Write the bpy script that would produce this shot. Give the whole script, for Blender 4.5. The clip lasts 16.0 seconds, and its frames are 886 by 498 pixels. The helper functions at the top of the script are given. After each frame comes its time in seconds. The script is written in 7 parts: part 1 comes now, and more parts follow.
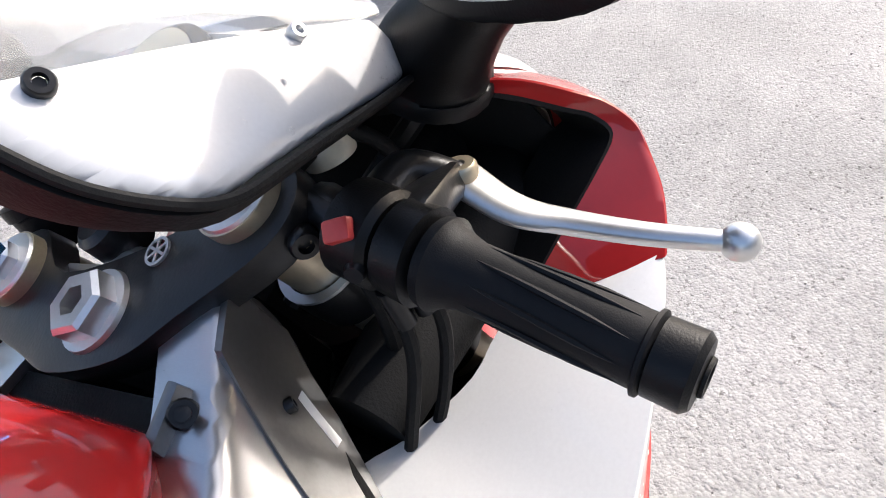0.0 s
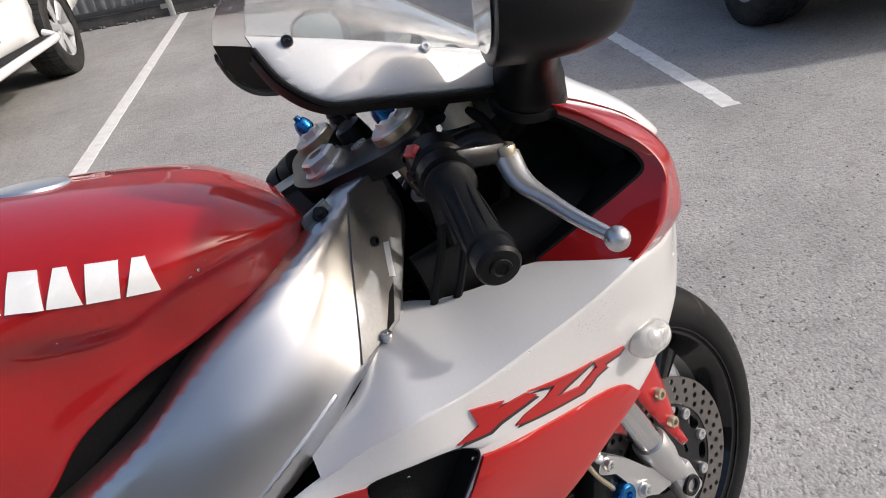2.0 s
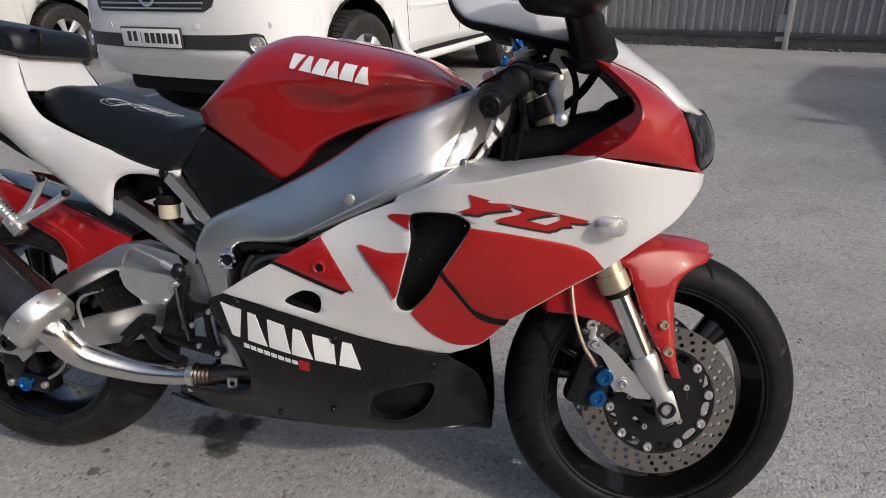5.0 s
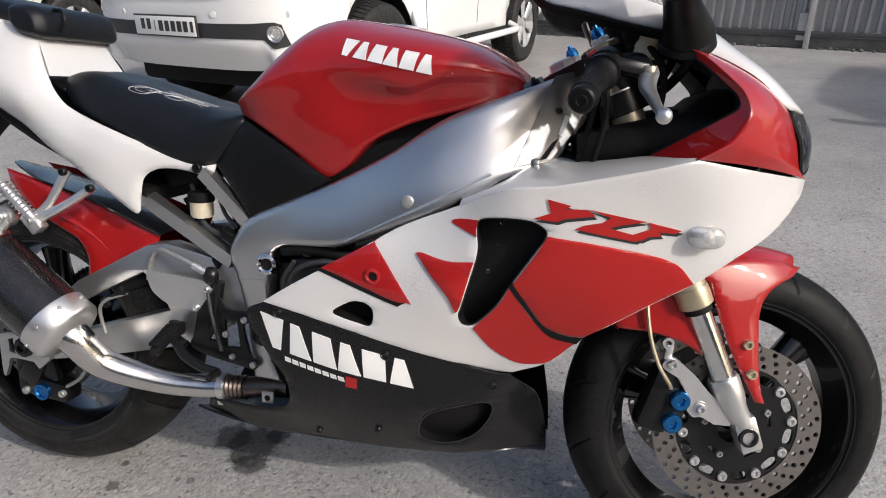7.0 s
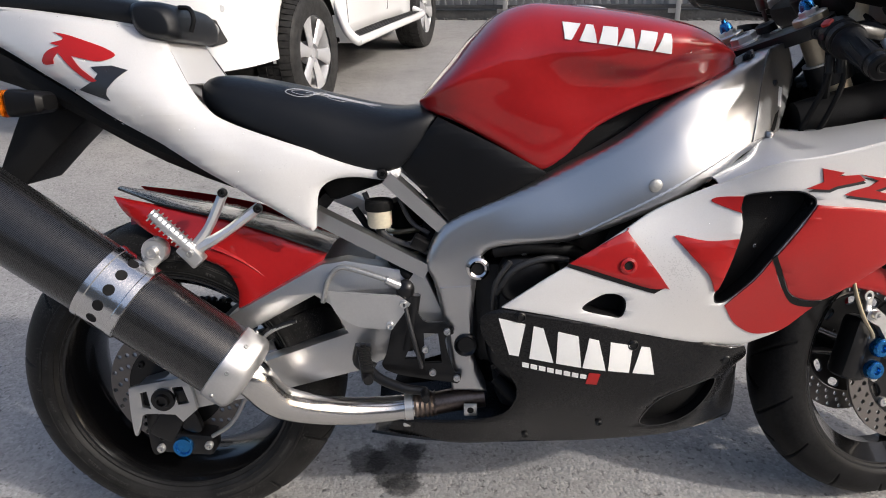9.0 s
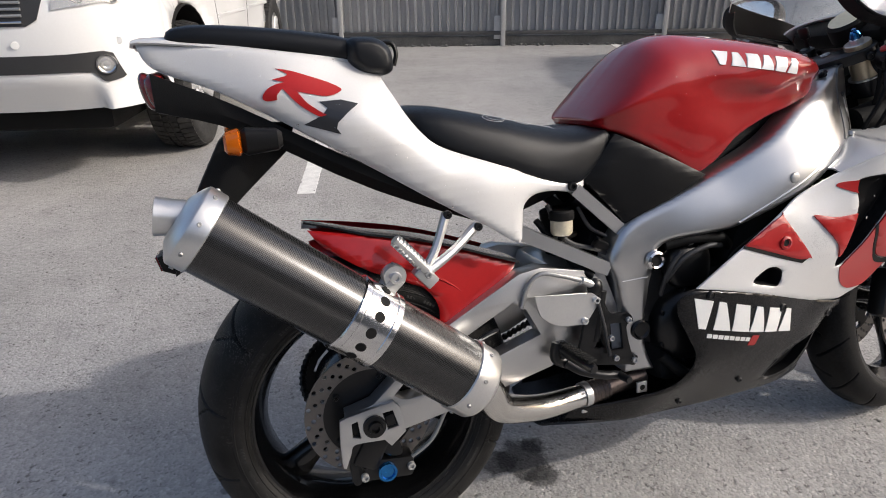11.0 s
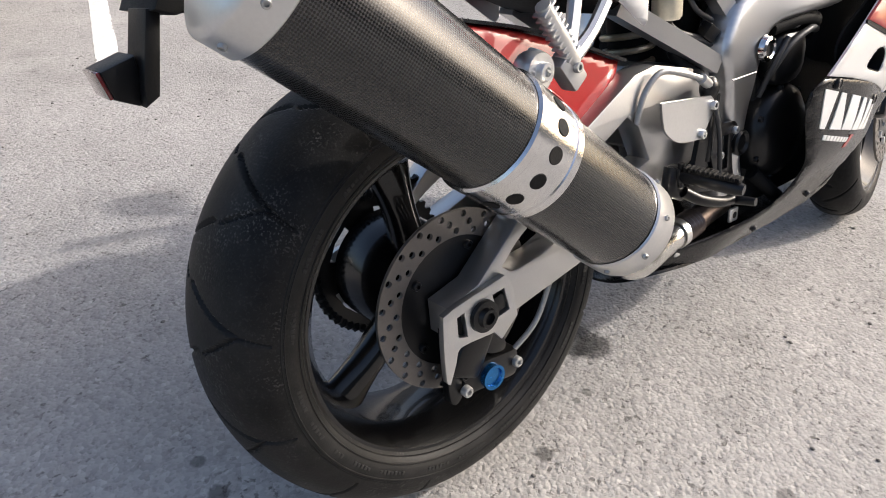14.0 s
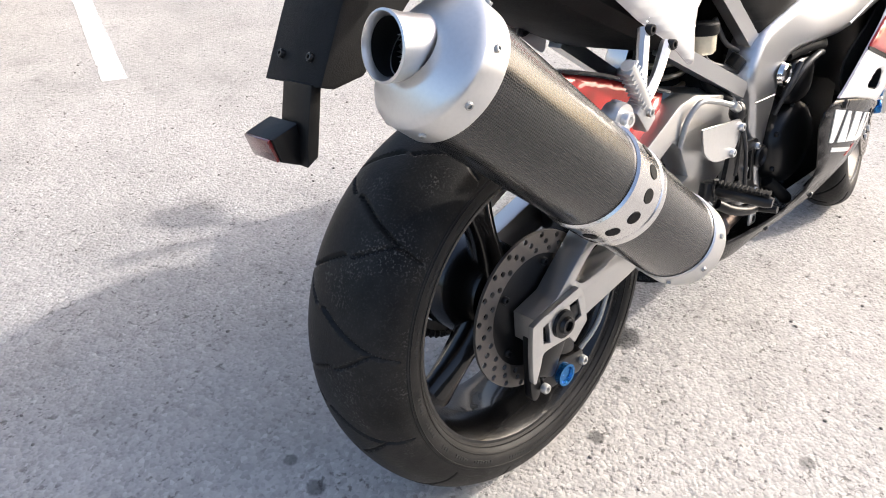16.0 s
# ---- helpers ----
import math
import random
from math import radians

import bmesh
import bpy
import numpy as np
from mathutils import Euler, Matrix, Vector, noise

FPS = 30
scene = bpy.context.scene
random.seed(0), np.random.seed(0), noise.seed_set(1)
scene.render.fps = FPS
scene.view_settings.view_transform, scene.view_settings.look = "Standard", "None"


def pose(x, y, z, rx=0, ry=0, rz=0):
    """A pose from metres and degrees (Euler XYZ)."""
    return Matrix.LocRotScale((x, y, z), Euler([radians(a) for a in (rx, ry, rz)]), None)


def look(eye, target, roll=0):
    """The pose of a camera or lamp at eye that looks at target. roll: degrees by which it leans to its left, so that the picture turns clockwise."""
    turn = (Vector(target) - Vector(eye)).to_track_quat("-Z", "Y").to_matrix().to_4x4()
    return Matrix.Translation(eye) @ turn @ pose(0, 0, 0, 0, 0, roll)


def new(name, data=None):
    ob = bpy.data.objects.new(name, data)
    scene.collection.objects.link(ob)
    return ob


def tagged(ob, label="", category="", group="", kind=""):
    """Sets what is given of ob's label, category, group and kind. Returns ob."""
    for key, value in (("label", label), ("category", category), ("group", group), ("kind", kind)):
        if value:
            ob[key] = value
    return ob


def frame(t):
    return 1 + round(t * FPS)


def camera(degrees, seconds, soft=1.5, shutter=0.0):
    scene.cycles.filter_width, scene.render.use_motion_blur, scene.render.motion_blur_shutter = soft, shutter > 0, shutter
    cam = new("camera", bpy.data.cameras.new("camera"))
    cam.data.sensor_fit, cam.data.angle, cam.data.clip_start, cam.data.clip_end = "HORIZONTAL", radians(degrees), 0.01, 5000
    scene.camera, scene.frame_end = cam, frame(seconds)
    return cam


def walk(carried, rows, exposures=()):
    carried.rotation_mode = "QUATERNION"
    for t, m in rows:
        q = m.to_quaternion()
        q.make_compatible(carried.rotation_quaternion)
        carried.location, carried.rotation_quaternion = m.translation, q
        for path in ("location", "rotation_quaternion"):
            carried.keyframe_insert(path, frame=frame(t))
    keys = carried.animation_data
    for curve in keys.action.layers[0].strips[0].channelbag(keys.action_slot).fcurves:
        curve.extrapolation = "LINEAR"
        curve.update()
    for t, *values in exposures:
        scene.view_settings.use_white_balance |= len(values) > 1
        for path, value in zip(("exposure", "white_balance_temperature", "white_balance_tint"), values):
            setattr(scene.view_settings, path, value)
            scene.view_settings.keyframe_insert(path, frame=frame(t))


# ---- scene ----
from mathutils.geometry import tessellate_polygon

cam = camera(68.2, 16.0, soft=1.0)
PATH = [
    (0, (0.919, -0.108, 1.119), (2.216, 0.757, -0.134), -13.0),
    (0.5, (0.914, -0.183, 1.127), (2.179, 0.772, -0.092), -13.6),
    (1, (0.889, -0.263, 1.148), (2.052, 0.876, -0.014), -12.9),
    (1.5, (0.895, -0.346, 1.153), (1.779, 1.074, 0.055), -10.9),
    (2, (0.922, -0.454, 1.165), (1.525, 1.152, 0.136), -10.4),
    (2.5, (0.91, -0.611, 1.152), (1.292, 1.105, 0.2), -4.3),
    (3, (0.962, -0.765, 1.158), (1.106, 1.011, 0.251), -1.6),
    (3.5, (1.074, -0.848, 1.161), (0.916, 0.97, 0.342), -2.0),
    (4, (1.181, -0.942, 1.148), (0.812, 0.839, 0.315), -2.6),
    (4.2, (1.208, -0.984, 1.132), (0.811, 0.791, 0.3), -2.4),
    (6.3, (1.243, -1.049, 1.088), (0.859, 0.751, 0.305), -0.6),
    (6.5, (1.204, -1.017, 1.086), (0.817, 0.775, 0.286), -0.9),
    (7, (1.111, -0.948, 1.076), (0.705, 0.827, 0.249), -0.7),
    (7.5, (0.976, -0.955, 1.058), (0.635, 0.815, 0.192), 0.9),
    (8, (0.792, -0.996, 1.086), (0.601, 0.789, 0.206), -0.9),
    (8.5, (0.646, -0.989, 1.086), (0.52, 0.812, 0.226), -1.0),
    (9, (0.523, -0.963, 1.078), (0.506, 0.839, 0.211), -2.1),
    (9.5, (0.347, -0.978, 1.094), (0.473, 0.801, 0.19), -2.1),
    (10, (0.164, -1.047, 1.117), (0.457, 0.724, 0.235), -3.7),
    (10.2, (0.091, -1.047, 1.113), (0.422, 0.734, 0.266), -2.8),
    (12.3, (-0.428, -0.755, 1.12), (0.495, 0.8, 0.267), -0.8),
    (12.5, (-0.441, -0.745, 1.098), (0.516, 0.764, 0.2), -0.2),
    (13, (-0.459, -0.666, 1.009), (0.637, 0.707, 0.054), 2.7),
    (13.5, (-0.458, -0.549, 0.938), (0.589, 0.809, -0.092), 1.8),
    (14, (-0.454, -0.466, 0.835), (0.628, 0.833, -0.235), 2.1),
    (14.5, (-0.455, -0.428, 0.807), (0.648, 0.816, -0.306), 3.7),
    (15, (-0.466, -0.42, 0.814), (0.634, 0.81, -0.315), 4.3),
    (15.5, (-0.528, -0.417, 0.846), (0.577, 0.795, -0.3), 3.9),
    (16, (-0.623, -0.41, 0.938), (0.517, 0.796, -0.179), 2.1),
]
EXPOSE = [(0, 0.54), (0.6, 0.42), (1.0, 0.22), (1.5, -0.06), (2.0, -0.32), (2.5, -0.62), (3.0, -0.82), (4.2, -0.9), (6.3, -0.62),
          (8.0, -0.5), (10.2, -0.38), (12.3, -0.58), (13.0, -0.38), (13.5, -0.25), (14.0, 0.08), (14.5, 0.34), (16.0, 0.66)]
EXPOSE = [(t, stops + (-0.05 if t < 2.3 else -0.07 if t < 5 else 0.03), 6250 if t < 11 else 6500, 11.5) for t, stops in EXPOSE]
walk(cam, [(t, look(eye, target, roll)) for t, eye, target, roll in PATH], EXPOSE)

# ---- sky and sun ----
TO_SUN = Vector((1.35, -0.66, 1.0)).normalized()
world = bpy.data.worlds.new("sky")
scene.world = world
world.use_nodes = True
wn = world.node_tree
sky = wn.nodes.new("ShaderNodeTexSky")
sky.sky_type = "NISHITA"
sky.sun_disc = False
sky.sun_elevation = math.asin(TO_SUN.z)
sky.sun_rotation = math.atan2(TO_SUN.x, TO_SUN.y)
sky.air_density, sky.dust_density, sky.ozone_density = 1.0, 5.0, 1.0
wn.links.new(sky.outputs[0], wn.nodes["Background"].inputs["Color"])
wn.nodes["Background"].inputs["Strength"].default_value = 0.235
sun = bpy.data.lights.new("sun", "SUN")
sun.energy, sun.angle, sun.color = 3.3, radians(1.6), (1.0, 0.95, 0.87)
sun_ob = new("sun", sun)
sun_ob.matrix_world = look(TO_SUN * 30, (0, 0, 0))


# ---- materials ----
def shader(name):
    m = bpy.data.materials.new(name)
    m.use_nodes = True
    nt = m.node_tree
    return m, nt, nt.nodes["Principled BSDF"]


def noise_node(nt, scale, detail=4.0, rough=0.55, stretch=None, kind="Object"):
    tc = nt.nodes.new("ShaderNodeTexCoord")
    n = nt.nodes.new("ShaderNodeTexNoise")
    n.inputs["Scale"].default_value, n.inputs["Detail"].default_value, n.inputs["Roughness"].default_value = scale, detail, rough
    if stretch:
        mp = nt.nodes.new("ShaderNodeMapping")
        mp.inputs["Scale"].default_value = stretch
        nt.links.new(tc.outputs[kind], mp.inputs[0])
        nt.links.new(mp.outputs[0], n.inputs["Vector"])
    else:
        nt.links.new(tc.outputs[kind], n.inputs["Vector"])
    return n


def ramp(nt, src, stops):
    r = nt.nodes.new("ShaderNodeValToRGB")
    nt.links.new(src, r.inputs[0])
    while len(r.color_ramp.elements) < len(stops):
        r.color_ramp.elements.new(0.5)
    for e, (p, c) in zip(r.color_ramp.elements, stops):
        e.position, e.color = p, (*c, 1) if len(c) == 3 else c
    return r.outputs[0]


def grey(v):
    return (v, v, v)


def surface(name, base, rough=0.5, metal=0.0, coat=0.0, var=0.12, scale=9.0, fine=140.0, bump=0.0, bscale=300.0, rvar=0.12,
            stretch=None, spec=None, coat_rough=0.04):
    """A plain surface: base colour with two scales of variation, roughness that wanders, and fine relief."""
    m, nt, p = shader(name)
    big, small = noise_node(nt, scale, 5.0), noise_node(nt, fine, 3.0, stretch=stretch)
    mix = nt.nodes.new("ShaderNodeMath")
    mix.operation = "MULTIPLY_ADD"
    nt.links.new(small.outputs["Fac"], mix.inputs[0])
    mix.inputs[1].default_value = 0.45
    half = nt.nodes.new("ShaderNodeMath")
    half.operation = "MULTIPLY"
    nt.links.new(big.outputs["Fac"], half.inputs[0])
    half.inputs[1].default_value = 0.55
    nt.links.new(half.outputs[0], mix.inputs[2])
    lo, hi = [max(0, c * (1 - var)) for c in base], [min(1, c * (1 + var)) for c in base]
    nt.links.new(ramp(nt, mix.outputs[0], [(0.32, lo), (0.66, hi)]), p.inputs["Base Color"])
    nt.links.new(ramp(nt, mix.outputs[0], [(0.3, grey(max(0.02, rough * (1 - rvar)))), (0.7, grey(min(1, rough * (1 + rvar))))]), p.inputs["Roughness"])
    p.inputs["Metallic"].default_value = metal
    p.inputs["Coat Weight"].default_value, p.inputs["Coat Roughness"].default_value = coat, coat_rough
    if spec is not None:
        p.inputs["Specular IOR Level"].default_value = spec
    if bump:
        b = nt.nodes.new("ShaderNodeBump")
        b.inputs["Strength"].default_value, b.inputs["Distance"].default_value = min(1, bump), 0.0015
        nt.links.new(noise_node(nt, bscale, 3.0, stretch=stretch).outputs["Fac"], b.inputs["Height"])
        nt.links.new(b.outputs[0], p.inputs["Normal"])
    return m


def glassy(name, colour=(1, 1, 1), rough=0.02, ior=1.45, weight=1.0):
    m, nt, p = shader(name)
    p.inputs["Base Color"].default_value = (*colour, 1)
    p.inputs["Roughness"].default_value, p.inputs["IOR"].default_value = rough, ior
    p.inputs["Transmission Weight"].default_value = weight
    return m


WHITE = surface("pearl white paint", (0.64, 0.635, 0.625), 0.30, 0.08, 0.8, 0.04, 5.0, 400.0)
RED = surface("deep red paint", (0.33, 0.0075, 0.008), 0.42, 0.0, 1.0, 0.08, 6.0, 120.0, spec=0.2, coat_rough=0.03)
REDFLAT = surface("red decal", (0.37, 0.010, 0.009), 0.34, 0.0, 0.3, 0.07, 6.0, 300.0, spec=0.35)
BLACKGLOSS = surface("black gloss paint", (0.012, 0.012, 0.013), 0.25, 0.0, 0.6, 0.2, 6.0, 300.0)
COWL = surface("charcoal cowl paint", (0.0085, 0.0085, 0.009), 0.27, 0.0, 0.08, 0.15, 5.0, 400.0, spec=0.22)
BLACK = surface("black plastic", (0.0055, 0.0055, 0.0058), 0.40, 0.0, 0.0, 0.2, 14.0, 300.0, 0.15, 900.0, spec=0.2)
MATT = surface("matt black", (0.004, 0.004, 0.004), 0.7, 0.0, 0.0, 0.25, 14.0, 200.0, 0.3, 500.0, spec=0.25)
VINYL = surface("black seat vinyl", (0.0072, 0.0082, 0.0100), 0.34, 0.0, 0.0, 0.15, 8.0, 300.0, 0.3, 1400.0, spec=0.26)
RUBBER = surface("tyre rubber", (0.0095, 0.0095, 0.0097), 0.5, 0.0, 0.0, 0.7, 14.0, 160.0, 0.3, 500.0, 0.3, spec=0.11)
GRIP = surface("grip rubber", (0.0075, 0.0075, 0.0082), 0.55, 0.0, 0.0, 0.2, 20.0, 300.0, 0.15, 1200.0, spec=0.16)
ALU = surface("buffed aluminium frame", (0.56, 0.56, 0.56), 0.30, 0.95, 0.08, 0.05, 6.0, 260.0, 0.004, 300.0, 0.1, (1, 1, 14), coat_rough=0.12)
# darker base colour stands for shade and dark reflections by the steering head
HEADSHADE = surface("shade-darkened head aluminium", (0.20, 0.20, 0.20), 0.42, 0.9, 0.0, 0.12, 9.0, 260.0, 0.08, 300.0, 0.15)
ALUSAT = surface("satin aluminium", (0.64, 0.64, 0.635), 0.34, 0.88, 0.0, 0.05, 8.0, 260.0, 0.03, 500.0, 0.12)
BAND = surface("rolled bright steel", (0.68, 0.675, 0.67), 0.2, 1.0, 0.0, 0.08, 9.0, 200.0, 0.1, 260.0, 0.4)
ALUARM = surface("brushed swingarm aluminium", (0.58, 0.58, 0.575), 0.36, 0.93, 0.0, 0.08, 7.0, 220.0, 0.015, 300.0, 0.15, (12, 1, 1))
ALUDULL = surface("cast aluminium", (0.42, 0.42, 0.41), 0.48, 0.7, 0.0, 0.15, 12.0, 200.0, 0.25, 400.0)
CHROME = surface("polished steel", (0.70, 0.69, 0.68), 0.12, 1.0, 0.0, 0.05, 8.0, 120.0, 0.0, 300.0, 0.4)
PIPESTEEL = surface("satin link pipe steel", (0.66, 0.645, 0.62), 0.20, 1.0, 0.0, 0.06, 9.0, 160.0, 0.0, 300.0, 0.4)
STEEL = surface("brake disc steel", (0.17, 0.158, 0.148), 0.42, 0.75, 0.0, 0.1, 14.0, 300.0, 0.1, 500.0)
GOLD = surface("bronze anodised fork tube", (0.50, 0.43, 0.31), 0.36, 0.75, 0.2, 0.1, 8.0, 300.0)
BLUE = surface("blue anodised bolt", (0.02, 0.16, 0.42), 0.25, 0.9, 0.2, 0.1, 20.0, 200.0)
DARKMETAL = surface("black coated metal", (0.0075, 0.0075, 0.008), 0.32, 0.05, 0.05, 0.25, 12.0, 250.0, 0.1, 400.0, spec=0.35)
ENGINE = surface("dark engine casting", (0.014, 0.014, 0.0145), 0.55, 0.2, 0.0, 0.35, 16.0, 200.0, 0.5, 300.0)
RIM = surface("black wheel paint", (0.0036, 0.0036, 0.0038), 0.22, 0.0, 0.45, 0.3, 9.0, 200.0, spec=0.3)
DECAL = surface("white decal", (0.82, 0.82, 0.8), 0.35, 0.0, 0.4, 0.03, 8.0, 200.0)
DECALBLACK = surface("dark decal", (0.02, 0.02, 0.022), 0.35, 0.0, 0.4, 0.1, 8.0, 200.0)
KILLRED = surface("red switch plastic", (0.5, 0.045, 0.04), 0.45, 0.0, 0.0, 0.1, 20.0, 200.0)
FLUID = surface("cloudy fluid cup", (0.62, 0.56, 0.42), 0.35, 0.0, 0.3, 0.12, 20.0, 200.0)
AMBER = glassy("amber lens", (0.80, 0.20, 0.008), 0.10, 1.45, 0.65)
AMBERCORE = surface("amber bulb", (0.75, 0.26, 0.02), 0.25, 0.3, 0.5, 0.1, 30.0)
REDLENS = surface("red lens", (0.13, 0.008, 0.008), 0.2, 0.0, 0.8, 0.3, 60.0, 300.0, 0.4, 600.0)
HEADGLASS = glassy("smoky headlamp cover", (0.55, 0.55, 0.55), 0.04, 1.45, 0.97)
CLEAR = glassy("clear lens", (0.97, 0.97, 0.95), 0.05, 1.45, 0.75)
SCREEN = glassy("clear acrylic", (0.96, 0.97, 0.97), 0.03, 1.42, 0.93)
MIRROR = surface("mirror glass", (0.86, 0.87, 0.88), 0.02, 1.0, 0.0, 0.01, 5.0, 50.0)
WATER = glassy("water drop", (1, 1, 1), 0.0, 1.33, 1.0)


def carbon_material():
    m, nt, p = shader("carbon weave")
    uv = nt.nodes.new("ShaderNodeUVMap")
    ch = nt.nodes.new("ShaderNodeTexChecker")
    ch.inputs["Scale"].default_value = 1.0
    ch.inputs["Color1"].default_value, ch.inputs["Color2"].default_value = (0.003, 0.003, 0.0032, 1), (0.026, 0.0263, 0.0272, 1)
    nt.links.new(uv.outputs[0], ch.inputs["Vector"])
    nt.links.new(ch.outputs["Color"], p.inputs["Base Color"])
    nt.links.new(ramp(nt, ch.outputs["Fac"], [(0.0, grey(0.42)), (1.0, grey(0.26))]), p.inputs["Roughness"])
    p.inputs["Metallic"].default_value, p.inputs["Coat Weight"].default_value = 0.35, 0.9
    p.inputs["Specular IOR Level"].default_value = 0.3
    p.inputs["Coat Roughness"].default_value = 0.20
    b = nt.nodes.new("ShaderNodeBump")
    b.inputs["Strength"].default_value, b.inputs["Distance"].default_value = 0.5, 0.0006
    nt.links.new(ch.outputs["Fac"], b.inputs["Height"])
    nt.links.new(b.outputs[0], p.inputs["Normal"])
    return m


def asphalt_material():
    m, nt, p = shader("worn asphalt")
    tc = nt.nodes.new("ShaderNodeTexCoord")
    stones = nt.nodes.new("ShaderNodeTexVoronoi")
    stones.inputs["Scale"].default_value = 135.0
    grit = noise_node(nt, 420.0, 3.0)
    patch = noise_node(nt, 0.9, 6.0, 0.6)
    lumps = noise_node(nt, 46.0, 4.0, 0.6)
    mid = noise_node(nt, 7.0, 5.0, 0.6)
    nt.links.new(tc.outputs["Object"], stones.inputs["Vector"])
    col = ramp(nt, stones.outputs["Color"], [(0.04, (0.245, 0.238, 0.227)), (0.4, (0.305, 0.296, 0.283)), (0.8, (0.345, 0.334, 0.319)), (0.97, (0.41, 0.397, 0.379))])
    dark = nt.nodes.new("ShaderNodeMix")
    dark.data_type, dark.blend_type = "RGBA", "MULTIPLY"
    dark.inputs["Factor"].default_value = 1.0
    nt.links.new(col, dark.inputs["A"])
    nt.links.new(ramp(nt, patch.outputs["Fac"], [(0.25, grey(0.78)), (0.6, grey(1.12))]), dark.inputs["B"])
    d2 = nt.nodes.new("ShaderNodeMix")
    d2.data_type, d2.blend_type = "RGBA", "MULTIPLY"
    d2.inputs["Factor"].default_value = 1.0
    nt.links.new(dark.outputs["Result"], d2.inputs["A"])
    nt.links.new(ramp(nt, mid.outputs["Fac"], [(0.26, grey(0.80)), (0.42, grey(1.0)), (0.75, grey(1.08))]), d2.inputs["B"])
    d3 = nt.nodes.new("ShaderNodeMix")
    d3.data_type, d3.blend_type = "RGBA", "MULTIPLY"
    d3.inputs["Factor"].default_value = 1.0
    nt.links.new(d2.outputs["Result"], d3.inputs["A"])
    nt.links.new(ramp(nt, lumps.outputs["Fac"], [(0.28, grey(0.70)), (0.40, grey(0.98)), (0.72, grey(1.05))]), d3.inputs["B"])
    # pits where stones came out, in clusters
    pit = nt.nodes.new("ShaderNodeMath")
    pit.operation = "MULTIPLY"
    nt.links.new(ramp(nt, noise_node(nt, 70.0, 3.0, 0.55).outputs["Fac"], [(0.585, grey(0)), (0.64, grey(1))]), pit.inputs[0])
    nt.links.new(ramp(nt, noise_node(nt, 9.0, 4.0, 0.6).outputs["Fac"], [(0.46, grey(0.10)), (0.58, grey(1))]), pit.inputs[1])
    d4 = nt.nodes.new("ShaderNodeMix")
    d4.data_type, d4.blend_type = "RGBA", "MULTIPLY"
    nt.links.new(pit.outputs[0], d4.inputs["Factor"])
    nt.links.new(d3.outputs["Result"], d4.inputs["A"])
    d4.inputs["B"].default_value = (0.50, 0.49, 0.48, 1)
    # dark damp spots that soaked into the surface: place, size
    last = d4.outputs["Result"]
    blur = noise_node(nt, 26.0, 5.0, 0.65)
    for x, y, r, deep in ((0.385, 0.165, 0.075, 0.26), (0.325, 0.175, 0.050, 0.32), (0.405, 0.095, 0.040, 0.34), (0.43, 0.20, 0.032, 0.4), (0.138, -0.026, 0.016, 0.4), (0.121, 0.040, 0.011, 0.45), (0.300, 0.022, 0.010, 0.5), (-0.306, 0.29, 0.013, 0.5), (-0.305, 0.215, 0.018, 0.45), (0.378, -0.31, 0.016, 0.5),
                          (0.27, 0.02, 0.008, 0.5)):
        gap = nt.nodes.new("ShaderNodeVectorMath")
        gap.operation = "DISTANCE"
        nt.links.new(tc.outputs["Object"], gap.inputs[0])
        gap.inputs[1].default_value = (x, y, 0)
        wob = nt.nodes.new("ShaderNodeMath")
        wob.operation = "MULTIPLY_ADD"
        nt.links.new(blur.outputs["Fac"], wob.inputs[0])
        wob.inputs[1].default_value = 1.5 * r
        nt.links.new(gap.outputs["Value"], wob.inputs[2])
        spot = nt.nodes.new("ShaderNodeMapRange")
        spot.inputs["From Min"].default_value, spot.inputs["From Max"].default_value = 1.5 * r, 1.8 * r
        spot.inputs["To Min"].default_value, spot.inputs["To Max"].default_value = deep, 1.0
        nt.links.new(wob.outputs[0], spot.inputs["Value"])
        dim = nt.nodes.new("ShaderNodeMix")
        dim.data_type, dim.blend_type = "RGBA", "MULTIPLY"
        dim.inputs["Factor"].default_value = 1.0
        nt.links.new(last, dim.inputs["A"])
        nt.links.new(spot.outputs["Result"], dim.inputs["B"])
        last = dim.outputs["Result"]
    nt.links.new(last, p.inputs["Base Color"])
    p.inputs["Roughness"].default_value = 0.82
    p.inputs["Specular IOR Level"].default_value = 0.3
    h = nt.nodes.new("ShaderNodeMath")
    h.operation = "MULTIPLY_ADD"
    nt.links.new(grit.outputs["Fac"], h.inputs[0])
    h.inputs[1].default_value = 0.4
    knob = nt.nodes.new("ShaderNodeMath")
    knob.operation = "MULTIPLY_ADD"
    nt.links.new(ramp(nt, lumps.outputs["Fac"], [(0.30, grey(0)), (0.45, grey(0.8)), (0.8, grey(1))]), knob.inputs[0])
    knob.inputs[1].default_value = 2.2
    nt.links.new(ramp(nt, stones.outputs["Distance"], [(0.0, grey(1)), (0.8, grey(0))]), knob.inputs[2])
    nt.links.new(knob.outputs[0], h.inputs[2])
    b = nt.nodes.new("ShaderNodeBump")
    b.inputs["Strength"].default_value, b.inputs["Distance"].default_value = 0.43, 0.0042
    sunk = nt.nodes.new("ShaderNodeMath")
    sunk.operation = "MULTIPLY_ADD"
    nt.links.new(pit.outputs[0], sunk.inputs[0])
    sunk.inputs[1].default_value = -2.2
    nt.links.new(h.outputs[0], sunk.inputs[2])
    nt.links.new(sunk.outputs[0], b.inputs["Height"])
    nt.links.new(b.outputs[0], p.inputs["Normal"])
    return m


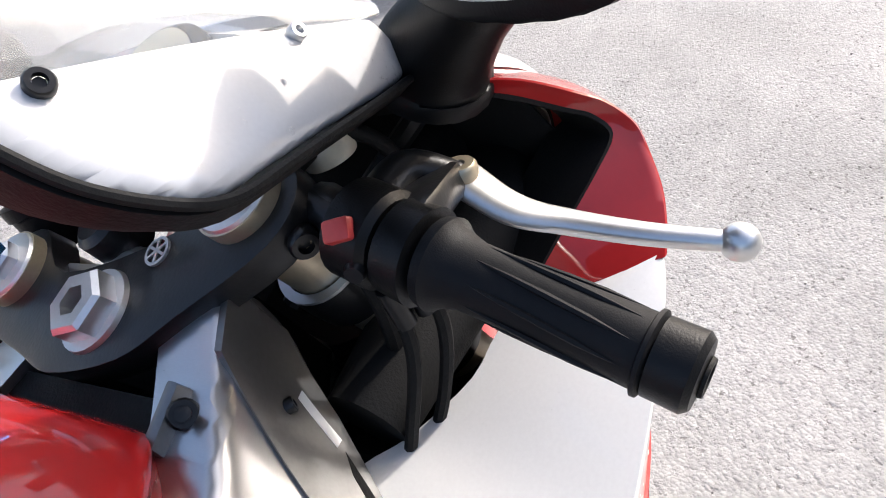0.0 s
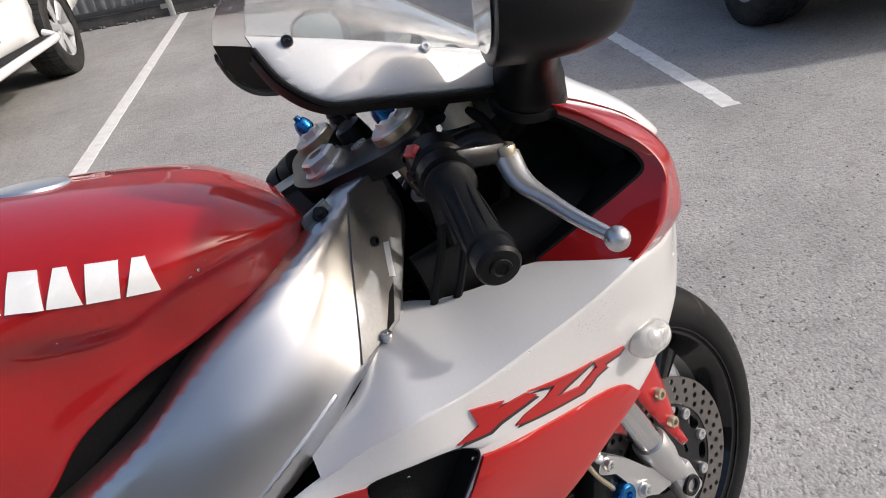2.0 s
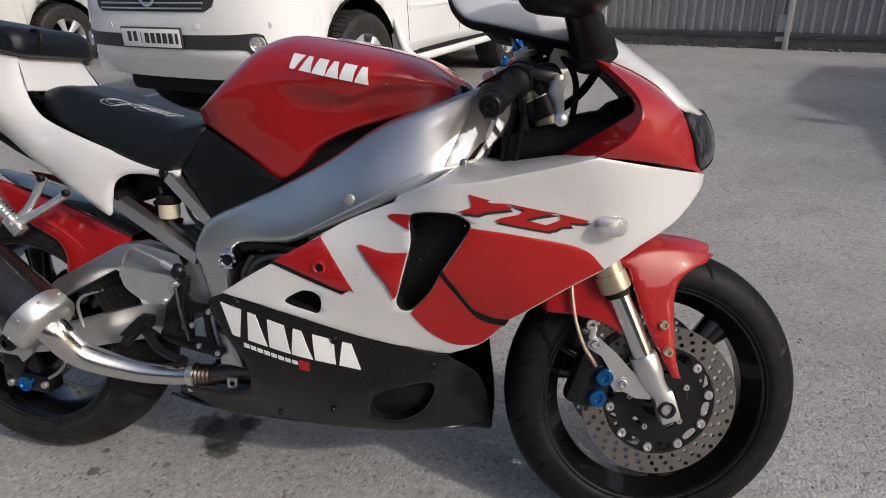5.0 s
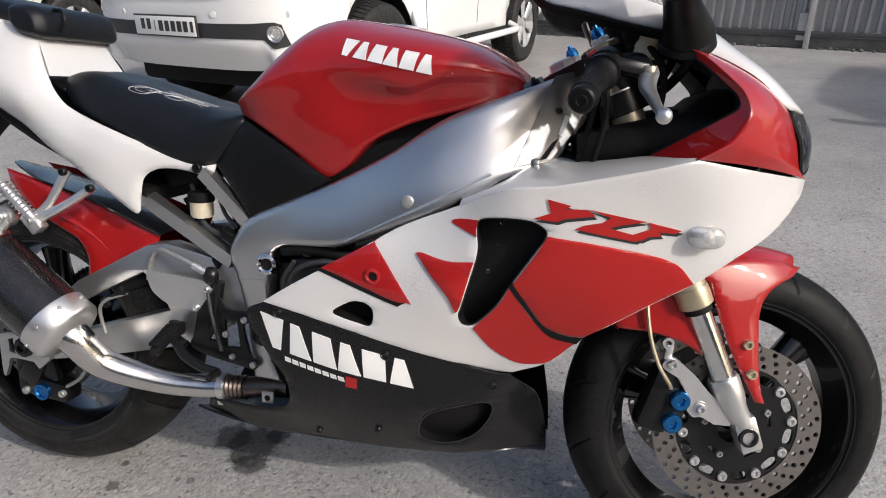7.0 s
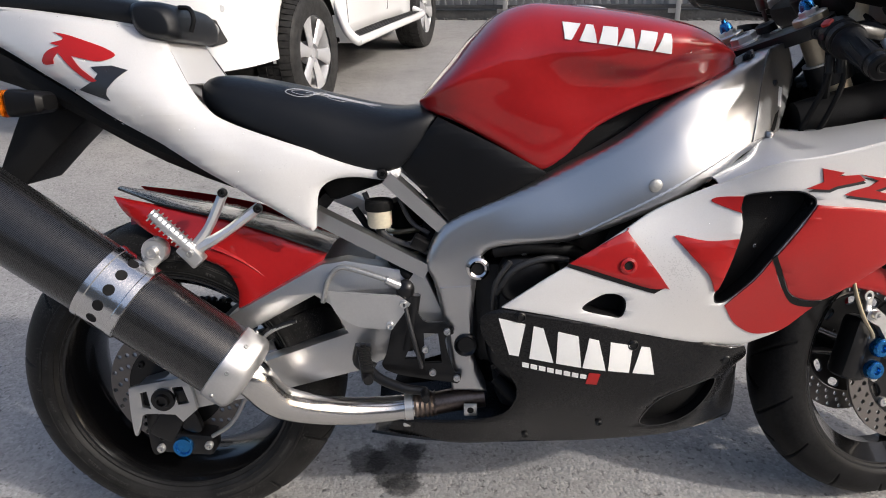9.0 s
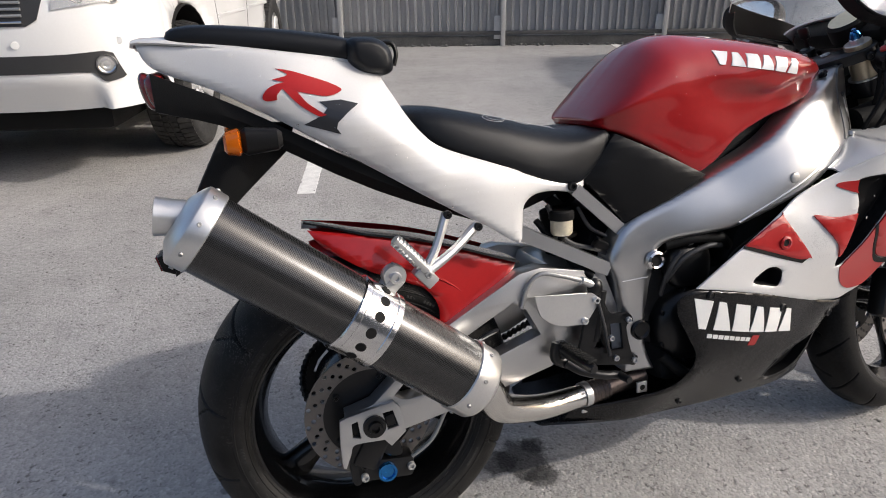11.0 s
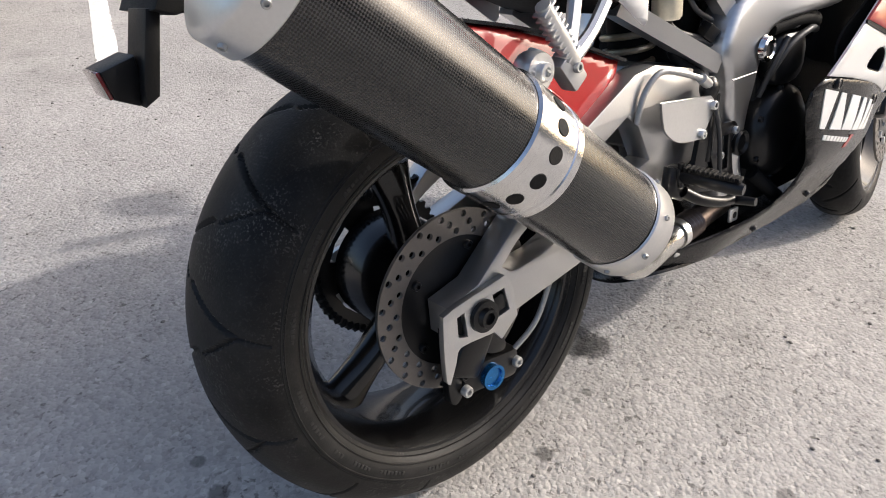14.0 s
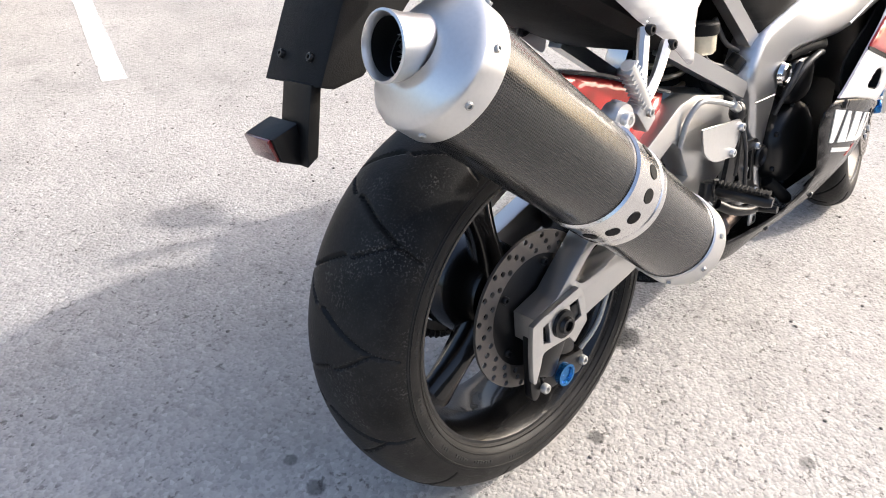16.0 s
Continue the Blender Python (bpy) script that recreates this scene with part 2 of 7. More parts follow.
def tyre_material(name, base, dust, amount, spec):
    """Rubber with pale dust specks in patches."""
    m, nt, p = shader(name)
    fleck = nt.nodes.new("ShaderNodeMath")
    fleck.operation = "MULTIPLY"
    nt.links.new(ramp(nt, noise_node(nt, 330.0, 3.0).outputs["Fac"], [(0.54, grey(0)), (0.66, grey(1))]), fleck.inputs[0])
    nt.links.new(ramp(nt, noise_node(nt, 13.0, 4.0, 0.6).outputs["Fac"], [(0.50, grey(0.10)), (0.68, grey(1))]), fleck.inputs[1])
    coat = ramp(nt, noise_node(nt, 19.0, 5.0, 0.6).outputs["Fac"], [(0.3, grey(base * 0.55)), (0.7, (base * 1.7, base * 1.66, base * 1.6))])
    mix = nt.nodes.new("ShaderNodeMix")
    mix.data_type = "RGBA"
    nt.links.new(fleck.outputs[0], mix.inputs["Factor"])
    nt.links.new(coat, mix.inputs["A"])
    mix.inputs["B"].default_value = (dust, dust * 0.97, dust * 0.92, 1)
    soft = nt.nodes.new("ShaderNodeMix")
    soft.data_type = "RGBA"
    soft.inputs["Factor"].default_value = amount
    nt.links.new(coat, soft.inputs["A"])
    nt.links.new(mix.outputs["Result"], soft.inputs["B"])
    nt.links.new(soft.outputs["Result"], p.inputs["Base Color"])
    p.inputs["Roughness"].default_value, p.inputs["Specular IOR Level"].default_value = 0.52, spec
    b = nt.nodes.new("ShaderNodeBump")
    b.inputs["Strength"].default_value, b.inputs["Distance"].default_value = 0.3, 0.0012
    nt.links.new(noise_node(nt, 420.0, 4.0).outputs["Fac"], b.inputs["Height"])
    nt.links.new(b.outputs[0], p.inputs["Normal"])
    return m


TREAD = tyre_material("scuffed tyre tread", 0.0105, 0.13, 0.75, 0.16)
SIDEWALL = tyre_material("dusty tyre sidewall", 0.012, 0.05, 0.4, 0.2)
CARTYRE = tyre_material("dusty car tyre", 0.026, 0.07, 0.5, 0.15)
CARBON = carbon_material()
ASPHALT = asphalt_material()
LINE = surface("worn road paint", (0.66, 0.65, 0.62), 0.7, 0.0, 0.0, 0.22, 18.0, 260.0, 0.5, 250.0)
CONCRETE = surface("rough concrete footing", (0.12, 0.117, 0.11), 0.9, 0.0, 0.0, 0.4, 6.0, 60.0, 0.8, 60.0)
SHEET = surface("galvanised fence sheet", (0.36, 0.365, 0.37), 0.45, 0.6, 0.0, 0.12, 3.0, 40.0)
RAIL = surface("dark weathered steel rail", (0.075, 0.075, 0.075), 0.6, 0.3, 0.0, 0.3, 5.0, 60.0)
POST = surface("painted steel post", (0.5, 0.5, 0.49), 0.5, 0.3, 0.0, 0.12, 4.0, 60.0)
CARWHITE = surface("white car paint", (0.8, 0.8, 0.79), 0.25, 0.0, 1.0, 0.02, 3.0, 100.0)
CARSILVER = surface("pale car paint", (0.66, 0.66, 0.62), 0.25, 0.1, 1.0, 0.03, 3.0, 100.0)
CARGLASS = surface("dark car glass", (0.02, 0.022, 0.024), 0.05, 0.0, 0.5, 0.05, 3.0, 50.0)
CARTRIM = surface("dark grey car trim", (0.03, 0.03, 0.031), 0.5, 0.0, 0.0, 0.15, 6.0, 120.0, 0.2)
RIMSILVER = surface("silver alloy wheel", (0.50, 0.50, 0.505), 0.35, 0.3, 0.3, 0.05, 8.0, 100.0)


# ---- mesh helpers ----
def finish(name, bm, material, parent=None, label="", angle=38, smooth=True):
    me = bpy.data.meshes.new(name)
    bm.to_mesh(me)
    bm.free()
    if smooth:
        me.shade_smooth()
        me.set_sharp_from_angle(angle=radians(angle))
    me.materials.append(material)
    ob = new(name, me)
    if parent:
        ob.parent = parent
    if label:
        ob["label"] = label
    return ob


def part(name, bm, material, parent, label="", angle=38):
    return finish(name, bm, material, parent, label, angle)


def merged(*parts_):
    out = bmesh.new()
    for b in parts_:
        me = bpy.data.meshes.new("joint")
        b.to_mesh(me)
        b.free()
        out.from_mesh(me)
        bpy.data.meshes.remove(me)
    return out


def moved(bm, m):
    bmesh.ops.transform(bm, matrix=m, verts=bm.verts)
    if m.to_3x3().determinant() < 0:
        bmesh.ops.reverse_faces(bm, faces=bm.faces)
    return bm


def spline(pts, n=5, closed=True):
    """Catmull-Rom through the points; a point with a third value of 1 is a corner."""
    p = [(q[0], q[1]) for q in pts]
    sharp = [len(q) > 2 and q[2] == 1 for q in pts]
    k, out = len(p), []
    for i in range(k if closed else k - 1):
        a, b = p[i], p[(i + 1) % k]
        before = p[(i - 1) % k] if (closed or i > 0) and not sharp[i] else (2 * a[0] - b[0], 2 * a[1] - b[1])
        j = (i + 1) % k
        after = p[(i + 2) % k] if (closed or i + 2 < k) and not sharp[j] else (2 * b[0] - a[0], 2 * b[1] - a[1])
        for s in range(n):
            t = s / n
            out.append(tuple(0.5 * (2 * a[c] + (b[c] - before[c]) * t + (2 * before[c] - 5 * a[c] + 4 * b[c] - after[c]) * t * t
                                    + (3 * a[c] - before[c] - 3 * b[c] + after[c]) * t ** 3) for c in (0, 1)))
    if not closed:
        out.append(p[-1])
    return out


class Sheet:
    """A smooth height over a plane through a handful of shape points (thin plate)."""

    def __init__(self, pts, stiff=1e-4):
        q = np.array(pts, float)
        self.c, n = q[:, :2], len(q)
        a = np.zeros((n + 3, n + 3))
        a[:n, :n] = self.kernel(self.c, self.c) + stiff * np.eye(n)
        a[:n, n], a[:n, n + 1:] = 1, self.c
        a[n:, :n] = a[:n, n:].T
        self.w = np.linalg.solve(a, np.r_[q[:, 2], 0, 0, 0])

    @staticmethod
    def kernel(a, b):
        d = ((a[:, None] - b[None]) ** 2).sum(-1) + 1e-12
        return 0.5 * d * np.log(d)

    def __call__(self, u, v):
        q = np.array([[u, v]])
        return float((self.kernel(q, self.c) @ self.w[:-3])[0] + self.w[-3] + self.w[-2] * u + self.w[-1] * v)


def skin(outline, at, thick=0.004, holes=(), step=0.02, roll=0.0, lift=0.0):
    """A bent plate: the outline in (u, v), laid on the surface at(u, v, height), with thickness and rounded rims."""
    rings = [outline, *holes]
    flat = [q for r in rings for q in r]
    tris = tessellate_polygon([[Vector((u, v, 0)) for u, v in r] for r in rings])
    bm = bmesh.new()
    vs = [bm.verts.new((u, v, 0)) for u, v in flat]
    for t in tris:
        try:
            bm.faces.new([vs[i] for i in t])
        except ValueError:
            pass
    lo = [min(q[c] for q in outline) for c in (0, 1)]
    hi = [max(q[c] for q in outline) for c in (0, 1)]
    for c in (0, 1):
        normal = Vector((1, 0, 0)) if c == 0 else Vector((0, 1, 0))
        k = int((hi[c] - lo[c]) / step)
        for i in range(1, k + 1):
            co = [0, 0, 0]
            co[c] = lo[c] + (hi[c] - lo[c]) * i / (k + 1)
            bmesh.ops.bisect_plane(bm, geom=bm.verts[:] + bm.edges[:] + bm.faces[:], plane_co=co, plane_no=normal, dist=1e-6)
    bmesh.ops.remove_doubles(bm, verts=bm.verts, dist=1e-6)
    bm.verts.ensure_lookup_table()
    bm.verts.index_update()
    uv = np.array([v.co[:2] for v in bm.verts])
    seg_a = np.concatenate([np.array(r) for r in rings])
    seg_b = np.concatenate([np.roll(np.array(r), -1, axis=0) for r in rings])
    drop = np.zeros(len(uv))
    if roll:
        ab = seg_b - seg_a
        ln = (ab ** 2).sum(1) + 1e-12
        t = np.clip(((uv[:, None] - seg_a) * ab).sum(-1) / ln, 0, 1)
        d = np.sqrt((((seg_a + t[..., None] * ab) - uv[:, None]) ** 2).sum(-1)).min(1)
        s = np.clip(1 - d / roll, 0, 1)
        drop = roll * 0.6 * (1 - np.sqrt(np.maximum(0, 1 - s * s)))
    faces = [[v.index for v in f.verts] for f in bm.faces]
    rim = [(e.verts[0].index, e.verts[1].index) for e in bm.edges if len(e.link_faces) == 1]
    bm.free()
    out = bmesh.new()
    top = [out.verts.new(at(u, v, lift - d)) for (u, v), d in zip(uv, drop)]
    low = [out.verts.new(at(u, v, lift - thick)) for u, v in uv]
    for f in faces:
        out.faces.new([top[i] for i in f])
        out.faces.new([low[i] for i in reversed(f)])
    for a, b in rim:
        out.faces.new([top[a], top[b], low[b], low[a]])
    bmesh.ops.recalc_face_normals(out, faces=out.faces)
    return out


def side(sheet, s):
    """Lays (x, z) on a bodywork side: s is -1 for the right hand of the machine, 1 for the left."""
    return lambda x, z, h: (x, s * (sheet(x, z) + h), z)


def loft(rows, closed=False, caps=True):
    """Quads through rows of points, all of one length; closed rows are rings."""
    bm = bmesh.new()
    vs = [[bm.verts.new(p) for p in r] for r in rows]
    n = len(rows[0])
    for a, b in zip(vs, vs[1:]):
        for i in range(n if closed else n - 1):
            j = (i + 1) % n
            bm.faces.new([a[i], a[j], b[j], b[i]])
    if caps and closed:
        bm.faces.new(vs[0][::-1])
        bm.faces.new(vs[-1])
    bmesh.ops.recalc_face_normals(bm, faces=bm.faces)
    return bm


def shell(rows, thick, out=(0, 0, 1)):
    """An open loft with a thickness."""
    bm = loft(rows, caps=False)
    bmesh.ops.solidify(bm, geom=bm.faces[:], thickness=thick)
    bmesh.ops.recalc_face_normals(bm, faces=bm.faces)
    return bm


def tube(pts, r, seg=12, smooth_n=6, ends=True):
    """A round tube along a smooth line; r is one radius or one for each point."""
    pts = [Vector(p) for p in pts]
    rs = list(r) if isinstance(r, (list, tuple)) else [r] * len(pts)
    if smooth_n > 1 and len(pts) > 2:
        q, qr, k = [], [], len(pts)
        for i in range(k - 1):
            a, b = pts[i], pts[i + 1]
            z, w = pts[i - 1] if i else 2 * a - b, pts[i + 2] if i + 2 < k else 2 * b - a
            for s in range(smooth_n):
                t = s / smooth_n
                q.append(0.5 * (2 * a + (b - z) * t + (2 * z - 5 * a + 4 * b - w) * t * t + (3 * a - z - 3 * b + w) * t ** 3))
                qr.append(rs[i] + (rs[i + 1] - rs[i]) * t)
        pts, rs = q + [pts[-1]], qr + [rs[-1]]
    rows, up = [], None
    for i, p in enumerate(pts):
        d = (pts[min(i + 1, len(pts) - 1)] - pts[max(i - 1, 0)]).normalized()
        if up is None:
            up = d.orthogonal().normalized()
        up = (up - d * up.dot(d)).normalized()
        w = d.cross(up)
        rows.append([p + rs[i] * (math.cos(a) * up + math.sin(a) * w) for a in (2 * math.pi * k / seg for k in range(seg))])
    return loft(rows, closed=True, caps=ends)


def turned(profile, seg=48, close=False):
    """A lathe: (radius, height) pairs turned about z."""
    rows = [[(r * math.cos(a), r * math.sin(a), h) for r, h in profile] for a in (2 * math.pi * k / seg for k in range(seg))]
    rows.append(rows[0])
    bm = loft(rows, caps=False)
    if close:
        a, b = bmesh.new(), bmesh.new()
        for q, (r, h) in ((a, profile[0]), (b, profile[-1])):
            q.faces.new([q.verts.new((r * math.cos(2 * math.pi * k / seg), r * math.sin(2 * math.pi * k / seg), h)) for k in range(seg)])
        bm = merged(bm, a, b)
    bmesh.ops.remove_doubles(bm, verts=bm.verts, dist=1e-6)
    bmesh.ops.recalc_face_normals(bm, faces=bm.faces)
    return bm


def along(p, d):
    """The pose whose z axis points along d, at p."""
    return Matrix.Translation(p) @ Vector(d).to_track_quat("Z", "Y").to_matrix().to_4x4()


def block(sx, sy, sz, m=None, bevel=0.004, segments=2):
    bm = bmesh.new()
    bmesh.ops.create_cube(bm, size=1)
    bmesh.ops.scale(bm, vec=(sx, sy, sz), verts=bm.verts)
    if bevel:
        bmesh.ops.bevel(bm, geom=bm.edges[:], offset=bevel, segments=segments, affect="EDGES", profile=0.5)
    return moved(bm, m) if m else bm


def plate(outline, y0, y1, bevel=0.003, holes=()):
    """An outline in (x, z) made solid between two values of y."""
    rings = [outline, *holes]
    tris = tessellate_polygon([[Vector((u, v, 0)) for u, v in r] for r in rings])
    flat = [q for r in rings for q in r]
    bm = bmesh.new()
    a = [bm.verts.new((u, y0, v)) for u, v in flat]
    b = [bm.verts.new((u, y1, v)) for u, v in flat]
    for t in tris:
        bm.faces.new([a[i] for i in t])
        bm.faces.new([b[i] for i in reversed(t)])
    k = 0
    rim = []
    for r in rings:
        n = len(r)
        for i in range(n):
            j = (i + 1) % n
            bm.faces.new([a[k + i], a[k + j], b[k + j], b[k + i]])
            rim += [(a[k + i], a[k + j]), (b[k + i], b[k + j])]
        k += n
    bmesh.ops.recalc_face_normals(bm, faces=bm.faces)
    if bevel:
        edges = [e for e in (bm.edges.get(q) for q in rim) if e]
        bmesh.ops.bevel(bm, geom=edges, offset=bevel, segments=2, affect="EDGES", profile=0.5, clamp_overlap=True)
    return bm


def ball(rx, ry, rz, m=None, seg=24, power=2.0):
    """A rounded body; a higher power makes it boxier."""
    bm = bmesh.new()
    bmesh.ops.create_uvsphere(bm, u_segments=seg, v_segments=seg // 2 + 2, radius=1)
    for v in bm.verts:
        c = v.co
        k = (abs(c.x) ** power + abs(c.y) ** power + abs(c.z) ** power) ** (1 / power)
        v.co = Vector((c.x / k * rx, c.y / k * ry, c.z / k * rz))
    return moved(bm, m) if m else bm


def bolt_mesh(r, h=None):
    """A socket screw along z: a domed head with a hexagonal recess."""
    h = h or r * 0.8
    head = turned([(r * 0.45, h * 0.35), (r * 0.5, h), (r * 0.85, h), (r, h * 0.75), (r, -h * 0.5)], 16)
    floor_ = bmesh.new()
    floor_.faces.new([floor_.verts.new((r * 0.46 * math.cos(k * math.pi / 3), r * 0.46 * math.sin(k * math.pi / 3), h * 0.36)) for k in range(6)])
    return merged(head, floor_)


def bolt(parent, p, d, r, material=None, label="", name="bolt"):
    return part(name, moved(bolt_mesh(r), along(p, d)), material or ALUSAT, parent, label)


def arc(n):
    return [2 * math.pi * k / n for k in range(n)]



# ---- the car park: ground, painted lines, fence ----
bm = bmesh.new()
bmesh.ops.create_grid(bm, x_segments=40, y_segments=40, size=200)
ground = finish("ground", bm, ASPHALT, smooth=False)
tagged(ground, "worn grey asphalt of a car park", "asphalt", kind="structure")


def ragged_strip(a, b, width, seed, z=0.0015):
    """A painted stripe on the ground with worn, uneven edges."""
    rng = random.Random(seed)
    a, b = Vector((*a, 0)), Vector((*b, 0))
    d = (b - a).normalized()
    n = Vector((-d.y, d.x, 0))
    k = int((b - a).length / 0.025)
    rows = []
    for i in range(k + 1):
        p = a.lerp(b, i / k)
        e = [width / 2 + rng.uniform(-0.003, 0.0015) - (0.008 if rng.random() < 0.04 else 0) for _ in (0, 1)]
        rows.append([p - n * e[0] - Vector((0, 0, 0.003)), p - n * (e[0] - 0.003) + Vector((0, 0, z)), p + n * (e[1] - 0.003) + Vector((0, 0, z)), p + n * e[1] - Vector((0, 0, 0.003))])
    return loft(rows, caps=False)


for i, (a, b) in enumerate((((0.135, 2.33), (1.70, 9.13)), ((3.175, 1.60), (4.98, 7.3)), ((-2.95, 3.6), (-1.3, 9.2)), ((-6.1, 4.6), (-4.4, 10.2)), ((6.2, 0.6), (8.0, 6.4)))):
    tagged(finish("bay_line", ragged_strip(a, b, 0.10, i), LINE), "worn white painted parking bay line", "road marking", "parking bay lines", "structure")


rng = random.Random(11)
bms = []
for k in range(420):
    x, y = rng.uniform(-1.2, 3.4), rng.uniform(-0.6, 2.6)
    if 0 < y < 0.2:
        continue
    r = rng.uniform(0.0015, 0.0045)
    bms.append(ball(r * rng.uniform(0.8, 1.5), r, r * 0.7, pose(x, y, r * 0.4, 0, 0, rng.uniform(0, 180)), 6))
tagged(finish("loose_grit", merged(*bms), surface("grit", (0.16, 0.15, 0.14), 0.9, 0, 0, 0.5, 90.0)), "scattered grit on the asphalt", "grit", kind="stuff")
# ---- added wall, never in view: darkens reflections and bounced light on the machine ----
UNSEEN = surface("plain grey unseen wall", (0.20, 0.195, 0.185), 0.85, 0.0, 0.0, 0.25, 0.6, 12.0, 0.4, 30.0)
tagged(finish("unseen_wall", block(60, 0.4, 7.0, pose(0, -17, 3.45), 0.03), UNSEEN), "plain grey wall added out of view to darken reflections", "wall", kind="structure")
# ---- corrugated fence ----
FENCE_AT, FENCE_DIR = Vector((3.485, 7.675, 0)), Vector((0.953, -0.302, 0)).normalized()
fence = new("fence")
fence.matrix_world = Matrix.Translation(FENCE_AT) @ pose(0, 0, 0, 0, 0, math.degrees(math.atan2(FENCE_DIR.y, FENCE_DIR.x)))
tagged(fence, "grey corrugated metal sheet fence on steel posts", "fence")
WAVE = [(0.0, 0), (0.060, 0), (0.068, 0.036), (0.100, 0.036), (0.11, 0)]


def fence_sheet(n=10, z0=0.16, z1=2.1):
    pts = [(k * 0.11 + x, y) for k in range(n) for x, y in WAVE[:-1]] + [(n * 0.11, 0)]
    return shell([[(x, -y, z0) for x, y in pts], [(x, -y, z1) for x, y in pts]], 0.0015)


sheet_mesh = None
for k in range(-10, 9):
    if sheet_mesh is None:
        ob = part("fence_panel", fence_sheet(), SHEET, fence, angle=20)
        sheet_mesh = ob.data
    else:
        ob = new("fence_panel", sheet_mesh)
        ob.parent = fence
    ob.location = (k * 1.10 + 0.05, 0.07, 0)
for k in range(-5, 5):
    part("post", merged(block(0.06, 0.06, 2.2, pose(k * 2.2, 0, 1.1), 0.006), block(0.10, 0.02, 0.30, pose(k * 2.2 - 0.07, 0.03, 0.24), 0.004)), POST, fence)
part("bottom_rail", block(22, 0.05, 0.05, pose(-0.5, 0.03, 0.17), 0.005), RAIL, fence, "dark steel bottom rail")
part("top_rail", block(22, 0.04, 0.04, pose(-0.5, 0.10, 1.85), 0.005), POST, fence)
part("footing", block(22, 0.25, 0.14, pose(-0.5, 0.17, 0.06), 0.02), CONCRETE, fence, "low rough concrete footing")
rng = random.Random(5)
bms = [ball(rng.uniform(0.012, 0.03), rng.uniform(0.012, 0.03), rng.uniform(0.008, 0.02), pose(rng.uniform(-6, 3), rng.uniform(-0.02, 0.06), 0.012, 0, 0, rng.uniform(0, 180)), 6) for _ in range(220)]
part("rubble", merged(*bms), CONCRETE, fence, "small stones along the foot of the fence")["kind"] = "stuff"

# ---- the motorcycle: x ahead from the rear axle, y to its left, z up; leaning on its side stand ----
moto = new("motorcycle")
moto.matrix_world = pose(0, 0.072, 0.003, -10.5, 0, 0)
tagged(moto, "red and white sports motorcycle on its side stand", "motorcycle")
BOTH = (-1, 1)


def pair(name, build, material, label="", angle=38):
    """The same part on the right and on the left."""
    return [part(name, build(s), material, moto, label, angle) for s in BOTH]


def shape(text):
    """Outline from words: x,z with a trailing ! for a corner."""
    out = []
    for w in text.split():
        x, z = w.rstrip("!").split(",")
        out.append((float(x), float(z), 1) if w.endswith("!") else (float(x), float(z)))
    return spline(out, 5)


# ---- fuel tank ----
TANK_X = (0.482, 0.50, 0.535, 0.575, 0.62, 0.67, 0.715, 0.76, 0.82, 0.88, 0.935, 0.975, 0.998, 1.008)
TANK_LOW = (0.818, 0.806, 0.793, 0.772, 0.745, 0.711, 0.731, 0.774, 0.804, 0.823, 0.838, 0.851, 0.860, 0.868)
TANK_TOP = (0.824, 0.846, 0.883, 0.926, 0.962, 0.977, 0.975, 0.969, 0.960, 0.948, 0.932, 0.908, 0.890, 0.874)
TANK_WIDE = (0.085, 0.112, 0.134, 0.146, 0.155, 0.163, 0.170, 0.177, 0.186, 0.186, 0.167, 0.136, 0.108, 0.086)


def tank_row(i):
    lo, hi, w = TANK_LOW[i], TANK_TOP[i], TANK_WIDE[i]
    h = hi - lo
    half = [(w * 0.80, lo - 0.004), (w * 0.90, lo), (w * 0.93, lo + 0.18 * h), (w * 0.965, lo + 0.38 * h), (w * 1.0, lo + 0.56 * h),
            (w * 0.975, lo + 0.68 * h), (w * 0.86, lo + 0.80 * h), (w * 0.66, lo + 0.90 * h), (w * 0.36, lo + 0.975 * h), (0, hi)]
    half = spline(half, 8, closed=False)
    return [(TANK_X[i], -y, z) for y, z in half] + [(TANK_X[i], y, z) for y, z in half[-2::-1]]


def smooth_rows(rows, n=3):
    """Rows between rows, on smooth curves."""
    out, k = [], len(rows)
    rows = [[Vector(p) for p in r] for r in rows]
    for i in range(k - 1):
        a, b = rows[i], rows[i + 1]
        z = rows[i - 1] if i else None
        w = rows[i + 2] if i + 2 < k else None
        for s in range(n):
            t = s / n
            row = []
            for j in range(len(a)):
                p0 = z[j] if z else 2 * a[j] - b[j]
                p3 = w[j] if w else 2 * b[j] - a[j]
                row.append(0.5 * (2 * a[j] + (b[j] - p0) * t + (2 * p0 - 5 * a[j] + 4 * b[j] - p3) * t * t + (3 * a[j] - p0 - 3 * b[j] + p3) * t ** 3))
            out.append(row)
    return out + [rows[-1]]


def eased(v, a, b):
    """0 at a, 1 at b, soft at both ends."""
    t = max(0.0, min(1.0, (v - a) / (b - a)))
    return t * t * (3 - 2 * t)


KNEE_X = (0.56, 0.64, 0.70, 0.745, 0.79, 0.832, 0.875, 0.93, 1.01)
KNEE_Z = (0.915, 0.910, 0.897, 0.878, 0.866, 0.860, 0.877, 0.882, 0.880)
KNEE_DEEP = (0.0, 0.004, 0.009, 0.011, 0.012, 0.012, 0.010, 0.006, 0.0)


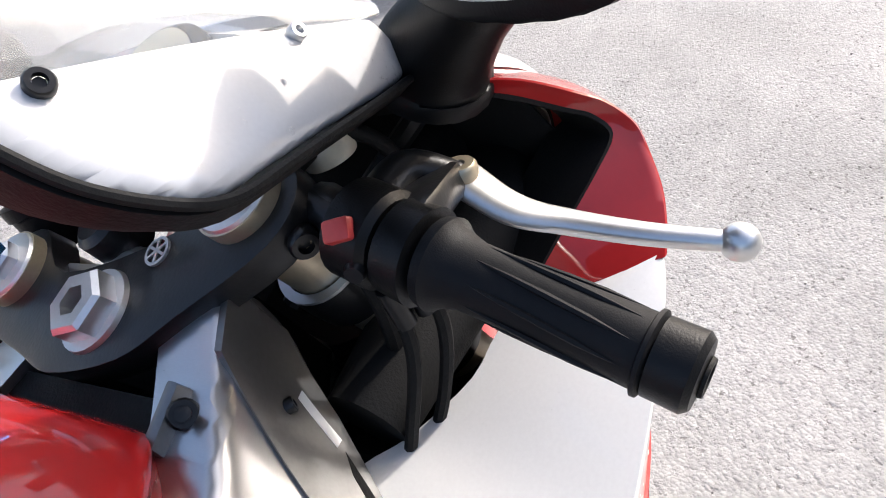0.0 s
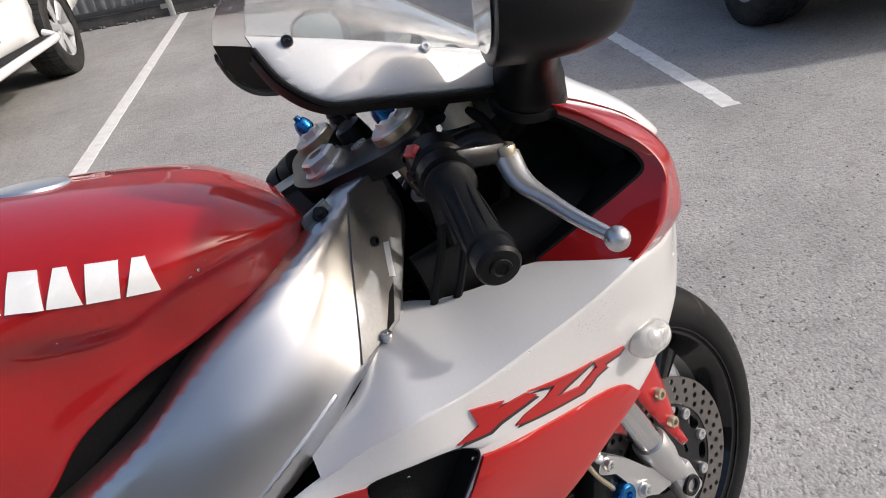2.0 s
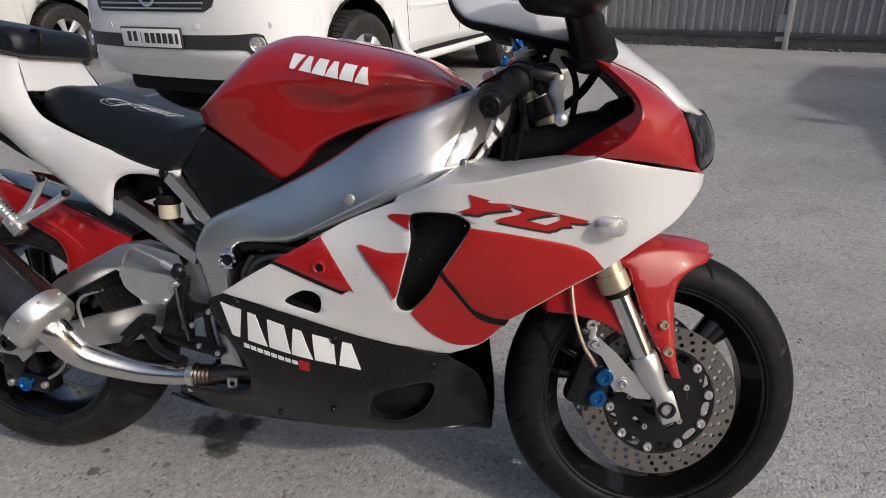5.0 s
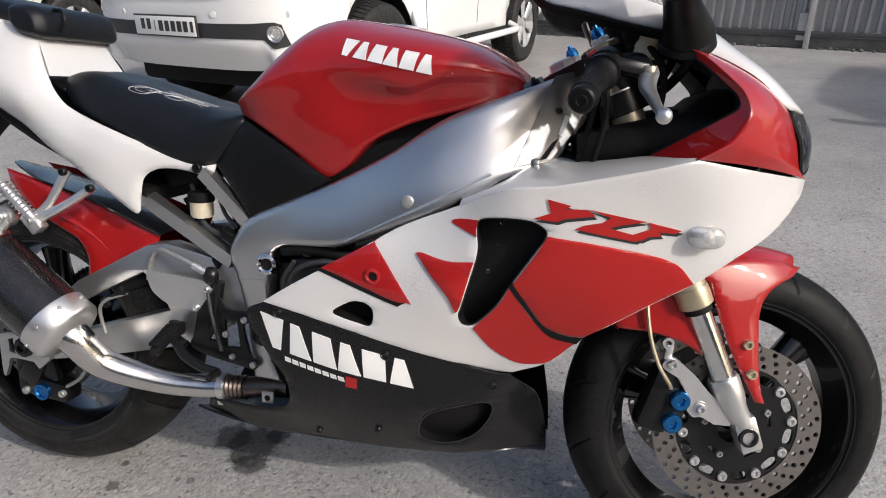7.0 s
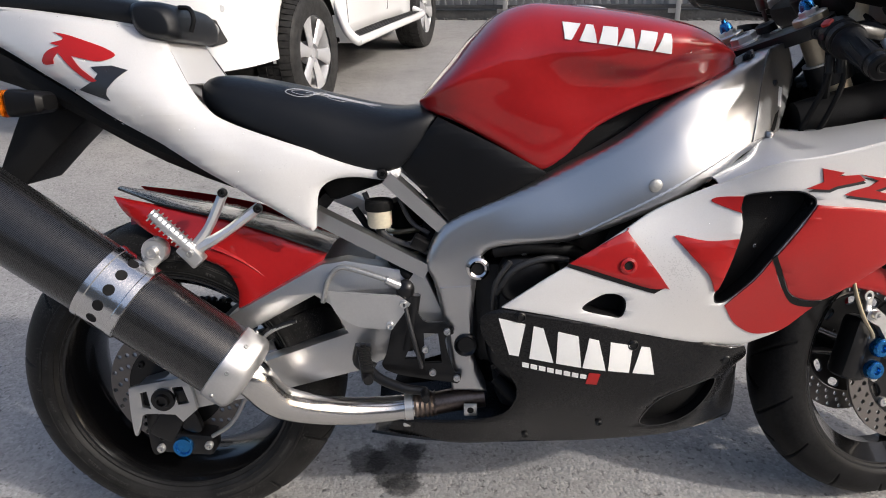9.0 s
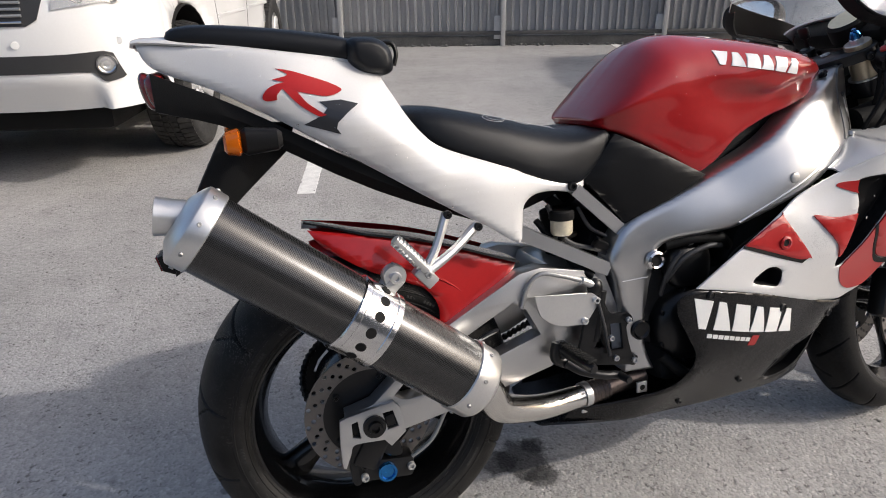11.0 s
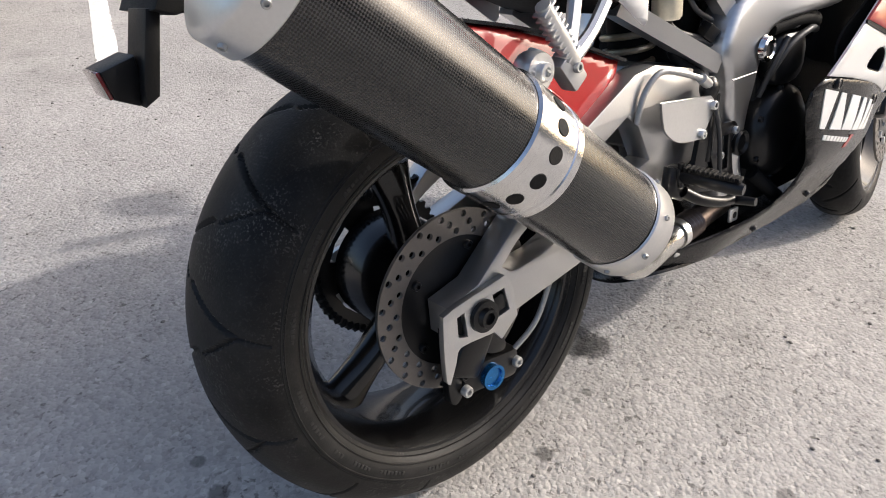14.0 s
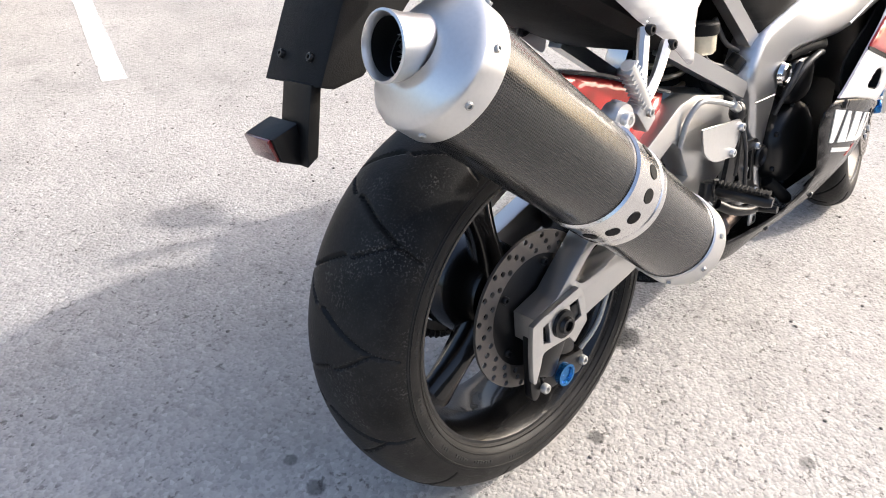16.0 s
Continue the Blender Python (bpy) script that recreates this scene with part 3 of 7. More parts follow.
def knee(p):
    """Sinks the tank's side into a hollow for the knee, under a shoulder that sharpens towards the front."""
    z, deep = float(np.interp(p.x, KNEE_X, KNEE_Z)), float(np.interp(p.x, KNEE_X, KNEE_DEEP))
    d, edge = z - p.z, 0.040 - 0.028 * eased(p.x, 0.70, 0.86)
    sink = deep * eased(d, -0.3 * edge, edge) * (1 - eased(d, edge, edge + 0.085))
    return Vector((p.x, p.y - math.copysign(sink, p.y) if abs(p.y) > 0.05 else p.y, p.z))


TANK_ROWS = [[knee(p) for p in row] for row in smooth_rows([tank_row(i) for i in range(len(TANK_X))], 7)]
tank = part("fuel_tank", loft(TANK_ROWS, closed=True), RED, moto, "glossy deep red fuel tank", 50)


def tank_side(x, z):
    """Half width of the tank at a place on its side."""
    i = min(range(len(TANK_ROWS)), key=lambda k: abs(TANK_ROWS[k][0].x - x))
    row = [p for p in TANK_ROWS[i] if p.y <= 0]
    j = min(range(2, len(row)), key=lambda k: abs(row[k].z - z))
    a, b = (row[j - 1], row[j]) if row[j].z > z else (row[j], row[min(j + 1, len(row) - 1)])
    t = 0 if abs(b.z - a.z) < 1e-6 else max(0, min(1, (z - a.z) / (b.z - a.z)))
    return -(a.y + (b.y - a.y) * t)


def word_bars(parent, name, corners, n, at, material, lean=0.25, slim=0.78, lift=0.0012, label=""):
    """A row of plain slanted blocks in place of a name: corners top left, top right, bottom right, bottom left in (x, z)."""
    tl, tr, br, bl = [Vector((*c, 0)) for c in corners]
    forms = ((0.0, 0.95, 0.25, 0.6), (0.25, 0.6, 0.0, 0.9), (0.12, 0.85, 0.0, 0.95), (0.25, 0.6, 0.0, 0.9), (0.05, 0.9, 0.0, 0.85), (0.25, 0.6, 0.0, 0.9))
    for k in range(n):
        ta, tb, ba, bb = [(k + q) / n for q in forms[k % 6]]
        q = [bl.lerp(br, ba), bl.lerp(br, bb), tl.lerp(tr, tb), tl.lerp(tr, ta)]
        part(name, skin([(p.x, p.y) for p in q], at, 0.0025, step=0.012, lift=lift), material, parent, label)


tank_sheet = lambda x, z, h: (x, -(tank_side(x, z) + h), z)
word_bars(tank, "decal_block", [(0.712, 0.937), (0.878, 0.909), (0.871, 0.881), (0.705, 0.911)], 6, tank_sheet, DECAL, lift=0.002, label="white block of a decal")
cap = part("filler_cap", moved(turned([(0, 0.002), (0.03, 0.002), (0.034, 0.001), (0.036, -0.002), (0.046, -0.003), (0.046, -0.012)], 40), along((0.78, 0, 0.966), (0.12, 0, 1))), ALUSAT, tank, "round silver filler cap")

# ---- airbox under the tank, battery tray, engine ----
part("airbox", block(0.40, 0.25, 0.16, pose(0.80, 0, 0.745, 0, -18, 0), 0.02), MATT, moto)
part("air_filter_cover", block(0.10, 0.17, 0.11, pose(1.0, 0, 0.79, 0, -20, 0), 0.02), MATT, moto)

# ---- main frame ----
frame_sheet = Sheet([(0.49, 0.56, 0.15), (0.53, 0.625, 0.148), (0.707, 0.706, 0.172), (0.861, 0.803, 0.178), (0.925, 0.830, 0.170), (1.02, 0.868, 0.128), (1.087, 0.90, 0.098),
                     (1.094, 0.842, 0.100), (1.055, 0.768, 0.158), (0.99, 0.735, 0.195), (0.944, 0.698, 0.212), (0.844, 0.69, 0.222), (0.733, 0.606, 0.205),
                     (0.64, 0.59, 0.185), (0.571, 0.55, 0.163), (0.56, 0.45, 0.155), (0.55, 0.32, 0.148), (0.70, 0.65, 0.19), (0.88, 0.76, 0.208), (0.96, 0.80, 0.182), (1.03, 0.815, 0.14)], 0.0015)


def frame_at(s):
    """The beam's outer face, folded inwards past the crease beside the steering head."""
    def at(x, z, h):
        d = 0.943 * (x - 1.043) - 0.34 * (z - 0.90)
        return x, s * (frame_sheet(x, z) + h - 0.11 * (d + math.sqrt(d * d + 0.0002)) + 0.0015), z
    return at


FRAME = shape("0.484,0.55 0.497,0.59 0.53,0.627 0.62,0.668 0.707,0.707 0.80,0.757 0.87,0.805 0.925,0.833 1.02,0.870 1.095,0.902! 1.114,0.842 1.090,0.795 1.055,0.750 0.99,0.728 "
              "0.944,0.698 0.85,0.652 0.735,0.604 0.68,0.594 0.638,0.590 0.60,0.583 0.578,0.565 0.568,0.52 0.560,0.44 0.562,0.37 0.583,0.312! 0.521,0.312! 0.512,0.43 0.497,0.515")
frame_right, frame_left = pair("frame_beam", lambda s: skin(FRAME, frame_at(s), 0.052, step=0.0055, roll=0.014), ALU, "buffed aluminium twin-spar frame beam")
for s, owner in zip(BOTH, (frame_right, frame_left)):
    ring = turned([(0.011, -0.01), (0.011, 0.004), (0.0145, 0.006), (0.019, 0.004), (0.021, -0.004)], 28)
    part("pivot_ring", moved(ring, along((0.571, s * 0.168, 0.549), (0, s, 0))), CHROME, owner, "polished ring round the swingarm pivot")
    part("pivot_hole", moved(turned([(0, 0), (0.012, 0)], 20), along((0.571, s * 0.169, 0.549), (0, s, 0))), MATT, owner)
    part("frame_plug", ball(0.011, 0.004, 0.011, Matrix.Translation((0.843, s * (frame_sheet(0.843, 0.688) + 0.001), 0.688))), ALUDULL, owner)
    part("lower_plug", moved(turned([(0, 0.002), (0.014, 0.002), (0.018, 0.006), (0.021, 0.003), (0.021, -0.006)], 24), along((0.548, s * 0.152, 0.405), (0, s, 0))), DARKMETAL, owner)
    line = [(x, s * (frame_sheet(x, z) - 0.0012), z) for x, z in ((0.732 + 0.0055 * k, 0.6105 + 0.00293 * k) for k in range(44))]
    part("weld_bead", tube(line, [0.0030 if k % 2 else 0.0040 for k in range(44)], 8, 1), ALUSAT, owner, "line of weld along the beam")
for s, owner in zip(BOTH, (frame_right, frame_left)):
    part("casting_seam", tube([(x, s * (frame_sheet(x, z) + 0.0012), z) for x, z in ((0.506, 0.5115), (0.53, 0.5133), (0.5485, 0.5150), (0.558, 0.5158))], 0.0013, 8), ALU, owner, "thin weld seam across the casting")
part("steering_head", moved(turned([(0.034, -0.09), (0.04, -0.085), (0.04, 0.085), (0.034, 0.09)], 32, True), along((1.105, 0, 0.815), (-0.42, 0, 0.907))), ALU, moto)
for s, owner in zip(BOTH, (frame_right, frame_left)):
    part("head_plate", skin(shape("1.052,0.886! 1.090,0.897! 1.107,0.843! 1.084,0.795! 1.056,0.757! 1.002,0.746!"), frame_at(s), 0.006, step=0.008, lift=0.0030, roll=0.001), HEADSHADE, owner, "flat plate beside the steering head")
    cast = [[(1.075, s * 0.062, 0.892), (1.115, s * 0.03, 0.892)], [(1.10, s * 0.060, 0.84), (1.14, s * 0.03, 0.83)], [(1.09, s * 0.085, 0.765), (1.165, s * 0.03, 0.755)]]
    part("head_gusset", shell(smooth_rows(cast, 4), 0.006), DARKMETAL, owner)
part("frame_sticker", skin(shape("1.072,0.826! 1.079,0.824! 1.071,0.793! 1.064,0.796!"), frame_at(-1), 0.002, step=0.01, lift=0.0034), DECAL, frame_right, "small white label")
part("frame_tape", skin(shape("1.056,0.784! 1.066,0.790! 1.050,0.760! 1.038,0.757!"), frame_at(-1), 0.002, step=0.01, lift=0.0034), MATT, frame_right, "strip of black tape")
bolt(frame_right, Vector(frame_at(-1)(1.062, 0.832, 0.003)), (0.75, -0.66, 0.05), 0.0050, DARKMETAL)

# ---- engine, radiator, dark innards ----
engine = part("engine", merged(block(0.32, 0.29, 0.25, pose(0.76, 0, 0.39, 0, 0, 0), 0.03), block(0.24, 0.30, 0.22, pose(0.90, 0, 0.56, 0, 25, 0), 0.03),
                               block(0.16, 0.26, 0.20, pose(0.64, 0, 0.45, 0, 0, 0), 0.03)), ENGINE, moto, "dark engine behind the fairing")
clutch = turned([(0, 0.03), (0.03, 0.03), (0.062, 0.026), (0.076, 0.016), (0.082, 0.0), (0.082, -0.04)], 40)
part("clutch_cover", moved(clutch, along((0.665, -0.145, 0.40), (0, -1, 0))), DARKMETAL, engine)
for k in range(7):
    a = k * math.tau / 7
    bolt(engine, (0.665 + 0.078 * math.cos(a), -0.158, 0.40 + 0.078 * math.sin(a)), (0, -1, 0), 0.005, DARKMETAL)
part("upper_case_cover", ball(0.05, 0.025, 0.045, pose(0.655, -0.15, 0.525), 20, 3), DARKMETAL, engine)
part("starter_hose", tube([(0.60, -0.155, 0.575), (0.66, -0.172, 0.585), (0.72, -0.165, 0.575), (0.76, -0.14, 0.55)], 0.012), MATT, engine)
part("oil_line", tube([(0.60, -0.15, 0.34), (0.64, -0.168, 0.30), (0.70, -0.15, 0.27)], 0.012), MATT, engine)
part("radiator", block(0.05, 0.32, 0.36, pose(1.03, 0, 0.57, 0, 14, 0), 0.006), MATT, moto)
bms = [block(0.002, 0.30, 0.004, pose(1.057 - 0.0042 * k, 0, 0.42 + 0.016 * k, 0, 14, 0), 0) for k in range(19)]
part("radiator_fins", merged(*bms), ALUDULL, moto)

# ---- subframe, seat, side panels ----
for s in BOTH:
    part("subframe_rail", merged(tube([(0.425, s * 0.115, 0.70), (0.53, s * 0.125, 0.60)], 0.017, 4, 1), tube([(0.285, s * 0.10, 0.642), (0.487, s * 0.13, 0.537)], 0.0185, 4, 1)), ALU, moto,
         "square silver subframe rails")
    panel = Sheet([(0.51, 0.79, 0.125), (0.685, 0.70, 0.165), (0.53, 0.62, 0.14), (0.45, 0.715, 0.118), (0.60, 0.69, 0.155)])
    part("side_cover", skin(shape("0.512,0.796! 0.60,0.752 0.687,0.704! 0.60,0.654 0.53,0.616! 0.477,0.68 0.447,0.716!"), side(panel, s), 0.02, step=0.03, roll=0.008), BLACK, moto, "black plastic side cover")


def seat_row(x, top, low, wide, edge):
    half = [(wide * 0.82, low - 0.012), (wide, low), (wide * 1.0, low + edge), (wide * 0.90, low + edge + (top - low - edge) * 0.55), (wide * 0.62, top - 0.004), (wide * 0.3, top - 0.001), (0, top - 0.002)]
    half = spline(half, 3, closed=False)
    return [(x, -y, z) for y, z in half] + [(x, y, z) for y, z in half[-2::-1]]


SEAT = [(0.108, 0.856, 0.842, 0.055, 0.004), (0.122, 0.872, 0.83, 0.088, 0.016), (0.16, 0.874, 0.803, 0.108, 0.028), (0.22, 0.862, 0.778, 0.120, 0.03), (0.30, 0.842, 0.748, 0.127, 0.032),
        (0.37, 0.823, 0.724, 0.128, 0.034), (0.43, 0.812, 0.716, 0.125, 0.05), (0.47, 0.812, 0.742, 0.12, 0.04), (0.50, 0.812, 0.776, 0.112, 0.018), (0.512, 0.806, 0.79, 0.10, 0.004)]
SEAT_ROWS = smooth_rows([seat_row(*q) for q in SEAT], 3)
seat = part("rider_seat", loft(SEAT_ROWS, closed=True), VINYL, moto, "black vinyl rider seat with white doodle", 60)


def seat_top(x, y):
    """Height of the seat's upper side."""
    def across(row):
        top = [p for p in row if p.z > row[len(row) // 2].z - 0.04]
        for p, q in zip(top, top[1:]):
            if p.y <= y <= q.y and q.y > p.y:
                return p.z + (q.z - p.z) * (y - p.y) / (q.y - p.y)
        return top[0].z
    for a, b in zip(SEAT_ROWS, SEAT_ROWS[1:]):
        if a[0].x <= x <= b[0].x:
            t = (x - a[0].x) / (b[0].x - a[0].x)
            return across(a) * (1 - t) + across(b) * t
    return across(SEAT_ROWS[-1])


doodle = []


def drawn(points):
    """A thin painted line along the seat's top."""
    doodle.append(tube([(x, y, seat_top(x, y) + 0.0003) for x, y in points], 0.00055, 5, 4))


for cx, cy, rx, ry, turns, ph in ((0.285, -0.075, 0.026, 0.017, 2.1, 0.0), (0.289, -0.073, 0.020, 0.012, 1.2, 1.0), (0.385, -0.045, 0.026, 0.016, 1.9, 0.5), (0.36, -0.052, 0.030, 0.008, 1.1, 2.0), (0.345, -0.066, 0.018, 0.012, 1.2, 4.0), (0.325, -0.06, 0.022, 0.009, 1.0, 3.0)):
    drawn([(cx + rx * (1 - 0.05 * k / 25) * math.cos(a) + 0.003 * math.sin(3 * a), cy + ry * math.sin(a) - 0.3 * (rx * math.cos(a)) * -0.9) for k, a in ((k, ph + turns * math.tau * k / 25) for k in range(26))])
drawn([(0.305, -0.030), (0.35, -0.028), (0.40, -0.030)])
drawn([(0.315, -0.040), (0.36, -0.036), (0.405, -0.048)])
drawn([(0.29, -0.075), (0.33, -0.05), (0.37, -0.062), (0.408, -0.064)])
drawn([(0.38, -0.058), (0.392, -0.068), (0.405, -0.078)])
part("doodle", merged(*doodle), surface("faded white pen", (0.42, 0.43, 0.45), 0.5), seat, "thin white drawn loops")

# ---- tail ----
tail_sheet = Sheet([(-0.30, 0.99, 0.045), (-0.28, 0.955, 0.05), (-0.19, 0.985, 0.075), (-0.10, 0.862, 0.112), (0.017, 0.958, 0.088), (0.069, 0.94, 0.09), (0.114, 0.862, 0.118), (0.16, 0.70, 0.142),
                    (0.165, 0.80, 0.132), (0.28, 0.75, 0.138), (0.296, 0.625, 0.148), (0.308, 0.685, 0.142), (0.375, 0.71, 0.128), (0.44, 0.705, 0.12), (-0.05, 0.92, 0.122), (-0.10, 0.91, 0.120), (0.02, 0.87, 0.146), (0.08, 0.82, 0.152), (0.05, 0.77, 0.130), (0.15, 0.76, 0.152), (0.23, 0.715, 0.152)])
TAIL = shape("-0.308,1.004! -0.19,0.992 -0.09,0.977 0.012,0.960 0.062,0.944 0.085,0.905 0.108,0.862 0.135,0.825 0.169,0.800 0.26,0.765 0.348,0.733 0.405,0.720 0.448,0.722! 0.445,0.702 0.43,0.693 0.375,0.702 "
             "0.335,0.700 0.312,0.684 0.306,0.655 0.303,0.622! 0.29,0.618 0.24,0.652 0.159,0.701 0.03,0.785 -0.098,0.866 -0.20,0.925 -0.285,0.962")
tail_right, tail_left = pair("tail_fairing", lambda s: skin(TAIL, side(tail_sheet, s), 0.006, step=0.012, roll=0.012), WHITE, "pearl white tail fairing", 50)
rows = []
for x, z, w, crown in ((-0.315, 0.996, 0.035, 0.004), (-0.30, 1.003, 0.05, 0.010), (-0.19, 0.990, 0.073, 0.02), (-0.09, 0.975, 0.083, 0.02), (0.012, 0.958, 0.088, 0.018), (0.062, 0.942, 0.088, 0.010), (0.085, 0.903, 0.096, 0.005), (0.106, 0.862, 0.108, 0.0)):
    rows.append([(x, w * math.sin(a), z + crown * math.cos(a)) for a in (math.pi * (k / 12 - 0.5) for k in range(13))])
part("tail_top", shell(smooth_rows(rows, 3), 0.005), WHITE, moto, "pearl white top of the tail", 50)
rows = []
for x, z, w, h in ((-0.262, 1.004, 0.045, 0.006), (-0.250, 1.008, 0.060, 0.016), (-0.20, 1.006, 0.072, 0.022), (-0.10, 0.994, 0.084, 0.025), (0.0, 0.978, 0.090, 0.026), (0.03, 0.972, 0.092, 0.024)):
    rows.append([(x, w * c, z + h * sn) for c, sn in ((math.copysign(abs(math.cos(a)) ** 0.6, math.cos(a)), math.copysign(abs(math.sin(a)) ** 0.6, math.sin(a))) for a in arc(24))])
pillion = part("pillion_pad", loft(smooth_rows(rows, 3), closed=True), VINYL, moto, "black vinyl pillion pad", 60)
rows = []
for y, q in ((-0.112, 0.55), (-0.110, 0.68), (-0.100, 0.88), (-0.085, 0.98), (-0.04, 1.0), (0.0, 1.0), (0.04, 1.0), (0.085, 0.98), (0.100, 0.88), (0.110, 0.68), (0.112, 0.55)):
    rows.append([(0.060 + 0.040 * q * math.copysign(abs(math.cos(a)) ** 0.7, math.cos(a)) - 0.006 * math.sin(a), y, 0.962 + 0.032 * q * math.copysign(abs(math.sin(a)) ** 0.7, math.sin(a)) - 0.005 * math.cos(a)) for a in arc(28)])
part("bolster", loft(smooth_rows(rows, 3), closed=True), VINYL, pillion, "boxy black bolster", 60)
part("strap", tube([(0.088, -0.06, 0.985), (0.106, -0.062, 0.982), (0.112, -0.064, 0.965), (0.106, -0.066, 0.945)], 0.004, 8), BLACK, pillion, "black strap loop")
# model emblem as plain shapes
at_tail = side(tail_sheet, -1)
swoop = shape("-0.099,0.950! -0.076,0.945 -0.045,0.934 -0.015,0.922 0.001,0.910 -0.023,0.902 -0.050,0.907 -0.070,0.912! -0.057,0.894 -0.041,0.881 -0.028,0.872! -0.040,0.871 -0.055,0.880 -0.073,0.895 "
              "-0.092,0.918! -0.101,0.909 -0.102,0.901! -0.118,0.900 -0.124,0.906 -0.116,0.918 -0.102,0.925 -0.088,0.928! -0.106,0.933! -0.082,0.939")
part("emblem_swoop", skin(swoop, at_tail, 0.0025, step=0.015, lift=0.0015), REDFLAT, tail_right, "red brushed swoop")
block_shape = [(-0.038, 0.894), (-0.003, 0.895), (0.024, 0.887), (0.005, 0.874), (-0.012, 0.859), (-0.015, 0.850), (-0.009, 0.840), (-0.065, 0.859), (-0.036, 0.872), (-0.026, 0.883)]
part("emblem_block", skin(block_shape, at_tail, 0.0025, step=0.015, lift=0.0012), DECALBLACK, tail_right, "dark block")
bolt(tail_right, (0.416, -(tail_sheet(0.416, 0.706)), 0.706), (0, -1, 0), 0.009, DARKMETAL)
# underside of the tail, tail lamp, plate carrier
under = [[(-0.29, -w, z) for w, z in ((0.055, 0.955), (0.058, 0.92), (0.052, 0.895), (0, 0.892), (-0.052, 0.895), (-0.058, 0.92), (-0.055, 0.955))],
         [(-0.16, -w, z) for w, z in ((0.085, 0.893), (0.088, 0.87), (0.075, 0.852), (0, 0.85), (-0.075, 0.852), (-0.088, 0.87), (-0.085, 0.893))],
         [(0.05, -w, z) for w, z in ((0.118, 0.773), (0.118, 0.755), (0.1, 0.735), (0, 0.73), (-0.1, 0.735), (-0.118, 0.755), (-0.118, 0.773))],
         [(0.30, -w, z) for w, z in ((0.12, 0.66), (0.12, 0.645), (0.1, 0.63), (0, 0.63), (-0.1, 0.63), (-0.12, 0.645), (-0.12, 0.66))]]
for x_, z_ in ((0.149, 0.690), (0.197, 0.666)):
    part("luggage_hook", tube([(x_ - 0.012, 0.085, z_ + 0.02), (x_ - 0.006, 0.098, z_ + 0.004), (x_ + 0.006, 0.098, z_ + 0.002), (x_ + 0.012, 0.085, z_ + 0.016)], 0.006, 8), BLACK, moto)
part("under_tail", loft(smooth_rows(under, 4), closed=True), MATT, moto, "black under-tail tray")
lamp = part("tail_lamp", ball(0.022, 0.056, 0.030, pose(-0.283, 0, 0.928, 0, -12, 0), 28, 3.2), REDLENS, moto, "dark red twin tail lamp")
for y in (-0.026, 0.026):
    part("lamp_bulge", ball(0.012, 0.019, 0.031, pose(-0.298, y, 0.928, 0, -12, 0), 20, 2.4), REDLENS, lamp)
carrier = [(-0.075, 0.86), (-0.175, 0.865), (-0.205, 0.835), (-0.245, 0.765), (-0.281, 0.698), (-0.262, 0.692), (-0.225, 0.698), (-0.165, 0.752), (-0.088, 0.818)]
part("plate_carrier", plate(carrier, -0.060, 0.060, 0.006), MATT, moto, "black plastic number plate carrier")
arm = part("reflector_arm", plate([(-0.283, 0.70), (-0.270, 0.70), (-0.289, 0.625), (-0.303, 0.617), (-0.300, 0.64)], -0.046, 0.012, 0.002), BLACK, moto)
part("reflector_box", plate([(-0.298, 0.662), (-0.296, 0.622), (-0.304, 0.617), (-0.324, 0.626), (-0.330, 0.652)], -0.030, 0.032, 0.003), BLACK, arm)
part("reflector", block(0.004, 0.054, 0.026, pose(-0.3285, 0.001, 0.639, 0, -14, 0), 0.001), REDLENS, arm, "red rear reflector")
for y in (-0.03, 0.03):
    bolt(moto, (-0.268, y, 0.724), (-0.88, 0, 0.47), 0.005, DARKMETAL)


def indicator(x, z, s, y0, y1):
    """A turn signal on a stalk: body, lens."""
    c = Vector((x, s * (y1 - 0.03), z))
    stalk = tube([(x + 0.02, s * y0, z), (x, s * (y1 - 0.06), z), c], [0.015, 0.016, 0.018], 14)
    def shell_of(x0, x1, n, ends):
        """A boxy body along x with rounded corners; ends: half height at the back and at the front."""
        rows = []
        for k in range(n + 1):
            q = k / n
            h = ends[0] + (ends[1] - ends[0]) * q
            cap_ = min(1.0, (min(q, 1 - q) * n * 0.45 + 0.72))
            rows.append([(x0 + (x1 - x0) * q, c.y + 0.028 * cap_ * math.copysign(abs(math.cos(a)) ** 0.5, math.cos(a)), z + h * cap_ * math.copysign(abs(math.sin(a)) ** 0.5, math.sin(a))) for a in arc(28)])
        return loft(rows, closed=True)
    body = part("turn_signal", merged(stalk, shell_of(x - 0.018, x + 0.044, 8, (0.0225, 0.016))), BLACK, moto, "turn signal with amber lens")
    lens_ = part("lens", shell_of(x - 0.044, x - 0.0175, 6, (0.017, 0.0225)), AMBER, body, "amber lens")
    part("bulb", ball(0.010, 0.012, 0.012, Matrix.Translation(c + Vector((-0.022, 0, 0))), 14), AMBERCORE, lens_, "amber bulb behind the lens")
for s in BOTH:
    indicator(-0.148, 0.842, s, 0.05, 0.175)

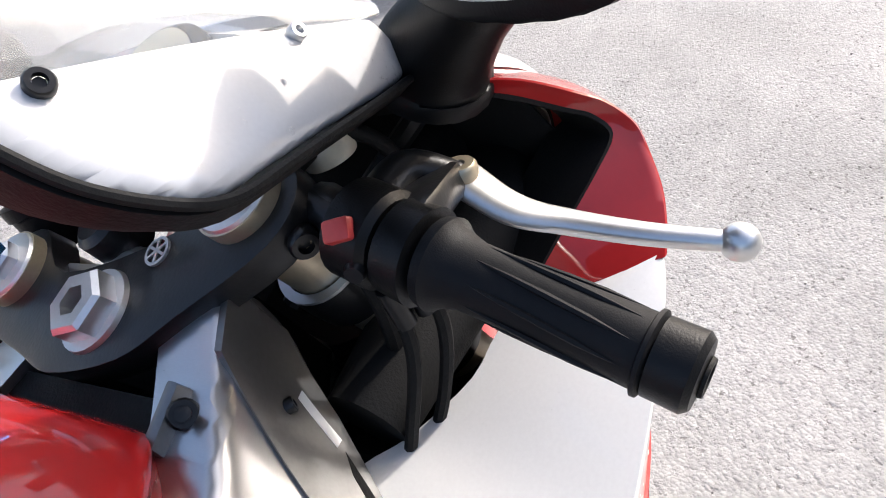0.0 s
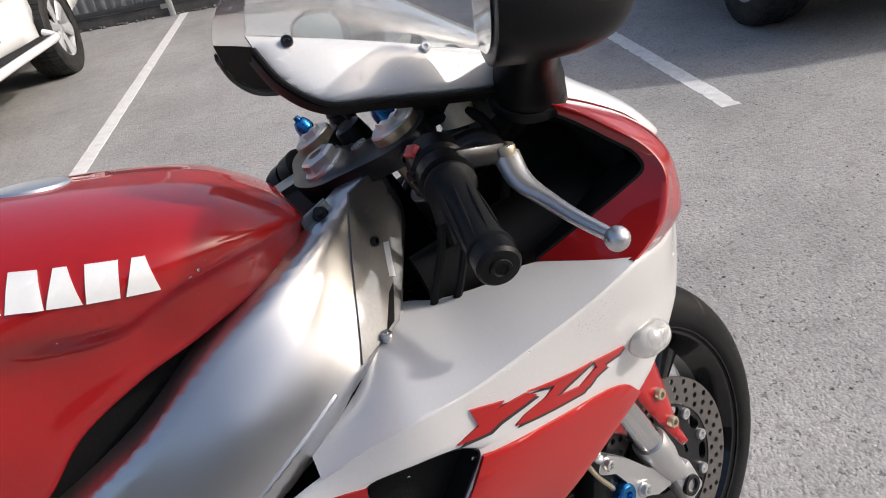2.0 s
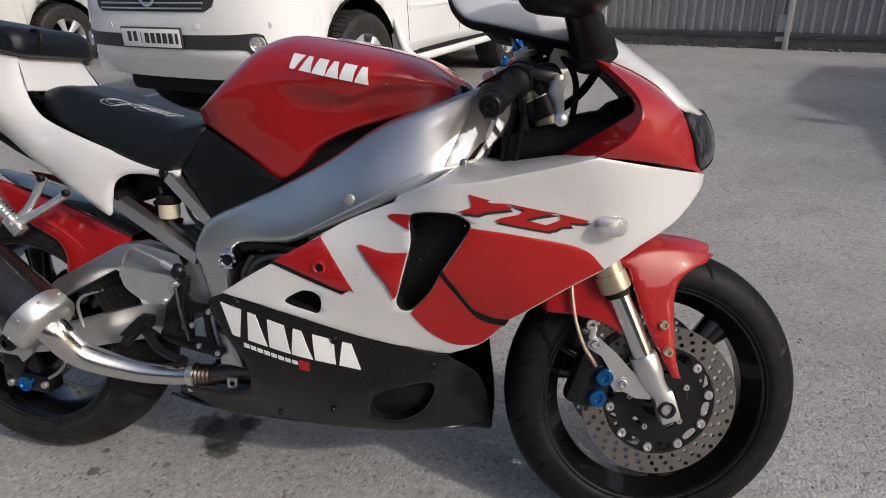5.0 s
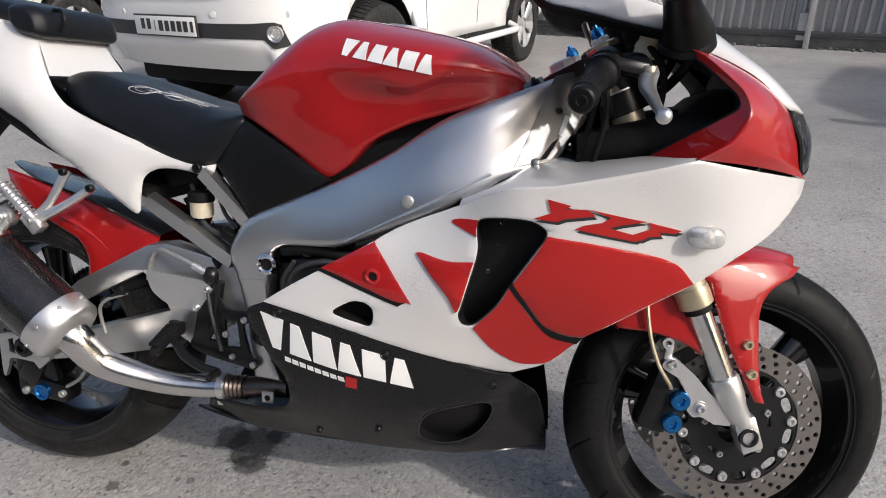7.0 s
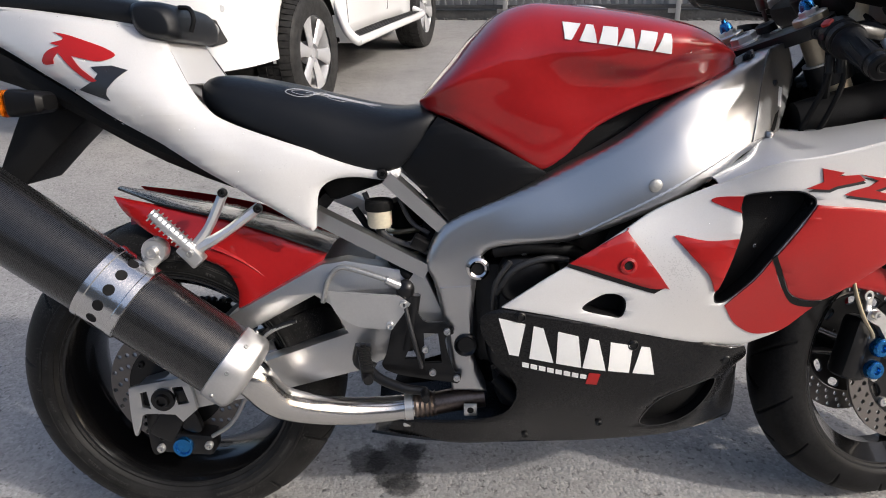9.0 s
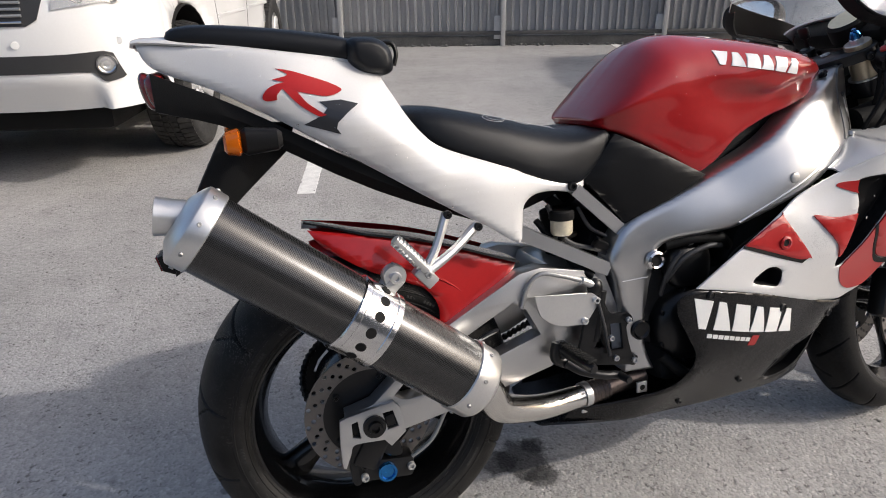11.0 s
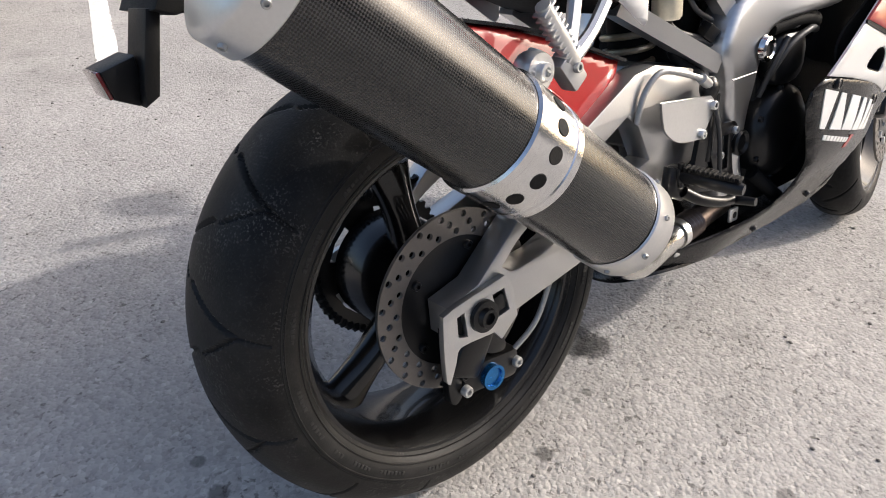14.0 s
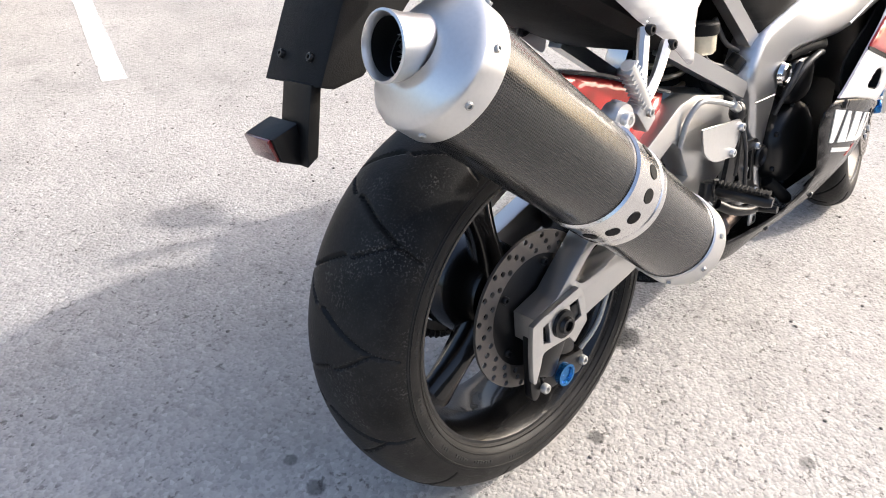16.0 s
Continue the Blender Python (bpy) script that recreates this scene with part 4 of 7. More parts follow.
# ---- swingarm, hugger, rear wheel ----
ARM = shape("-0.05,0.292! -0.05,0.335! 0.0,0.348! 0.134,0.465! 0.30,0.552! 0.345,0.558! 0.48,0.53! 0.52,0.43! 0.36,0.352! 0.18,0.309! 0.06,0.287! 0.0,0.280!")
GAP = shape("0.042,0.358! 0.078,0.390 0.152,0.428! 0.285,0.497! 0.312,0.478! 0.34,0.424! 0.11,0.350! 0.062,0.346")
SLOT_A = shape("-0.044,0.324! -0.032,0.327! -0.029,0.291! -0.044,0.297!")
SLOT_B = shape("0.014,0.333! 0.034,0.335! 0.042,0.302! 0.022,0.298!")
for s in BOTH:
    y0, y1 = sorted((s * 0.128, s * 0.088))
    arm = part("swingarm", plate(ARM, y0, y1, 0.008, [GAP]), ALUARM, moto, "brushed aluminium swingarm with open truss")
    part("axle_block", plate(shape("-0.050,0.338! 0.036,0.352! 0.048,0.335 0.055,0.288! 0.026,0.264! 0.014,0.279! -0.025,0.282! -0.044,0.280 -0.051,0.262! -0.062,0.237! -0.067,0.245 -0.067,0.290 -0.064,0.333!"), *sorted((s * 0.129, s * 0.138)), 0.0025, [SLOT_A, SLOT_B]), ALUARM, arm, "cast axle block with two slots")
    part("axle_recess", plate(shape("-0.050,0.330! 0.046,0.340! 0.050,0.292! 0.010,0.284! -0.048,0.286!"), *sorted((s * 0.1265, s * 0.1300)), 0.0005), MATT, arm)
    part("axle_nut", moved(turned([(0, 0.006), (0.007, 0.006), (0.008, 0.012), (0.012, 0.012), (0.014, 0.006), (0.021, 0.005), (0.022, -0.004)], 24), along((-0.003, s * 0.139, 0.311), (0, s, 0))), DARKMETAL, arm)
    part("adjuster_slot", block(0.020, 0.008, 0.024, pose(0.029, s * 0.131, 0.314, 0, -10, 0), 0.003), DARKMETAL, arm)
part("swingarm_bridge", block(0.09, 0.19, 0.13, pose(0.42, 0, 0.48, 0, 8, 0), 0.02), ALUARM, moto)
part("shock_absorber", tube([(0.47, 0, 0.42), (0.44, 0, 0.64)], 0.032, 16, 1), MATT, moto)
coil = [(0.468 - 0.0205 * q + 0.039 * math.cos(q * 44), 0.039 * math.sin(q * 44), 0.432 + 0.160 * q) for q in (k / 130 for k in range(131))]
part("shock_spring", tube(coil, 0.0055, 8, 1), GOLD, moto, "bronze coil spring")


def fender_rows(c, r, a0, a1, width, n, drop=0.03, tip=None):
    rows = []
    for k in range(n + 1):
        a = radians(a0 + (a1 - a0) * k / n)
        w = width * (tip(k / n) if tip else 1)
        rows.append([(c[0] + (r - drop * (abs(q) ** 2.4)) * math.cos(a), w * q, c[1] + (r - drop * (abs(q) ** 2.4)) * math.sin(a)) for q in (j / 8 - 1 for j in range(17))])
    return rows


hug = fender_rows((0.0, 0.311), 0.336, 102, 36, 0.104, 16, 0.045, lambda t: 0.34 + 0.66 * min(1, t * 2.2))
HUG = shape("-0.075,0.672! 0.02,0.654 0.12,0.631 0.21,0.603 0.308,0.566! 0.29,0.542 0.22,0.500 0.162,0.463 0.143,0.466! 0.145,0.505 0.128,0.538 0.10,0.556 0.02,0.592 -0.05,0.640")
hug_sheet = Sheet([(-0.06, 0.67, 0.062), (0.12, 0.635, 0.085), (0.30, 0.56, 0.098), (0.15, 0.47, 0.112), (0.10, 0.556, 0.104), (-0.03, 0.63, 0.08)])
hugger = part("rear_hugger", merged(shell(hug, 0.004), *[skin(HUG, side(hug_sheet, s), 0.005, step=0.02, roll=0.008) for s in BOTH]), RED, moto, "glossy red rear hugger", 50)
strip = [[(x, -y, z) for y, z in ((w, zz), (w * 0.5, zz + 0.001), (0, zz - 0.003), (-w * 0.5, zz - 0.010), (-w, zz - 0.020))] for x, w, zz in ((-0.078, 0.030, 0.683), (-0.03, 0.058, 0.673), (0.03, 0.080, 0.657), (0.15, 0.094, 0.629), (0.312, 0.104, 0.570))]
part("hugger_strip", shell(smooth_rows(strip, 4), 0.004), BLACKGLOSS, hugger, "black edge of the hugger")


def tyre(radius, width, rim, groove, seg=1240, rings=52):
    """A tyre about y, with a round crown, sidewalls, and cut tread grooves."""
    rows, half = [], width / 2
    deep = 0.78 * (radius - rim)
    prof = []
    for j in range(rings + 1):
        b = (2 * j / rings - 1) * math.pi / 2
        prof.append((half * math.copysign(abs(math.sin(b)) ** 0.92, b), radius - deep * (1 - math.cos(b) ** 0.85 if math.cos(b) > 1e-6 else 1), 2 * j / rings - 1))
    low = radius - deep
    wall = [(half * 0.985, low - 0.25 * (low - rim), 9), (half * 0.94, low - 0.6 * (low - rim), 9), (half * 0.90, rim + 0.004, 9), (half * 0.84, rim - 0.004, 9)]
    prof = [(-y, r, q) for y, r, q in wall[::-1]] + prof + wall
    for k in range(seg):
        a = math.tau * k / seg
        row = []
        for y, r, q in prof:
            cut = groove(a, 1.15 * q) if abs(q) < 0.82 else 0
            row.append(((r - cut) * math.cos(a), y, (r - cut) * math.sin(a)))
        rows.append(row)
    rows.append(rows[0])
    bm = loft(rows, caps=False)
    bmesh.ops.remove_doubles(bm, verts=bm.verts, dist=1e-6)
    return bm


def rounded_cut(u, line, half, deep):
    """A groove with sloping flanks."""
    d = abs((u - line + 0.5) % 1.0 - 0.5)
    return deep * min(1.0, max(0.0, 1.6 * (1 - d / half)))


def groove_rear(a, q):
    cut = 0
    for s, off in ((1, 0.0), (-1, 0.5)):
        u = (a / math.tau * 13 + off) % 1.0
        t = s * q
        if -0.06 < t < 0.94:
            cut = max(cut, rounded_cut(u, 0.30 + 0.52 * t - 0.22 * t * t, 0.026 - 0.008 * abs(t), 0.005))
        if 0.15 < t < 0.6:
            cut = max(cut, rounded_cut(u, 0.86 - 0.55 * t, 0.020, 0.0045))
    return cut


def groove_front(a, q):
    cut = 0
    for s, off in ((1, 0.0), (-1, 0.5)):
        u = (a / math.tau * 15 + off) % 1.0
        t = s * q
        if -0.1 < t < 0.92:
            cut = max(cut, rounded_cut(u, 0.75 - 0.5 * t + 0.1 * t * t, 0.034, 0.0045))
    return cut


def wheel_parts(r, width, spokes, phase):
    """A cast wheel about y: barrel with lips, hub, broad spokes."""
    w = width / 2
    prof = [(r + 0.006, -w), (r + 0.010, -w + 0.004), (r + 0.004, -w + 0.010), (r - 0.012, -w + 0.018), (r - 0.022, -w * 0.35), (r - 0.022, w * 0.35), (r - 0.012, w - 0.018), (r + 0.004, w - 0.010),
            (r + 0.010, w - 0.004), (r + 0.006, w), (r - 0.004, w - 0.002), (r - 0.018, w - 0.022), (r - 0.030, w * 0.3), (r - 0.030, -w * 0.3), (r - 0.018, -w + 0.022), (r - 0.004, -w + 0.002), (r + 0.006, -w)]
    barrel = moved(turned(prof, 96), pose(0, 0, 0, 90, 0, 0))
    hub = moved(turned([(0.018, -w * 0.9), (0.04, -w * 0.9), (0.046, -w * 0.6), (0.04, 0), (0.046, w * 0.6), (0.04, w * 0.9), (0.018, w * 0.9)], 36), pose(0, 0, 0, 90, 0, 0))
    bms = []
    for k in range(spokes):
        rows = []
        for i in range(7):
            t = i / 6
            rr = 0.036 + (r - 0.028 - 0.036) * t
            hw, hd = 0.030 - 0.010 * math.sin(math.pi * t) + 0.004 * t, 0.020 + 0.012 * (1 - t)
            rows.append([(rr, hd * math.sin(b), hw * math.cos(b)) for b in arc(14)])
        bms.append(moved(loft(rows, closed=True), pose(0, 0, 0, 0, phase + k * 360 / spokes, 0)))
    return barrel, hub, bms


def brake_disc(r0, r1, th, holes, rows_):
    """A drilled disc about y."""
    outer = [(r1 * math.cos(a), r1 * math.sin(a)) for a in arc(72)]
    inner = [(r0 * math.cos(a), r0 * math.sin(a)) for a in arc(48)]
    cuts = []
    for k in range(holes):
        for j in range(rows_):
            a = math.tau * (k + 0.33 * j) / holes
            rr = r0 + (r1 - r0) * (0.2 + 0.62 * j / max(1, rows_ - 1))
            cuts.append([(rr * math.cos(a) + 0.0046 * math.cos(b), rr * math.sin(a) + 0.0046 * math.sin(b)) for b in arc(10)])
    return plate(outer, -th / 2, th / 2, 0, [inner, *cuts])


barrel, hub, spokes = wheel_parts(0.216, 0.165, 3, 20)
CHALK = surface("raised rubber lettering", (0.030, 0.030, 0.029), 0.6, 0.0, 0.0, 0.25, 30.0, 300.0, spec=0.2)
AT_REAR = Matrix.Translation((0, 0, 0.311))
rear = part("rear_wheel", moved(barrel, AT_REAR), RIM, moto, "black three-spoke rear wheel")
part("hub", moved(hub, AT_REAR), RIM, rear)
for b in spokes:
    part("spoke", moved(b, AT_REAR), RIM, rear)
part("tyre", moved(tyre(0.311, 0.19, 0.218, groove_rear), Matrix.Translation((0, 0, 0.311))), TREAD, rear, "wide worn rear tyre", 30)
part("cush_drum", moved(turned([(0.02, -0.02), (0.06, -0.015), (0.078, 0.01), (0.084, 0.05), (0.084, 0.088), (0.02, 0.092)], 40), pose(0, 0, 0.311, -90, 0, 0)), RIM, rear, "black sprocket carrier drum")


def ring_at(x, z, y, r, thick, seg=96):
    return tube([(x + r * math.cos(a), y, z + r * math.sin(a)) for a in (math.tau * k / seg for k in range(seg + 1))], thick, 6, 1, False)


for s in BOTH:
    part("rim_lip", ring_at(0, 0.311, s * 0.0825, 0.2225, 0.0032), RIM, rear, "glossy rim lip")
    part("sidewall_ridge", merged(ring_at(0, 0.311, s * 0.0917, 0.2285, 0.0014), ring_at(0, 0.311, s * 0.0958, 0.2480, 0.0010)), SIDEWALL, rear)
    wall = part("sidewall", moved(turned([(0.222, 0.0862), (0.2258, 0.0901), (0.2334, 0.0944), (0.2385, 0.0958), (0.245, 0.0958), (0.2515, 0.0952), (0.2525, 0.0938)], 120), pose(0, 0, 0.311, -90 * s, 0, 0)), SIDEWALL, rear, "dusty tyre sidewall")
    spread = random.Random(7)
    turn_at, bars = 0.3, []
    while turn_at < 6.2:
        for k in range(spread.randint(3, 9)):
            bars.append(block(0.0042, 0.0016, spread.choice((0.0052, 0.0052, 0.0034)), pose(0, 0, 0.311, 0, -math.degrees(turn_at), 0) @ pose(0.2385, s * 0.0957, 0, 0, 90, 0), 0.0002))
            turn_at += 0.027
        turn_at += spread.uniform(0.05, 0.25)
    tagged(part("sidewall_marking", merged(*bars), CHALK, wall, "raised marking round the sidewall"), kind="stuff")
disc = part("brake_disc", moved(brake_disc(0.089, 0.1235, 0.005, 21, 3), pose(0, -0.082, 0.311)), STEEL, rear, "drilled steel brake disc")
carry = [moved(turned([(0.03, -0.004), (0.084, -0.003), (0.090, 0.0), (0.090, 0.003), (0.03, 0.004)], 40), pose(0, -0.080, 0.311, 90, 0, 0))]
part("disc_carrier", merged(*carry), DARKMETAL, disc)
for k in range(5):
    a = k * math.tau / 5
    bolt(disc, (0.076 * math.cos(a), -0.084, 0.311 + 0.076 * math.sin(a)), (0, -1, 0), 0.006, DARKMETAL)
teeth = []
for k in range(43 * 4):
    a = math.tau * k / (43 * 4)
    rr = 0.108 + (0.006 if k % 4 in (1, 2) else 0)
    teeth.append((rr * math.cos(a), rr * math.sin(a)))
slots = [[((0.075 + 0.012 * sx) * math.cos(m + 0.32 * u), (0.075 + 0.012 * sx) * math.sin(m + 0.32 * u)) for sx, u in ((-1, -1), (-1, 0), (-1, 1), (1, 1), (1, 0), (1, -1))] for m in (k * math.tau / 5 for k in range(5))]
part("sprocket", moved(plate(teeth, -0.003, 0.003, 0, slots), pose(0, 0.10, 0.311)), DARKMETAL, rear)
loop = [(0.108 * math.cos(a), 0.10, 0.311 + 0.108 * math.sin(a)) for a in (radians(75 + 10 * k) for k in range(22))]
run = [Vector(p) for p in loop + [(0.46, 0.10, 0.375), (0.50, 0.10, 0.40), (0.49, 0.10, 0.43)] + loop[:1]]
links = [a.lerp(b, k / n) for a, b in zip(run, run[1:]) for n in (max(1, round((b - a).length / 0.0065)),) for k in range(n)]
part("drive_chain", tube(links, [0.0088 if k % 2 else 0.0052 for k in range(len(links))], 6, 1), DARKMETAL, moto, "dark roller chain")
caliper = part("rear_caliper", merged(block(0.10, 0.05, 0.045, pose(0.02, -0.098, 0.207, 0, 6, 0), 0.01), block(0.05, 0.03, 0.07, pose(-0.01, -0.11, 0.25, 0, 30, 0), 0.008)), DARKMETAL, moto, "black rear brake caliper")
part("caliper_bracket", plate(shape("-0.05,0.30! 0.03,0.30! 0.05,0.235 0.02,0.235 0.0,0.262 -0.028,0.252 -0.03,0.195 -0.05,0.195"), -0.118, -0.104, 0.003), DARKMETAL, caliper)
part("caliper_cap", moved(turned([(0, 0.004), (0.012, 0.004), (0.014, 0.008), (0.018, 0.008), (0.018, -0.008)], 24), along((0.015, -0.124, 0.206), (0, -1, 0))), BLUE, caliper, "blue anodised caliper cap")
for x, z in ((0.062, 0.206), (-0.028, 0.203)):
    bolt(caliper, (x, -0.124, z), (0, -1, 0), 0.0078, ALUDULL)
bolt(caliper, (-0.026, -0.118, 0.222), (0, -1, 0), 0.006, DARKMETAL)
part("brake_hose", tube([(0.06, -0.115, 0.215), (0.11, -0.118, 0.25), (0.16, -0.115, 0.325), (0.24, -0.11, 0.36)], 0.004, 8), ALUDULL, caliper)

# ---- exhaust ----
CAN_A, CAN_B = Vector((0.164, -0.211, 0.402)), Vector((-0.243, -0.205, 0.722))
CAN_LONG = (CAN_B - CAN_A).length
CAN_POSE = along(CAN_A, CAN_B - CAN_A)
CAN_R = 0.0625


def can_sleeve():
    bm = bmesh.new()
    n, k = 64, 40
    uv = bm.loops.layers.uv.new("weave")
    vs = [[bm.verts.new((CAN_R * math.cos(math.tau * i / n), CAN_R * math.sin(math.tau * i / n), 0.02 + (CAN_LONG - 0.03) * j / k)) for i in range(n)] for j in range(k + 1)]
    for j in range(k):
        for i in range(n):
            f = bm.faces.new([vs[j][i], vs[j][(i + 1) % n], vs[j + 1][(i + 1) % n], vs[j + 1][i]])
            for l, (a, b) in zip(f.loops, ((i, j), (i + 1, j), (i + 1, j + 1), (i, j + 1))):
                across, down = a / n * 150.0, b / k * 190.0
                l[uv].uv = (across + down, across - down)
    return moved(bm, CAN_POSE)


can = part("silencer", can_sleeve(), CARBON, moto, "carbon fibre silencer can with polished caps")
part("front_cap", moved(turned([(0.024, -0.030), (0.05, -0.026), (0.061, -0.020), (0.0655, -0.013), (0.0655, 0.024), (0.0632, 0.026)], 64), CAN_POSE), ALUSAT, can, "satin metal front cap")
part("rear_cap", moved(turned([(0.0632, -0.0115), (0.0655, -0.010), (0.0655, 0.0165), (0.0645, 0.019), (0.058, 0.024), (0.040, 0.034), (0.033, 0.036), (0.026, 0.036)], 64), CAN_POSE @ Matrix.Translation((0, 0, CAN_LONG))), ALUSAT, can, "satin conical end cap")
out_dir = Vector((-0.92, 0.0, 0.18)).normalized()
tip0 = CAN_B + (CAN_B - CAN_A).normalized() * 0.018 + Vector((0.004, 0.004, 0.008))
part("outlet", moved(turned([(0.027, 0.0), (0.0275, 0.030), (0.029, 0.042), (0.0297, 0.048), (0.0275, 0.049), (0.0245, 0.043), (0.0235, 0.0)], 40), along(tip0, out_dir)), ALUSAT, can, "brushed outlet pipe")
part("outlet_bore", moved(turned([(0, 0.008), (0.0238, 0.008), (0.0238, 0.042)], 32), along(tip0, out_dir)), MATT, can)
for q in (0.008, CAN_LONG + 0.0067):
    for k in range(8):
        a = math.tau * k / 8 + 0.3
        p = CAN_POSE @ Vector((0.0655 * math.cos(a), 0.0655 * math.sin(a), q))
        bolt(can, p, p - CAN_POSE @ Vector((0, 0, q)), 0.0036, ALUDULL, name="rivet")
band = part("clamp_band", moved(turned([(0.063, -0.0375), (0.0662, -0.0355), (0.0662, -0.026), (0.065, -0.0245), (0.065, 0.0245), (0.0662, 0.026), (0.0662, 0.0355), (0.063, 0.0375)], 64), CAN_POSE @ Matrix.Translation((0, 0, CAN_LONG * 0.4365))), BAND, can, "polished clamp band with dark round holes")
for k in range(14):
    a = math.tau * k / 14
    p = CAN_POSE @ Vector((0.0652 * math.cos(a), 0.0652 * math.sin(a), CAN_LONG * 0.4365))
    part("band_hole", moved(turned([(0, 0.0004), (0.0085, 0.0004), (0.0092, -0.001)], 20), along(p, p - CAN_POSE @ Vector((0, 0, CAN_LONG * 0.4365)))), MATT, band)
part("hanger", merged(block(0.05, 0.016, 0.024, pose(0.035, -0.192, 0.583, 0, -40, 0), 0.004), tube([(0.02, -0.185, 0.575), (0.055, -0.185, 0.62)], 0.011, 12, 1)), ALUDULL, can)
part("hanger_bush", moved(turned([(0.007, -0.012), (0.019, -0.012), (0.021, -0.006), (0.021, 0.006), (0.019, 0.012), (0.007, 0.012)], 28), along((0.047, -0.186, 0.603), (0, 1, 0))), ALUSAT, can)
bolt(can, (0.047, -0.199, 0.603), (0, -1, 0), 0.010, ALUSAT)
CAN_AXIS = (CAN_A - CAN_B).normalized()
part("exhaust_pipe", tube([CAN_A - CAN_AXIS * 0.02, CAN_A + CAN_AXIS * 0.03, (0.226, -0.185, 0.322), (0.315, -0.145, 0.281), (0.40, -0.120, 0.268), (0.45, -0.116, 0.271)], [0.032, 0.032, 0.0285, 0.0255, 0.0235, 0.022], 32, 8), PIPESTEEL, moto, "polished steel link pipe")
HEATED = surface("heat-tinted steel", (0.16, 0.13, 0.115), 0.35, 0.9, 0.0, 0.3, 40.0, 200.0)
part("pipe_bellows", tube([(0.45 + 0.0045 * k, -0.116 + 0.0002 * k, 0.271 + 0.0003 * k) for k in range(10)], [0.0245 if k % 2 else 0.0215 for k in range(10)], 24, 2), HEATED, moto, "dark ribbed pipe joint")
part("pipe_joint", tube([(0.485, -0.115, 0.273), (0.52, -0.113, 0.278), (0.58, -0.11, 0.284)], 0.021, 20), HEATED, moto)
part("pipe_clamp", merged(moved(turned([(0.0235, -0.007), (0.0255, -0.007), (0.0255, 0.007), (0.0235, 0.007)], 28), along((0.440, -0.1165, 0.2705), (1, 0.06, 0.04))), block(0.016, 0.014, 0.020, pose(0.436, -0.119, 0.242), 0.003)), ALUSAT, moto, "steel pipe clamp")
part("belly_bracket", block(0.024, 0.006, 0.024, pose(0.553, -0.150, 0.278), 0.002), ALUSAT, moto)
part("belly_bracket_hole", moved(turned([(0, 0), (0.006, 0)], 14), along((0.553, -0.1535, 0.278), (0, -1, 0))), MATT, moto)

# ---- passenger peg hanger, rearset, heel guard, fluid cup ----
for s in BOTH[:1]:
    legs = merged(tube([(0.157, s * 0.15, 0.69), (0.130, s * 0.165, 0.634), (0.104, s * 0.178, 0.600)], [0.0085, 0.0080, 0.010], 8), tube([(0.212, s * 0.15, 0.662), (0.158, s * 0.168, 0.625), (0.106, s * 0.178, 0.598)], [0.0085, 0.0080, 0.010], 8),
                  block(0.026, 0.024, 0.042, pose(0.103, s * 0.182, 0.594, 0, -40, 0), 0.004))
    hang = part("peg_hanger", legs, ALUSAT, moto, "cast silver passenger peg hanger")
    peg_ = part("passenger_peg", tube([(0.106, s * 0.188, 0.603), (0.080, s * 0.192, 0.634), (0.052, s * 0.196, 0.667)], [0.0095, 0.010, 0.0085], 10, 3), ALUSAT, hang)
    for k in range(9):
        part("rib", block(0.022, 0.017, 0.0026, Matrix.Translation(Vector((0.098, s * 0.189, 0.6125)).lerp(Vector((0.055, s * 0.1955, 0.663)), k / 8)) @ pose(0, 0, 0, 0, -41, 0), 0.0006), ALUSAT, peg_)
    for x, z in ((0.157, 0.689), (0.212, 0.661)):
        bolt(hang, (x, s * 0.158, z), (0, s, 0), 0.0075, DARKMETAL)
    bolt(hang, (0.105, s * 0.195, 0.598), (0, s, 0), 0.006, ALUDULL)
guard = part("heel_guard", plate(shape("0.316,0.514! 0.437,0.502! 0.455,0.487! 0.421,0.441! 0.365,0.448 0.332,0.468 0.322,0.486"), -0.160, -0.156, 0.0012), ALUSAT, moto, "light aluminium heel guard")
bolt(guard, (0.443, -0.161, 0.487), (0, -1, 0), 0.007, ALUSAT)
bolt(guard, (0.418, -0.161, 0.449), (0, -1, 0), 0.007, ALUSAT)
REARSET = shape("0.43,0.49! 0.455,0.50 0.475,0.455 0.515,0.448 0.527,0.43 0.512,0.418 0.525,0.36 0.538,0.352 0.532,0.335 0.515,0.338 0.46,0.348 0.415,0.36 0.40,0.375 0.41,0.40")
rearset = part("rearset_plate", plate(REARSET, -0.158, -0.150, 0.002, [[(0.44, 0.385), (0.452, 0.41), (0.463, 0.385)], [(0.475, 0.375), (0.475, 0.432), (0.50, 0.43), (0.505, 0.375)]]), DARKMETAL, moto, "black rearset plate")
for x, z in ((0.516, 0.434), (0.477, 0.402), (0.488, 0.358), (0.53, 0.346)):
    bolt(rearset, (x, -0.159, z), (0, -1, 0), 0.0062, ALUSAT)
P0, P1 = Vector((0.369, -0.162, 0.399)), Vector((0.387, -0.250, 0.390))
peg = part("foot_peg", tube([P0, P0.lerp(P1, 0.08), P0.lerp(P1, 0.9), P1], [0.008, 0.0105, 0.0105, 0.008], 14, 1), DARKMETAL, moto, "black ridged foot peg")
